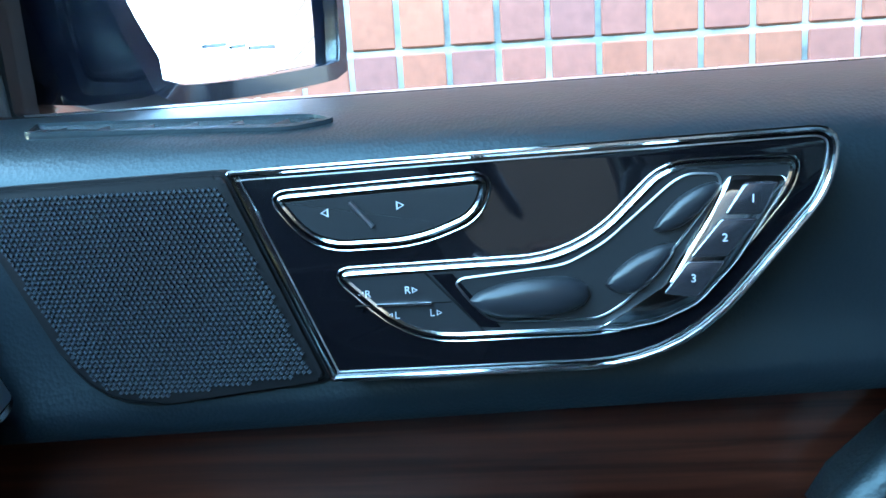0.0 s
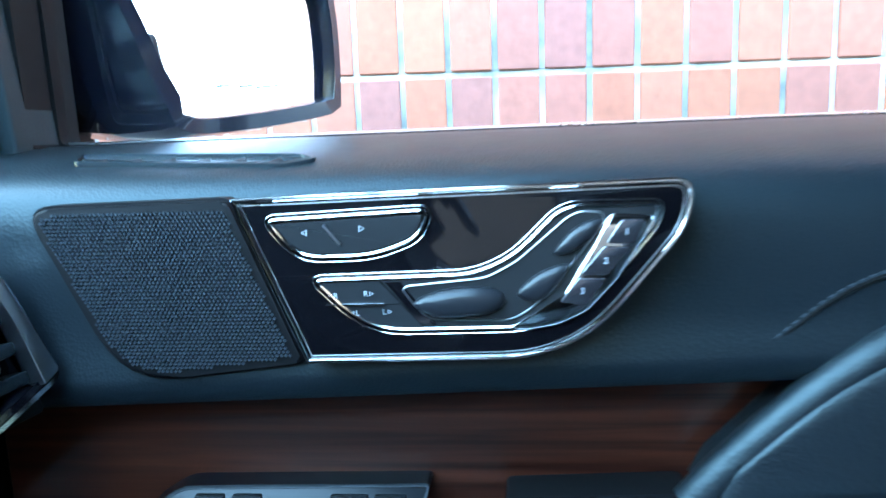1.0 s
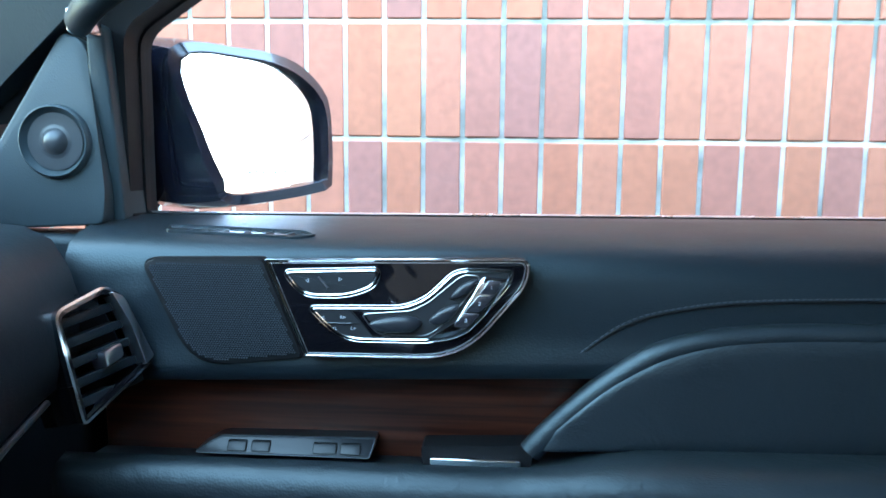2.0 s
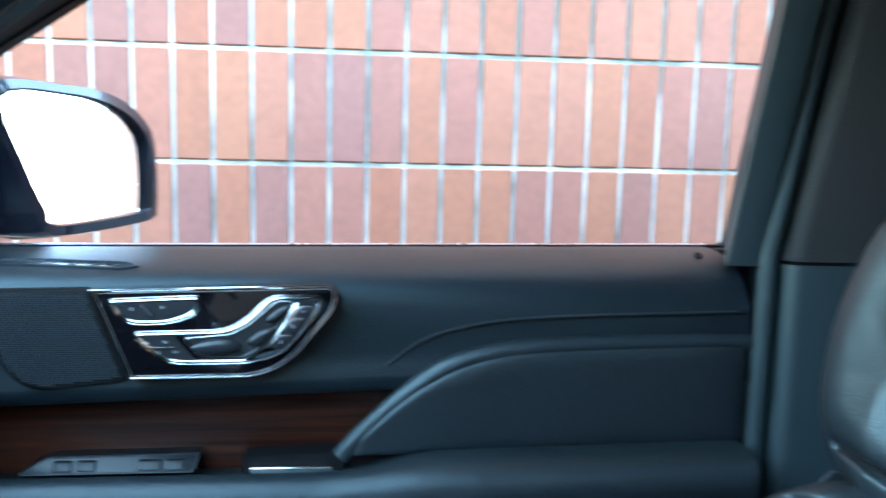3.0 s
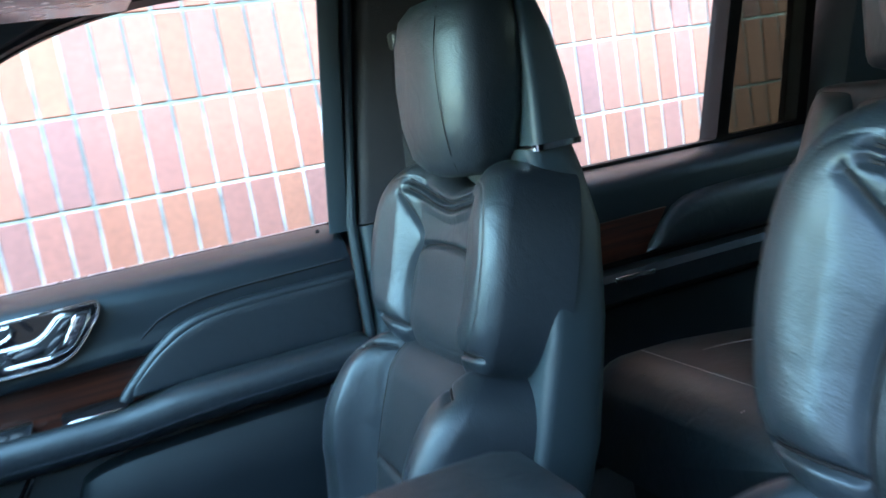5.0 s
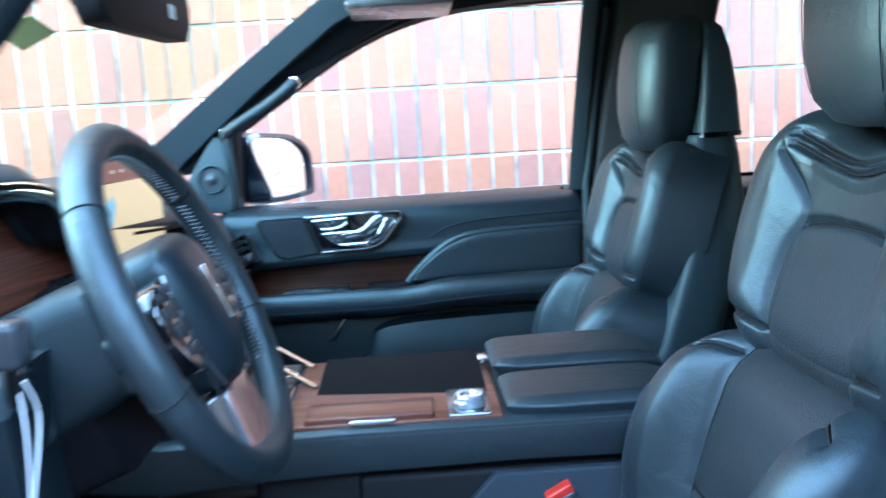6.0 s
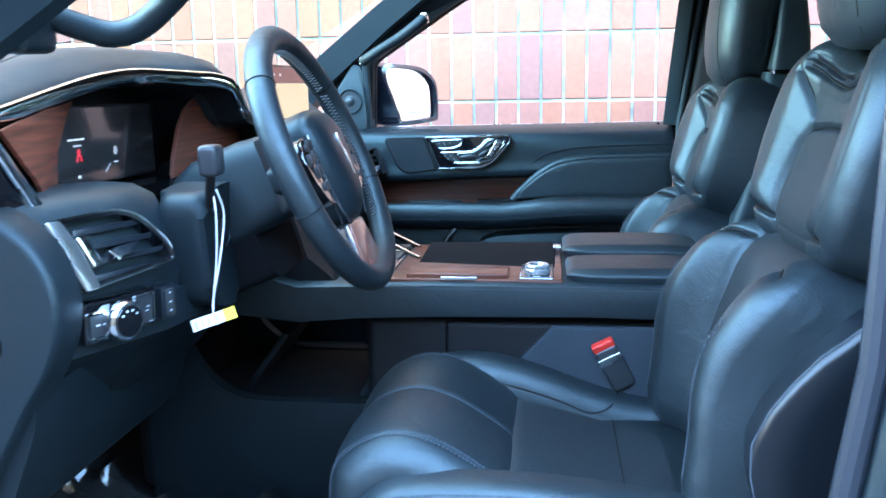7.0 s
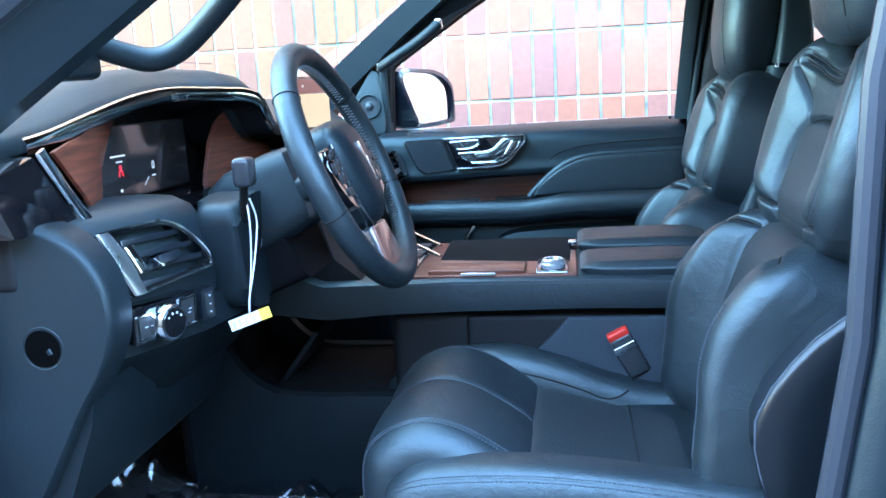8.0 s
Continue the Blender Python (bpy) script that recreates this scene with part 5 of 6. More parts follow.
    P("end_hole", lathe([(0.023, -0.004), (0.0255, 0.0004), (0.0266, 0.0009), (0.0276, 0.0002), (0.0276, -0.012), (0.001, -0.012)][::-1], pose(-0.381, -0.9005, 1.011, 90, 0, 0), 32), PLASTIC)
    P("hole_core", lathe([(0.0001, 0.0), (0.0235, 0.0002), (0.0235, 0.0006), (0.0001, 0.0008)], pose(-0.381, -0.9008, 1.011, 90, 0, 0), 24), VOID)
    P("hole_screw", tube([(-0.374, -0.9020, 1.010), (-0.371, -0.9020, 1.004)], 0.0032, 8, flat=0.5), PLASTIC)
    P("knee_panel", loft([[(x, y, z) for x, z in ((-0.335, 0.95), (-0.345, 0.90), (-0.395, 0.78), (-0.42, 0.755), (-0.56, 0.74), (-0.62, 0.9))] for y in (-0.88, -0.8, -0.6, -0.42)]), PLASTIC, "dark knee panel")
    # left vent
    def vent(c, ux, w, h, n_slat, name_label, far_cheek=False, driver=False):
        u, v, n = ux.normalized(), Vector((0, 0, 1)), None
        n = Vector((u.y, -u.x, 0)) if u.y * 1 > 0 else Vector((-u.y, u.x, 0))
        v = (Vector((0, 0, 1)) - n * 0.28).normalized()
        n = u.cross(v)
        if n.x < 0:
            n = -n
        T = lambda a, b, k=0.0: tuple(c + u * a + v * b + n * k)
        def pr(pts, a, b, wd=0.0):
            bm = prism(pts, "z", a, b, wd, 2)
            for q in bm.verts:
                q.co = Vector(T(q.co.x, q.co.y, q.co.z))
            return bm
        def rg(o, i, a, b, wd=0.0):
            bm = frame_ring(o, i, "z", a, b, wd)
            for q in bm.verts:
                q.co = Vector(T(q.co.x, q.co.y, q.co.z))
            return bm
        shape = rounded([(-w, h), (w * 0.55, h * 1.0), (w, h * 0.35), (w, -h * 0.75), (w * 0.9, -h), (-w * 0.78, -h)], [0.01, 0.02, 0.02, 0.008, 0.008, 0.008], 4)
        if far_cheek:
            shape = rounded([(-0.049, 0.045), (0.012, 0.060), (0.030, 0.045), (0.048, -0.022), (-0.046, -0.060)], [0.012, 0.012, 0.02, 0.008, 0.006], 5)
        if driver:
            shape = rounded([(-0.109, 0.046), (-0.010, 0.051), (0.020, 0.036), (0.050, -0.002), (0.050, -0.024), (-0.079, -0.040)], [0.004, 0.03, 0.03, 0.012, 0.005, 0.004], 5)
        vt = P("air_vent", rg(shape, inset(shape, 0.006), -0.02, 0.006, 0.002), PIANO, name_label)
        P("vent_rim", rg(inset(shape, -0.001), inset(shape, 0.0018), 0.0, 0.0075, 0.0008), CHROME, "chrome rim", vt)
        cheek = rounded([(w * 0.44, h * 0.92), (w * 0.60, h * 0.92), (w * 0.97, h * 0.32), (w * 0.97, -h * 0.45), (w * 0.80, -h * 0.45), (w * 0.74, h * 0.2)], 0.003, 2) if far_cheek else rounded([(-w, h), (-w * 0.80, h), (-w * 0.58, -h), (-w * 0.78, -h)], 0.003, 2)
        if far_cheek:
            cheek = rounded([(0.014, 0.053), (0.027, 0.046), (0.046, -0.018), (0.034, -0.024), (0.027, 0.02)], [0.003, 0.004, 0.003, 0.002, 0.01], 3)
        if driver:
            cheek = rounded([(-0.109, 0.0455), (-0.093, 0.0455), (-0.074, 0.008), (-0.064, -0.039), (-0.079, -0.0395), (-0.094, 0.006)], [0.002, 0.002, 0.03, 0.002, 0.002, 0.03], 4)
            P("vent_thumb", pr(rounded([(-0.078, 0.024), (-0.064, 0.026), (-0.052, -0.010), (-0.064, -0.016)], 0.004, 3), -0.004, 0.010, 0.003), CHROME, "bright chrome thumb wheel", vt)
            for k in range(4):
                e = 0.034 - 0.019 * k
                r_ = interp([(-0.03, 0.044), (0.0, 0.042), (0.04, 0.010)], e)
                P("slat", pr(rounded([(-0.074 + k * 0.004, e - 0.009), (r_, e - 0.006), (r_, e + 0.001), (-0.074 + k * 0.004, e)], 0.002, 2), -0.022, 0.0005, 0.001), SHELL, "", vt)
            P("slat_tab", pr(rounded([(-0.040, -0.010), (-0.012, -0.006), (0.0, 0.002), (0.0, 0.008), (-0.034, 0.004)], 0.003, 2), -0.01, 0.014, 0.003), SHELL, "", vt)
            P("slat_tab", pr(rounded([(-0.044, 0.001), (-0.040, 0.003), (-0.028, -0.009), (-0.032, -0.012)], 0.001, 2), 0.010, 0.0155, 0.001), CHROME, "bright tab edge", vt)
        P("vent_cheek", pr(cheek, -0.004, 0.011, 0.003), SATIN, "broad chrome cheek", vt)
        P("vent_back", pr(shape, -0.05, -0.03), BLACK, "", vt)
        if driver:
            return
        for k in range(n_slat):
            b = h * (0.72 - 1.44 * k / (n_slat - 1))
            P("slat", pr(rounded([(-0.042, b - 0.009), (0.030 - b * 0.15, b - 0.002), (0.030 - b * 0.15, b + 0.006), (-0.042, b)], 0.002, 2), -0.022, 0.0005, 0.001), PLASTIC, "", vt)
        P("slat_tab", pr(rounded([(-w * 0.2, -0.016), (w * 0.25, -0.010), (w * 0.25, 0.004), (-w * 0.2, -0.001)], 0.003, 2), -0.01, 0.010, 0.002), SATIN, "bright slat tab", vt)
    vent(Vector((-0.271, -0.754, 1.094)), Vector((0.5, 1.0, 0)), 0.084, 0.044, 4, "gloss black air vent with chrome rim", driver=True)
    vent(Vector((-0.278, 0.752, 1.052)), Vector((0.4, 0.9, 0)), 0.050, 0.052, 5, "gloss black air vent with chrome rim", True)
    P("dash_strip", tube([(-0.234, 0.30, 1.022), (-0.244, 0.45, 1.022), (-0.282, 0.60, 1.021), (-0.303, 0.69, 1.020)], 0.003, 8), SATIN_DARK, "thin metal dash strip")
    # light switch panel
    kp_u = Vector((0.36, 1.0, 0)).normalized()
    def kp(pts, a, b, wd=0.0):
        bm = prism(pts, "z", a, b, wd, 2)
        o = Vector((-0.263, -0.773, 1.004))
        n = Vector((kp_u.y, -kp_u.x, 0))
        for q in bm.verts:
            q.co = o + kp_u * q.co.x + Vector((0, 0, 1)) * q.co.y + n * q.co.z
        return bm
    pan = P("light_panel", kp(rounded([(-0.080, -0.008), (0.026, -0.007), (0.030, 0.040), (-0.079, 0.040)], 0.004, 3), -0.05, 0.002, 0.001), PIANO, "gloss black light switch panel")
    for q in ([(-0.078, -0.004), (-0.050, -0.004), (-0.050, 0.030), (-0.078, 0.030)], [(-0.006, -0.004), (0.023, -0.004), (0.026, 0.036), (-0.006, 0.036)]):
        q = rounded(q, 0.004, 3)
        bm = frame_ring(q, inset(q, 0.0022), "z", 0.001, 0.0045, 0.0006)
        for w_ in bm.verts:
            w_.co = Vector((-0.263, -0.773, 1.004)) + kp_u * w_.co.x + Vector((0, 0, 1)) * w_.co.y + Vector((kp_u.y, -kp_u.x, 0)) * w_.co.z
        P("panel_rim", bm, CHROME, "chrome rim", pan)
        P("push_button", kp(inset(q, 0.004), 0.001, 0.0045, 0.001), BUTTON, "", pan)
    n3 = Vector((kp_u.y, -kp_u.x, 0))
    mt = Matrix.Translation(Vector((-0.263, -0.773, 1.004)) + kp_u * -0.034 + Vector((0, 0, 0.0135)) + n3 * 0.002) @ n3.to_track_quat("Z", "Y").to_matrix().to_4x4()
    P("light_knob", lathe([(0.0245, 0.0), (0.0250, 0.010), (0.0240, 0.018), (0.0215, 0.021), (0.0195, 0.0215)], mt, 48), CHROME, "round chrome light knob", pan)
    P("knob_face", lathe([(0.0196, 0.0210), (0.0185, 0.0222), (0.001, 0.0226)], mt, 36), PIANO, "", pan)
    for a_ in (-50, -15, 20, 55):
        u_, w_ = -0.034 + 0.013 * math.sin(radians(a_)), 0.0135 + 0.013 * math.cos(radians(a_))
        P("knob_mark", kp(rounded([(u_ - 0.0013, w_ - 0.0013), (u_ + 0.0013, w_ - 0.0013), (u_ + 0.0013, w_ + 0.0013), (u_ - 0.0013, w_ + 0.0013)], 0.0005, 1), 0.0240, 0.0250), WHITEINK, "", pan)
    for u_, w_ in ((0.0085, 0.013), (0.0105, 0.018), (-0.066, 0.013)):
        P("button_mark", kp([(u_, w_), (u_ + 0.005, w_), (u_ + 0.005, w_ + 0.0016), (u_, w_ + 0.0016)], 0.004, 0.0049), WHITEINK, "", pan, smooth=False)
    rk = P("dimmer_switch", kp(rounded([(0.037, -0.006), (0.060, -0.005), (0.062, 0.038), (0.038, 0.037)], 0.004, 3), -0.04, 0.003, 0.001), SHELL, "small black dimmer rocker")
    P("rocker", kp(rounded([(0.042, -0.001), (0.056, 0.0), (0.057, 0.033), (0.042, 0.032)], 0.003, 3), 0.002, 0.006, 0.0015), BUTTON, "", rk)
    for w_ in (0.004, 0.015, 0.027):
        P("rocker_mark", kp([(0.048, w_), (0.051, w_), (0.051, w_ + 0.002), (0.048, w_ + 0.002)], 0.005, 0.0063), WHITEINK, "", rk, smooth=False)
    # touchscreen in the middle
    lift[0] = 0.058
    ts = P("touch_screen", box(-0.30, -0.285, CY - 0.155, CY + 0.165, 1.195, 1.372, 0.006), PIANO, "upright touchscreen showing a map")
    P("map_display", box(-0.2855, -0.2842, CY - 0.145, CY + 0.155, 1.202, 1.335), GLOW_MAP, "lit map in pale tan", ts, smooth=False)
    P("map_header", box(-0.2855, -0.2842, CY - 0.145, CY + 0.155, 1.337, 1.366), GLOW_BAR, "brown title bar", ts, smooth=False)
    P("map_lake", prism([(CY - 0.13, 1.262), (CY - 0.10, 1.27), (CY - 0.075, 1.302), (CY - 0.09, 1.318), (CY - 0.115, 1.305), (CY - 0.135, 1.30)], "x", -0.2842, -0.2838), GLOW_LAKE, "blue lake on the map", ts, smooth=False)
    for y in (-0.14, -0.08, -0.04):
        P("header_mark", box(-0.2842, -0.2838, CY + y, CY + y + 0.012, 1.349, 1.354), GLOW_W, "", ts, smooth=False)
    P("centre_panel", loft([[(x, y, z) for x, z in ((-0.30, 1.22), (-0.24, 1.15), (-0.20, 1.02), (-0.12, 0.955), (-0.12, 0.93), (-0.40, 0.90), (-0.45, 1.2))] for y in (CY - 0.19, CY - 0.18, CY + 0.18, CY + 0.19)]), BLACK, "black centre stack")
    for y, x0 in ((0.10, -0.117), (-0.02, -0.10)):
        P("stack_rail", tube([(x0 - 0.05, y + 0.10, 1.03), (x0, y + 0.06, 0.992), (x0 + 0.08, y - 0.06, 0.985)], 0.006, 8, flat=0.6), CHROME, "chrome rail")
    for k in range(9):
        P("stack_button", box(-0.165, -0.15, CY - 0.15 + k * 0.034, CY - 0.125 + k * 0.034, 0.985, 0.995, 0.002, 2), BUTTON)
    # steering column and stalk
    lift[0] = 0.0
    sh = [[tuple(WC + Vector((0, 0, -0.005)) + WU * u + WV * v + WN * n) for u, v in rounded([(-a, -b), (a, -b), (a * 0.82, c), (-a * 0.82, c)], 0.034, 6)] for n, a, b, c in ((-0.05, 0.055, 0.035, 0.055), (-0.055, 0.085, 0.048, 0.072), (-0.10, 0.096, 0.055, 0.078), (-0.17, 0.100, 0.062, 0.078), (-0.205, 0.096, 0.068, 0.066), (-0.212, 0.080, 0.055, 0.050))]
    P("column_shroud", loft(sh), PLASTIC, "dark steering column shroud")
    P("shift_paddle", wheel_prism(rounded([(-0.135, -0.045), (-0.118, -0.052), (-0.100, 0.0), (-0.106, 0.055), (-0.120, 0.062), (-0.122, 0.0)], 0.008, 3), -0.052, -0.040, 0.003), SHELL, "dark shift paddle")
    P("column_lower", loft([[tuple(WC + WU * u + WV * v + WN * n) for u, v in rounded([(-0.07, -0.13), (0.07, -0.13), (0.09, -0.03), (-0.09, -0.03)], 0.02, 3)] for n in (-0.12, -0.15, -0.24)]), RUBBER, "dark panel under the column")
    lift[0] = 0.091
    P("column_panel", prism(rounded([(-0.68, 1.155), (-0.60, 1.165), (-0.50, 1.16), (-0.47, 1.06), (-0.56, 0.985), (-0.655, 1.0)], 0.03, 5), "x", -0.28, -0.212, 0.02, 4), PLASTIC, "panel beside the column")
    P("button_ring", tube([(-0.2112, -0.612 + 0.0200 * math.cos(q * math.pi / 16), 1.095 + 0.0200 * math.sin(q * math.pi / 16)) for q in range(32)], 0.0016, 6, closed=True), BLACK)
    P("key_barrel", lathe([(0.020, 0), (0.020, 0.006), (0.017, 0.008), (0.013, 0.006), (0.001, 0.006)], pose(-0.214, -0.640, 1.142, 0, 90, 0), 28), SHELL, "dark ignition barrel")
    P("start_button", lathe([(0.019, 0), (0.019, 0.003), (0.017, 0.004), (0.016, 0.0025), (0.001, 0.0025)], pose(-0.212, -0.612, 1.095, 0, 90, 0), 28), PLASTIC, "round blank button")
    return d


def glow(name, color, strength):
    m = mat(name, color, 0.3)
    b = m.node_tree.nodes["Principled BSDF"]
    b.inputs["Emission Color"].default_value = (*color, 1)
    b.inputs["Emission Strength"].default_value = strength
    return m


SCREEN = mat("screen_glass", (0.022, 0.019, 0.019), 0.16, coat=0.5)
GLOW_W = glow("lit_white", (0.6, 0.6, 0.62), 0.012)
GLOW_R = glow("lit_red", (0.7, 0.03, 0.05), 0.012)
GLOW_MAP = glow("lit_map", (0.50, 0.38, 0.24), 0.02)
GLOW_BAR = glow("lit_header", (0.12, 0.040, 0.033), 0.02)
GLOW_LAKE = glow("lit_lake", (0.12, 0.30, 0.46), 0.02)
build_dash()

# ---- centre console ----
def build_console():
    c = thing("centre_console", "black leather centre console with wood tray and armrest lids", "console", at=(0.15, CY, 0.45))
    inv = Matrix.Translation((-0.15, -CY, -0.45))
    def P(name, bm, material, label="", parent=None, **k):
        raised(bm, 0.070)
        bmesh.ops.transform(bm, verts=bm.verts, matrix=inv)
        return part(name, bm, material, parent or c, label, **k)
    L, R = CY - 0.21, CY + 0.145
    sec = lambda x, t, b: [(x, y, z) for y, z in ((L + 0.03, b), (L + 0.004, b + 0.006), (L - 0.002, t - 0.03), (L + 0.002, t - 0.008), (L + 0.014, t), (R - 0.014, t), (R - 0.002, t - 0.008), (R + 0.002, t - 0.03), (R - 0.004, b + 0.006), (R - 0.03, b))]
    P("console_bridge", loft([sec(x, t, b) for x, t, b in ((-0.46, 1.10, 0.96), (-0.36, 1.01, 0.90), (-0.22, 0.965, 0.885), (-0.1, 0.968, 0.895), (0.05, 0.971, 0.90), (0.3, 0.970, 0.903), (0.50, 0.966, 0.90))]), LEATHER, "stitched black leather console side")
    for o in (0.0, 0.006):
        P("console_stitch", stitches([(x, L - 0.0005 - o * 0.15, 0.964 - o) for x in (-0.1, 0.1, 0.3, 0.5)]), STITCH)
    P("console_core", box(-0.10, 0.50, L + 0.03, R - 0.03, 0.45, 0.90, 0.02), BLACK)
    P("rear_core", box(0.05, 0.50, L + 0.020, R - 0.012, 0.45, 0.892, 0.01), BLACK, "dark console side")
    P("carpet_side", prism([(0.10, 0.55), (0.50, 0.55), (0.50, 0.892), (0.245, 0.892), (0.19, 0.835), (0.12, 0.73)], "y", L - 0.004, L + 0.014, 0.004), FELT, "dark side panel beside the seat")
    # open tray below
    P("tray_floor", box(-0.45, 0.0, L + 0.01, R - 0.01, 0.70, 0.733, 0.004), BLACK, "rubber lined lower tray")
    side = rounded([(-0.52, 0.47), (0.18, 0.47), (0.18, 0.742), (-0.28, 0.738), (-0.345, 0.745), (-0.40, 0.785), (-0.44, 0.86), (-0.52, 0.90)], [0.01, 0.01, 0.01, 0.05, 0.05, 0.05, 0.03, 0.01], 4)
    for y0, y1 in ((L - 0.004, L + 0.022), (R - 0.022, R + 0.004)):
        P("tray_side", prism(side, "y", y0, y1, 0.008), PLASTIC, "dark footwell side panel")
    P("tray_rib", prism([(-0.36, 0.733), (-0.345, 0.733), (-0.26, 0.845), (-0.275, 0.845)], "y", L + 0.08, R - 0.02, 0.002), PLASTIC)
    P("tray_back", box(-0.55, -0.46, L, R, 0.55, 0.95, 0.02), BLACK)
    P("tray_divider", prism([(-0.12, 0.733), (-0.06, 0.733), (-0.05, 0.79), (-0.07, 0.795), (-0.115, 0.75)], "y", L + 0.05, L + 0.12, 0.003), PLASTIC)
    # top: wood surround, tray lid, bin cover
    P("wood_surround", box(-0.05, 0.262, L + 0.012, R - 0.012, 0.962, 0.974, 0.003), WOOD_TOP, "red-brown wood console top")
    P("tray_lid", box(-0.018, 0.165, L + 0.016, L + 0.085, 0.97, 0.983, 0.003), WOOD_TOP, "sliding wood tray lid")
    P("lid_pull", box(0.045, 0.11, L + 0.010, L + 0.017, 0.972, 0.978, 0.001), CHROME, "chrome pull")
    P("bin_cover", leaned_z(prism([(-0.020, 0.955), (-0.015, 0.966), (0.248, 0.968), (0.252, 0.955)], "y", -0.155, 0.062, 0.004), lambda x, y: 0.006 + 0.05 * max(0.0, y + 0.155)), RUBBER, "black sliding bin cover")
    P("knob_base", box(0.185, 0.246, L + 0.014, L + 0.13, 0.972, 0.978, 0.003), DARKCHROME, "chrome rotary control base")
    k = Matrix.Translation((0.2165, L + 0.05, 0.979))
    P("rotary_knob", lathe([(0.024, 0.0), (0.024, 0.007), (0.0215, 0.009), (0.0215, 0.014), (0.020, 0.016), (0.014, 0.016), (0.012, 0.013), (0.001, 0.013)], k, 32), CRYSTAL, "glassy chrome rotary control")
    P("strip_button", box(-0.10, -0.055, -0.255, 0.07, 0.965, 0.973, 0.003), PIANO, "gloss black switch row")
    for k in range(8):
        P("gear_button", box(-0.098, -0.06, -0.25 + 0.040 * k, -0.217 + 0.040 * k, 0.972, 0.977, 0.002, 2), CHROME if k % 3 == 0 else BUTTON)
    # armrest lids
    def lid(y0, y1, zt, x0):
        Rr = []
        for x, dz, ins, th in ((x0, -0.010, 0.014, 0.006), (x0 + 0.004, -0.005, 0.008, 0.014), (x0 + 0.016, -0.001, 0.003, 0.022), (x0 + 0.04, 0.0, 0.0, 0.030), (x0 + 0.08, 0.001, 0.0, 0.036), (0.45, 0.002, 0.0, 0.037), (0.50, 0.0, 0.0, 0.037), (0.53, -0.008, 0.006, 0.03), (0.542, -0.024, 0.014, 0.012)):
            t = zt + dz
            Rr.append([(x, y, z) for y, z in rounded([(y0 + ins + 0.004, t - th), (y0 + ins - 0.002, t - th * 0.35), (y0 + ins + 0.014, t), (y1 - ins - 0.014, t), (y1 - ins + 0.002, t - th * 0.35), (y1 - ins - 0.004, t - th)], [0.002, 0.004, 0.006, 0.006, 0.004, 0.002], 3)])
        return loft(Rr)
    P("armrest_lid", lid(L + 0.012, -0.100, 0.992, 0.268), LEATHER, "padded leather armrest lid")
    P("armrest_lid", lid(-0.094, R - 0.010, 1.004, 0.264), LEATHER, "padded leather armrest lid")
    for y0, y1, z in ((L + 0.018, -0.106, 0.960), (-0.088, R - 0.018, 0.970)):
        P("lid_base", box(0.275, 0.54, y0, y1, z - 0.02, z + 0.004, 0.003), BLACK)
    P("lid_latch", box(0.245, 0.262, -0.02, 0.02, 0.980, 0.990, 0.002), CHROME, "chrome lid latch")
    return c


CRYSTAL = mat("glassy_knob", (0.55, 0.6, 0.65), 0.1, metal=0.7)
build_console()

# ---- body: floor, roof, pillars, glass ----
body_lift = [0.0]


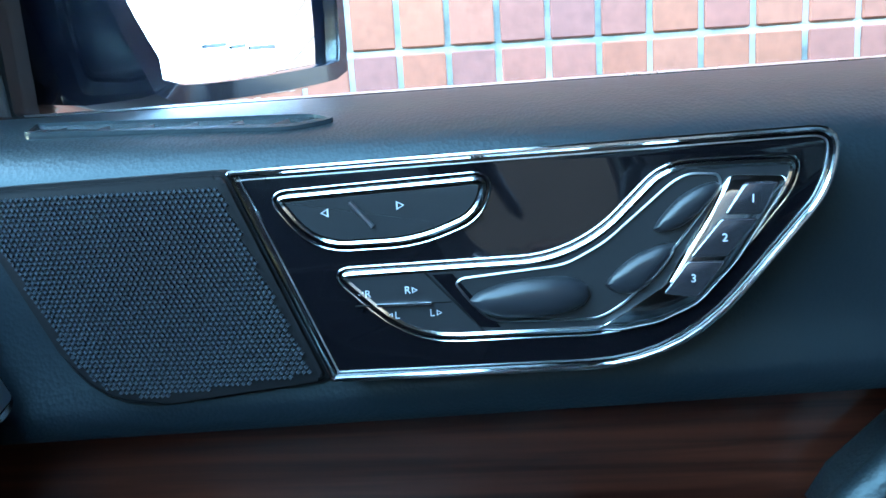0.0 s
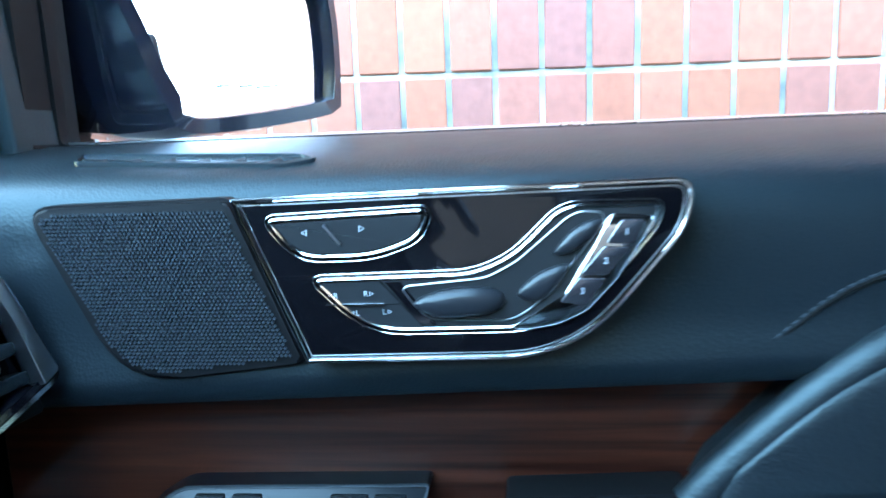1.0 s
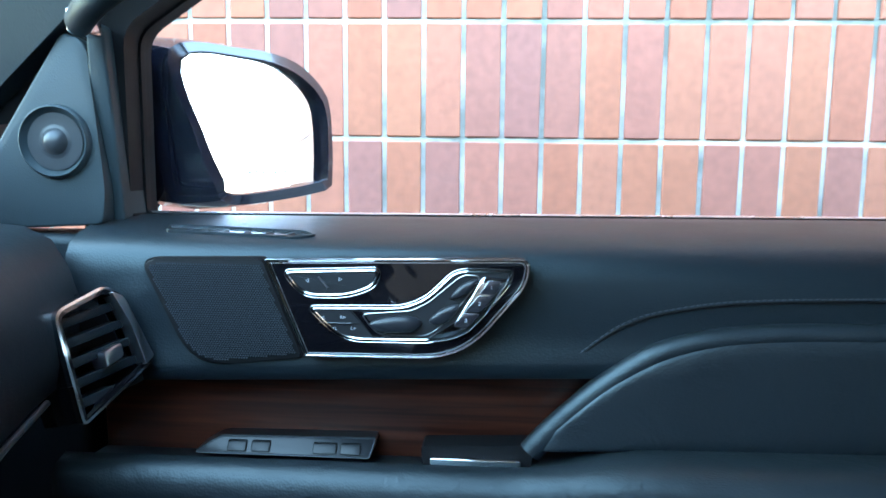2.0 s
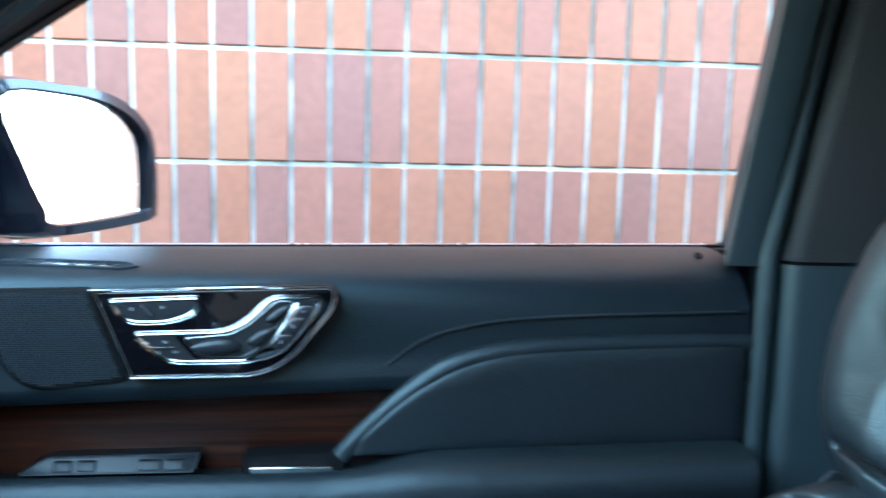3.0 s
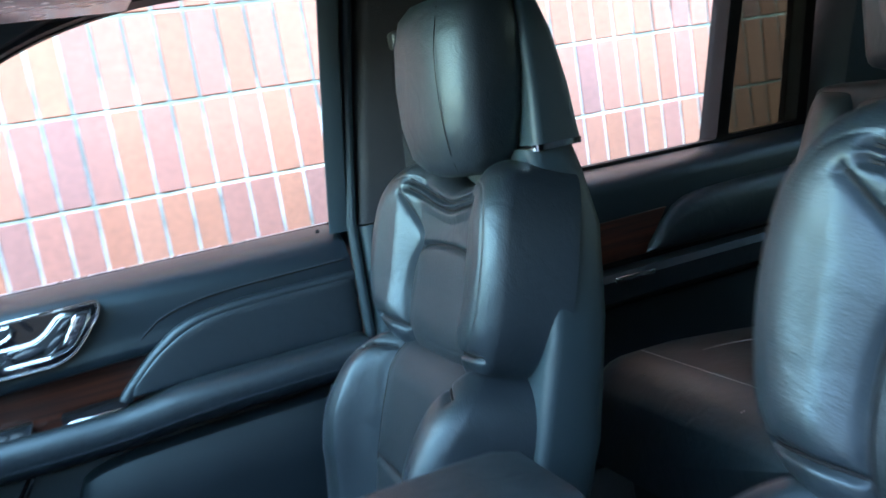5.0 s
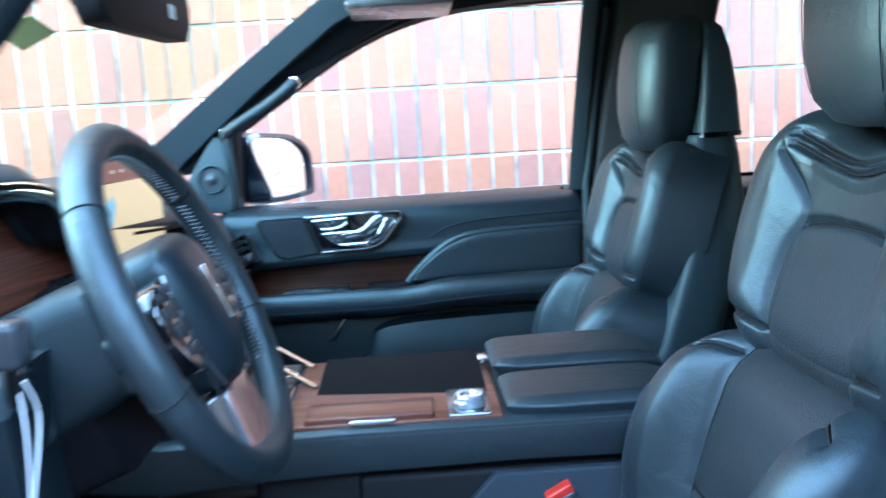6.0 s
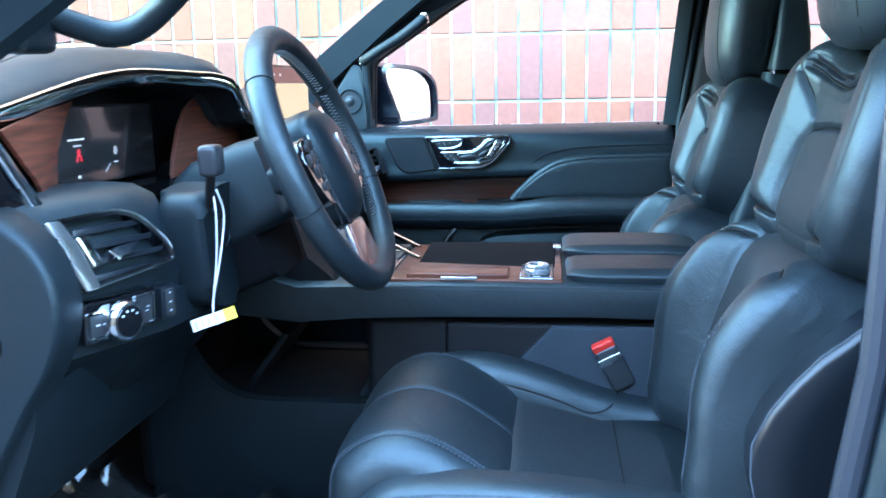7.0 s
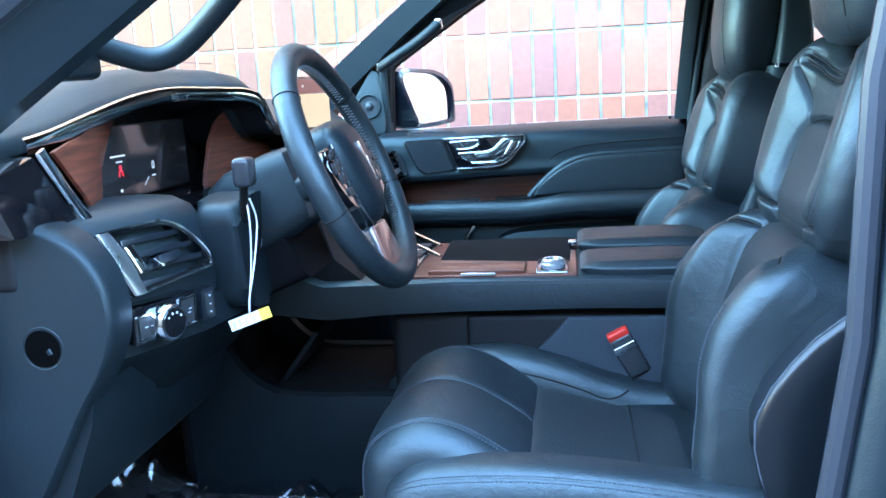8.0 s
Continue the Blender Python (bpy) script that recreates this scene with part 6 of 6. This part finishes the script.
def build_body():
    b = thing("car_body", "dark car body shell with pillars, roof lining and windshield", "car body", kind="structure", at=(0.6, CY, 0.3))
    inv = Matrix.Translation((-0.6, -CY, -0.3))
    def P(name, bm, material, label="", parent=None, **k):
        raised(bm, body_lift[0])
        bmesh.ops.transform(bm, verts=bm.verts, matrix=inv)
        return part(name, bm, material, parent or b, label, **k)
    Lo, Ro = CY - 1.0, CY + 1.0
    body_lift[0] = 0.05
    P("floor_pan", box(-0.9, 3.0, Lo + 0.08, Ro - 0.04, 0.34, 0.53, 0.01), CARPET, "black carpeted floor")
    P("firewall", box(-1.05, -0.72, Lo + 0.06, Ro - 0.03, 0.34, 1.2, 0.02), CARPET)
    P("bonnet", box(-2.3, -1.0, Lo + 0.04, Ro, 0.45, 1.2, 0.06), BODYPAINT, "dark painted bonnet")
    P("roof_lining", box(0.05, 3.0, Lo + 0.2, Ro - 0.2, 1.80, 1.84, 0.02), HEADLINER, "dark roof lining")
    P("roof_skin", box(0.0, 3.1, Lo + 0.14, Ro - 0.14, 1.842, 1.90, 0.03), BODYPAINT)
    P("roof_header", box(-0.02, 0.12, Lo + 0.2, Ro - 0.2, 1.735, 1.81, 0.02), HEADLINER)
    for y in (Lo + 0.165, Ro - 0.165):
        P("roof_rail", box(0.05, 3.0, y - 0.06, y + 0.06, 1.755, 1.845, 0.025), HEADLINER)
    # windshield pillars
    def beam(pts, w, h, name, material, label=""):
        R = []
        for (p, q) in pts:
            p, q = Vector(p), Vector(q)
            R.append([tuple(v) for v in (p, q, q + Vector((0.01, 0.055, 0.0)) * w, p + Vector((0.0, 0.055, 0)) * w)])
        return P(name, bevel(loft(R), 0.008, 2), material, label)
    body_lift[0] = None
    beam([((-0.60, 0.90, 1.34), (-0.52, 0.90, 1.31)), ((-0.515, 0.87, 1.437), (-0.445, 0.87, 1.385)), ((-0.29, 0.82, 1.60), (-0.235, 0.82, 1.55)), ((-0.06, 0.765, 1.755), (-0.02, 0.765, 1.70)), ((0.05, 0.745, 1.80), (0.09, 0.745, 1.75))], 1, 0, "pillar_trim", VINYL, "dark windshield pillar trim")
    beam([((-0.50, 0.90, 1.35), (-0.42, 0.90, 1.36)), ((-0.44, 0.89, 1.395), (-0.31, 0.895, 1.462)), ((-0.24, 0.845, 1.556), (-0.13, 0.865, 1.572)), ((-0.03, 0.80, 1.70), (0.0, 0.83, 1.652)), ((0.08, 0.775, 1.765), (0.14, 0.80, 1.712)), ((0.62, 0.755, 1.79), (0.62, 0.79, 1.76))], 1, 0, "pillar_seal", BLACK)
    # driver side pillar
    body_lift[0] = 0.0
    beam([((-0.66, -1.0, 1.30), (-0.62, -0.98, 1.21)), ((-0.44, -0.965, 1.445), (-0.395, -0.90, 1.368)), ((-0.245, -0.945, 1.58), (-0.195, -0.88, 1.505)), ((-0.05, -0.92, 1.71), (0.0, -0.86, 1.64)), ((0.09, -0.90, 1.80), (0.14, -0.84, 1.73))], -0.5, 0, "pillar_trim", VINYL, "dark windshield pillar trim")
    P("door_seal", tube([(-0.64, -1.01, 1.25), (-0.435, -0.985, 1.425), (-0.235, -0.96, 1.558), (-0.04, -0.935, 1.69)], 0.016, 10), PAINT_EDGE, "blue-grey door opening edge")
    P("pillar_skin", tube([(-0.70, -1.05, 1.32), (-0.47, -1.02, 1.49), (-0.27, -0.99, 1.625), (-0.07, -0.965, 1.755)], 0.05, 10), BODYPAINT, "dark painted pillar skin")
    body_lift[0] = None
    # centre pillars
    R = [[(x, y, z) for x, y in rounded([(x0, 0.80), (x0 + 0.012, 0.765), (x1 - 0.02, 0.745), (x1, 0.78), (x1, 0.93), (x0, 0.93)], 0.012, 3)] for z, x0, x1 in ((1.262, 0.612, 0.86), (1.45, 0.638, 0.90), (1.62, 0.665, 0.93), (1.80, 0.69, 0.96))]
    P("pillar_upper", loft([[(x, y + lean(z) * 0.5, z) for x, y, z in r] for r in R]), HEADLINER, "dark fabric centre pillar trim")
    P("pillar_lower", loft([[(x, y, z) for x, y in rounded([(0.612, 0.80), (0.622, 0.762), (x1 - 0.02, 0.745), (x1, 0.78), (x1, 0.93), (0.612, 0.93)], 0.012, 3)] for z, x1 in ((0.45, 0.80), (0.9, 0.80), (1.258, 0.80))]), TRIM, "dark plastic centre pillar trim")
    P("door_seal", tube([(0.602, 0.79, 0.5), (0.602, 0.785, 1.0), (0.604, 0.785, 1.27), (0.632, 0.765, 1.5), (0.66, 0.745, 1.7)], 0.011, 10), TRIM, "grey rubber door seal")
    body_lift[0] = 0.0
    Rl = [[(x, y, z) for x, y in rounded([(x0, -0.92), (x0 + 0.004, -0.965), (x0 + 0.03, -0.985), (x1, -0.99), (x1 + 0.03, -0.93), (x1, -0.86), (x0 + 0.02, -0.87)], 0.012, 3)] for z, x0, x1 in ((0.40, 0.510, 0.74), (0.8, 0.505, 0.74), (0.96, 0.515, 0.75), (1.13, 0.538, 0.77), (1.38, 0.552, 0.80), (1.8, 0.66, 0.88))]
    P("pillar_lower", loft(Rl), VINYL, "dark plastic centre pillar trim")
    P("door_seal", tube([(0.503, -0.952, 0.40), (0.499, -0.952, 0.8), (0.508, -0.953, 0.96), (0.530, -0.953, 1.13), (0.537, -0.95, 1.38), (0.60, -0.93, 1.75)], 0.013, 10), PAINT_EDGE, "rubber door seal")
    P("pillar_skin", loft([[(x0 + 0.035, -1.02, z), (x0 + 0.20, -1.05, z), (x0 + 0.20, -0.99, z), (x0 + 0.035, -0.985, z)] for z, x0 in ((0.40, 0.53), (0.9, 0.53), (1.3, 0.56), (1.8, 0.68))]), BODYPAINT, "dark painted pillar skin")
    body_lift[0] = None
    P("door_sill", box(-0.55, 0.62, Lo - 0.0, Lo + 0.14, 0.36, 0.50, 0.02), PLASTIC, "dark door sill")
    P("kick_side", box(-0.95, -0.345, 0.84, 0.94, 0.36, 1.24, 0.01), PLASTIC, "dark footwell side trim")
    P("kick_side", box(-0.75, -0.5, Lo + 0.06, Lo + 0.10, 0.42, 0.95, 0.01), PLASTIC)
    # windshield
    ws = P("windshield", loft([[(-0.95, Lo + 0.06, 1.265), (-0.95, Ro + 0.02, 1.265), (0.03, Ro - 0.15, 1.80), (0.03, Lo + 0.19, 1.80)], [(-0.955, Lo + 0.06, 1.27), (-0.955, Ro + 0.02, 1.27), (0.025, Ro - 0.15, 1.805), (0.025, Lo + 0.19, 1.805)]]), SHIELD, "clear windshield", smooth=False)
    ws.visible_shadow = False
    body_lift[0] = 0.0
    P("inspection_sticker", loft([[(-0.312 + d, -0.376, 1.584), (-0.300 + d, -0.313, 1.612), (-0.304 + d, -0.23, 1.60), (-0.316 + d, -0.309, 1.57)] for d in (0.0, 0.001)]), STICKER, "faded yellow-green diamond sticker", ws, smooth=False)
    body_lift[0] = None
    # rear quarter behind the rear door
    P("rear_pillar", loft([[(x0, 0.80 + o, z), (x0 + 0.35, 0.75 + o, z), (x0 + 0.35, 0.95 + o, z), (x0, 0.95 + o, z)] for z, x0, o in ((0.45, 1.95, 0), (1.25, 1.96, 0), (1.5, 2.0, -0.03), (1.8, 2.05, -0.08))]), VINYL, "dark rear pillar trim")
    P("rear_side", box(2.2, 3.05, 0.82, 0.97, 0.4, 1.8, 0.02), PLASTIC)
    P("left_side", box(0.80, 3.05, Lo, Lo + 0.08, 0.4, 1.22, 0.02), PLASTIC)
    for x0, x1 in ((0.90, 1.72), (1.80, 2.95)):
        P("rear_side_glass", box(x0, x1, Lo + 0.05, Lo + 0.055, 1.22, 1.78), TINTED, "smoked rear side glass", smooth=False)
    P("rear_side_post", box(1.72, 1.80, Lo + 0.02, Lo + 0.08, 1.2, 1.8, 0.01), BLACK)
    P("tail_glass", box(3.03, 3.035, Lo + 0.1, Ro - 0.1, 1.2, 1.78), TINTED, "smoked tail glass", smooth=False)
    P("tail_panel", box(3.0, 3.08, Lo, Ro, 0.4, 1.2, 0.02), PLASTIC)
    # passenger grab handle on the pillar, and the driver's
    def grab(pts, label):
        P("grab_handle", tube(smooth_loop(pts, 30, False), 0.0155, 14, flat=0.85), PLASTIC, label)
        for k in (0, -1):
            p = Vector(pts[k])
            P("handle_mount", box(p.x - 0.010, p.x + 0.010, p.y - 0.008, p.y + 0.03, p.z - 0.012, p.z + 0.013, 0.004), CHROME, "chrome handle mount")
    grab([(-0.318, 0.815, 1.452), (-0.28, 0.78, 1.468), (-0.20, 0.755, 1.508), (-0.14, 0.735, 1.545), (-0.12, 0.738, 1.563)], "padded black grab handle")
    body_lift[0] = 0.0
    grab([(-0.325, -0.80, 1.468), (-0.295, -0.783, 1.455), (-0.262, -0.772, 1.447), (-0.22, -0.775, 1.460), (-0.15, -0.80, 1.508), (-0.08, -0.83, 1.565)], "padded black grab handle")
    P("handle_foot", box(-0.375, -0.318, -0.86, -0.79, 1.425, 1.475, 0.012), VINYL)
    P("sun_visor", box(0.035, 0.265, 0.44, 0.68, 1.704, 1.722, 0.009), VISOR, "pale film-wrapped sun visor")
    # rear-view mirror
    P("rear_mirror", prism(rounded([(-0.40, 1.588), (-0.02, 1.600), (0.0, 1.672), (-0.42, 1.660)], 0.022, 4), "x", -0.215, -0.18, 0.008), BLACK, "black inside mirror")
    P("mirror_stem", box(-0.26, -0.20, -0.24, -0.19, 1.63, 1.70, 0.01), BLACK)
    P("mirror_label", box(-0.1795, -0.1785, -0.13, -0.10, 1.625, 1.645, 0.0), PAPER, "small pale paper label")


build_body()

# ---- rear passenger door and rear seats ----
def build_rear():
    d = thing("rear_car_door", "black rear passenger car door with leather pad", "car door", at=(1.35, 0.85, 0.45))
    inv = Matrix.Translation((-1.35, -0.85, -0.45))
    def P(name, bm, material, label="", **k):
        raised(bm)
        bmesh.ops.transform(bm, verts=bm.verts, matrix=inv)
        return part(name, bm, material, d, label, **k)
    xs = [0.81 + 1.13 * i / 20 for i in range(21)]
    P("upper_pad", loft([[(x, y, z) for y, z in upper_section(0.2)] for x in xs]), VINYL, "soft black vinyl upper pad")
    P("lower_panel", loft([[(x, y, z) for y, z in ((0.90, 1.11), (0.815, 1.11), (0.82, 1.03), (0.80, 0.97), (0.80, 0.52), (0.90, 0.5))] for x in (0.81, 1.3, 1.94)]), PLASTIC)
    P("wood_inlay", prism([(0.95, 1.05), (1.30, 1.05), (1.375, 1.148), (0.95, 1.14)], "y", 0.795, 0.82, 0.002), WOOD, "polished red-brown wood inlay")
    P("armrest_pad", band([(1.30, 1.05), (1.5, 1.045), (1.9, 1.04)], [(1.31, 1.07), (1.39, 1.145), (1.50, 1.17), (1.9, 1.175)], lambda u, v, h: (u, 0.80 - h, v), 0.035, 0.03, 22, 10, 3, 14), LEATHER, "padded black leather insert")
    P("armrest", loft([[(x, y, z) for y, z in ((0.86, 1.03), (0.74, 1.035), (0.725, 1.02), (0.73, 0.975), (0.76, 0.955), (0.86, 0.95))] for x in (0.85, 1.1, 1.4, 1.92)]), LEATHER, "black leather armrest")
    P("pull_strip", box(1.16, 1.27, 0.722, 0.73, 1.015, 1.028, 0.002), CHROME, "chrome pull strip")
    rw = rounded([(0.875, 1.27), (1.645, 1.27), (1.70, 1.76), (0.92, 1.76)], [0.02, 0.01, 0.03, 0.03], 3)
    P("window_frame", leaned(frame_ring(inset(rw, -0.03), rw, "y", 0.91, 0.975, 0.005)), BLACK)
    g = P("window_glass", leaned(prism(inset(rw, -0.008), "y", 0.952, 0.955)), GLASS, smooth=False)
    g.visible_shadow = False
    qw = rounded([(1.685, 1.275), (1.925, 1.275), (1.95, 1.76), (1.74, 1.76)], 0.01, 3)
    P("quarter_frame", leaned(frame_ring(inset(qw, -0.035), qw, "y", 0.91, 0.975, 0.005)), BLACK)
    g = P("quarter_glass", leaned(prism(inset(qw, -0.008), "y", 0.952, 0.955)), TINTED, "smoked quarter glass", smooth=False)
    g.visible_shadow = False
    for yc in (0.36, -0.48):
        s = thing("rear_seat", "black leather second-row car seat", "car seat", "rear seats", at=(1.3, yc, 0.43))
        iv = Matrix.Translation((-1.3, -yc, -0.43))
        def Q(name, bm, material, label=""):
            bmesh.ops.transform(bm, verts=bm.verts, matrix=iv)
            return part(name, bm, material, s, label, angle=50)
        zc = [(1.0, 0.865), (1.06, 0.895), (1.2, 0.89), (1.5, 0.855)]
        f = lambda x, y, h: (x, yc + y, interp(zc, x) + h)
        Q("cushion", band([(0.99, -0.27), (1.25, -0.28), (1.56, -0.27)], [(0.99, 0.27), (1.25, 0.28), (1.56, 0.27)], f, 0.03, 0.17, 20, 14, 5, 8), LEATHER, "black leather cushion")
        for y in (-0.13, 0.13):
            Q("cushion_stitch", stitches([f(x, y, 0.0290) for x in (1.03, 1.2, 1.4, 1.5)], 0.0012), STITCH_PALE)
        Q("cushion_stitch", stitches([f(1.10, y, 0.0295) for y in (-0.22, -0.1, 0, 0.1, 0.22)], 0.0012), STITCH_PALE)
        Q("seat_base", box(1.05, 1.55, yc - 0.25, yc + 0.25, 0.43, 0.74, 0.02), PLASTIC)
        bx = [(0.80, 1.52), (1.0, 1.57), (1.2, 1.63), (1.40, 1.68)]
        fb = lambda y, z, h: (interp(bx, z) - h * 0.95, yc + y, z + h * 0.3)
        for g_ in (1, -1):
            Q("side_panel", band([(0.15 * g_, 0.82), (0.15 * g_, 1.05), (0.13 * g_, 1.36)], [(0.27 * g_, 0.82), (0.275 * g_, 1.1), (0.23 * g_, 1.37)], fb, 0.06, 0.08, 20, 10, 2.4, 10), LEATHER)
        Q("back_insert", band([(-0.145, 0.82), (0, 0.82), (0.145, 0.82)], [(-0.13, 1.36), (0, 1.37), (0.13, 1.36)], fb, 0.03, 0.08, 18, 14, 5, 9), PERF)
        for z in (1.08, 1.10):
            Q("back_seam", tube([fb(y, z, 0.031) for y in (-0.13, 0, 0.13)], 0.002, 6), BLACK)
        Q("headrest", box(1.67, 1.77, yc - 0.13, yc + 0.13, 1.40, 1.58, 0.035), LEATHER, "black leather headrest")
        Q("back_shell", box(1.65, 1.75, yc - 0.25, yc + 0.25, 0.75, 1.38, 0.03), PLASTIC)


build_rear()

# ---- loose things ----
def build_tag():
    t = thing("key_tag", "white and yellow paper tag hanging on a white cord", "key tag", at=(-0.19, -0.66, 1.16))
    inv = Matrix.Translation((0.19, 0.66, -1.16))
    def P(name, bm, material, label=""):
        raised(bm, 0.092)
        bmesh.ops.transform(bm, verts=bm.verts, matrix=inv)
        return part(name, bm, material, t, label)
    P("key_fob", box(-0.185, -0.160, -0.748, -0.716, 1.186, 1.225, 0.007), SOFTBTN, "dark rounded key fob")
    P("fob_face", box(-0.1605, -0.1592, -0.740, -0.726, 1.196, 1.216, 0.002, 2), SATIN_DARK)
    P("fob_neck", tube([(-0.175, -0.73, 1.19), (-0.185, -0.712, 1.165), (-0.195, -0.69, 1.145)], 0.006, 8), BLACK)
    for dy in (-0.006, 0.006):
        P("cord", tube(smooth_loop([(-0.183, -0.702 + dy, 1.165), (-0.182, -0.692 + dy * 2.2, 1.13), (-0.192, -0.684 + dy, 1.07), (-0.203, -0.681, 1.02), (-0.205, -0.680, 0.999)], 24, False), 0.0013, 6), CORD, "white cord")
    m = Matrix.Translation((-0.205, -0.680, 0.990)) @ pose(0, 0, 0, 16, -14, -72)
    P("paper", box(-0.0006, 0.0006, -0.030, 0.0135, -0.008, 0.008, m=m), PAPER, "white paper tag")
    P("label_end", box(-0.0009, 0.0009, 0.0137, 0.030, -0.008, 0.008, m=m), YELLOW, "yellow end")
    for y0, y1 in ((-0.026, -0.022), (-0.017, -0.014), (-0.008, -0.005), (0.003, 0.006)):
        P("print_bar", box(0.0007, 0.0010, y0, y1, -0.006, 0.004, m=m), STITCH_PALE)


build_tag()


def build_buckle():
    t = thing("seat_belt_buckle", "grey seat belt buckle with red release button", "belt buckle", at=(0.36, -0.28, 0.75))
    inv = Matrix.Translation((-0.36, 0.28, -0.75))
    m = Matrix.Translation((0.352, -0.275, 0.825)) @ pose(0, 0, 0, 0, -28, 0) @ pose(0, 0, 0, 8, 0, 0)
    def P(name, bm, material, label=""):
        raised(bm, 0.0707)
        bmesh.ops.transform(bm, verts=bm.verts, matrix=inv)
        return part(name, bm, material, t, label)
    P("buckle_body", box(-0.021, 0.021, -0.012, 0.012, -0.045, 0.040, 0.006, m=m), SATIN_DARK, "dark grey buckle body")
    P("release_button", box(-0.020, 0.020, -0.010, 0.010, 0.036, 0.050, 0.003, m=m), RED, "red release button")
    P("buckle_band", box(-0.0215, 0.0215, -0.0128, 0.0128, 0.010, 0.024, 0.002, m=m), SATIN, "")
    P("buckle_stalk", box(-0.014, 0.014, -0.006, 0.006, -0.12, -0.04, 0.003, m=m), BLACK)


build_buckle()


def build_film():
    rng = random.Random(3)
    bm = bmesh.new()
    nx, ny = 44, 48
    def fold(i, j):
        q = Vector((i * 0.21, j * 0.21, 3))
        return 0.09 * abs(noise.noise(q)) + 0.035 * abs(noise.noise(q * 2.3)) + 0.003 * rng.random()
    V = [[bm.verts.new((-0.68 + 0.55 * i / nx + rng.uniform(-0.004, 0.004), -0.955 + 0.66 * j / ny + rng.uniform(-0.004, 0.004), 0.606 + 0.55 * max(0.0, 0.16 - 0.55 * i / nx) + fold(i, j))) for j in range(ny + 1)] for i in range(nx + 1)]
    for i in range(nx):
        for j in range(ny):
            q = (V[i][j], V[i + 1][j], V[i + 1][j + 1], V[i][j + 1])
            bm.faces.new(q[:3])
            bm.faces.new((q[0], q[2], q[3]))
    ob = part("plastic_film", bm, FILM, None, "", angle=28)
    ob.visible_shadow = False
    tagged(ob, "crumpled clear plastic film over black floor mat", "plastic film")
    mt = part("floor_mat", prism([(-0.70, 0.57), (-0.15, 0.57), (-0.15, 0.60), (-0.52, 0.60), (-0.70, 0.70)], "y", -0.92, -0.285, 0.004), CARPET)
    tagged(mt, "black carpet floor mat in the driver footwell", "floor mat")


build_film()


def build_belt():
    t = thing("seat_belt", "dark grey seat belt webbing on the centre pillar", "seat belt", at=(0.74, 0.72, 0.9))
    inv = Matrix.Translation((-0.74, -0.72, -0.9))
    def P(name, bm, material, label=""):
        bmesh.ops.transform(bm, verts=bm.verts, matrix=inv)
        return part(name, bm, material, t, label)
    path = [(0.745, 0.715, 1.60), (0.735, 0.72, 1.40), (0.72, 0.725, 1.1), (0.70, 0.73, 0.8), (0.69, 0.735, 0.55)]
    P("webbing", loft([[(x - 0.022, y, z), (x + 0.022, y - 0.012, z), (x + 0.022, y - 0.0135, z), (x - 0.022, y - 0.0015, z)] for x, y, z in path]), BELT)
    P("belt_guide", box(0.72, 0.775, 0.70, 0.735, 1.59, 1.625, 0.008), SATIN_DARK)


build_belt()
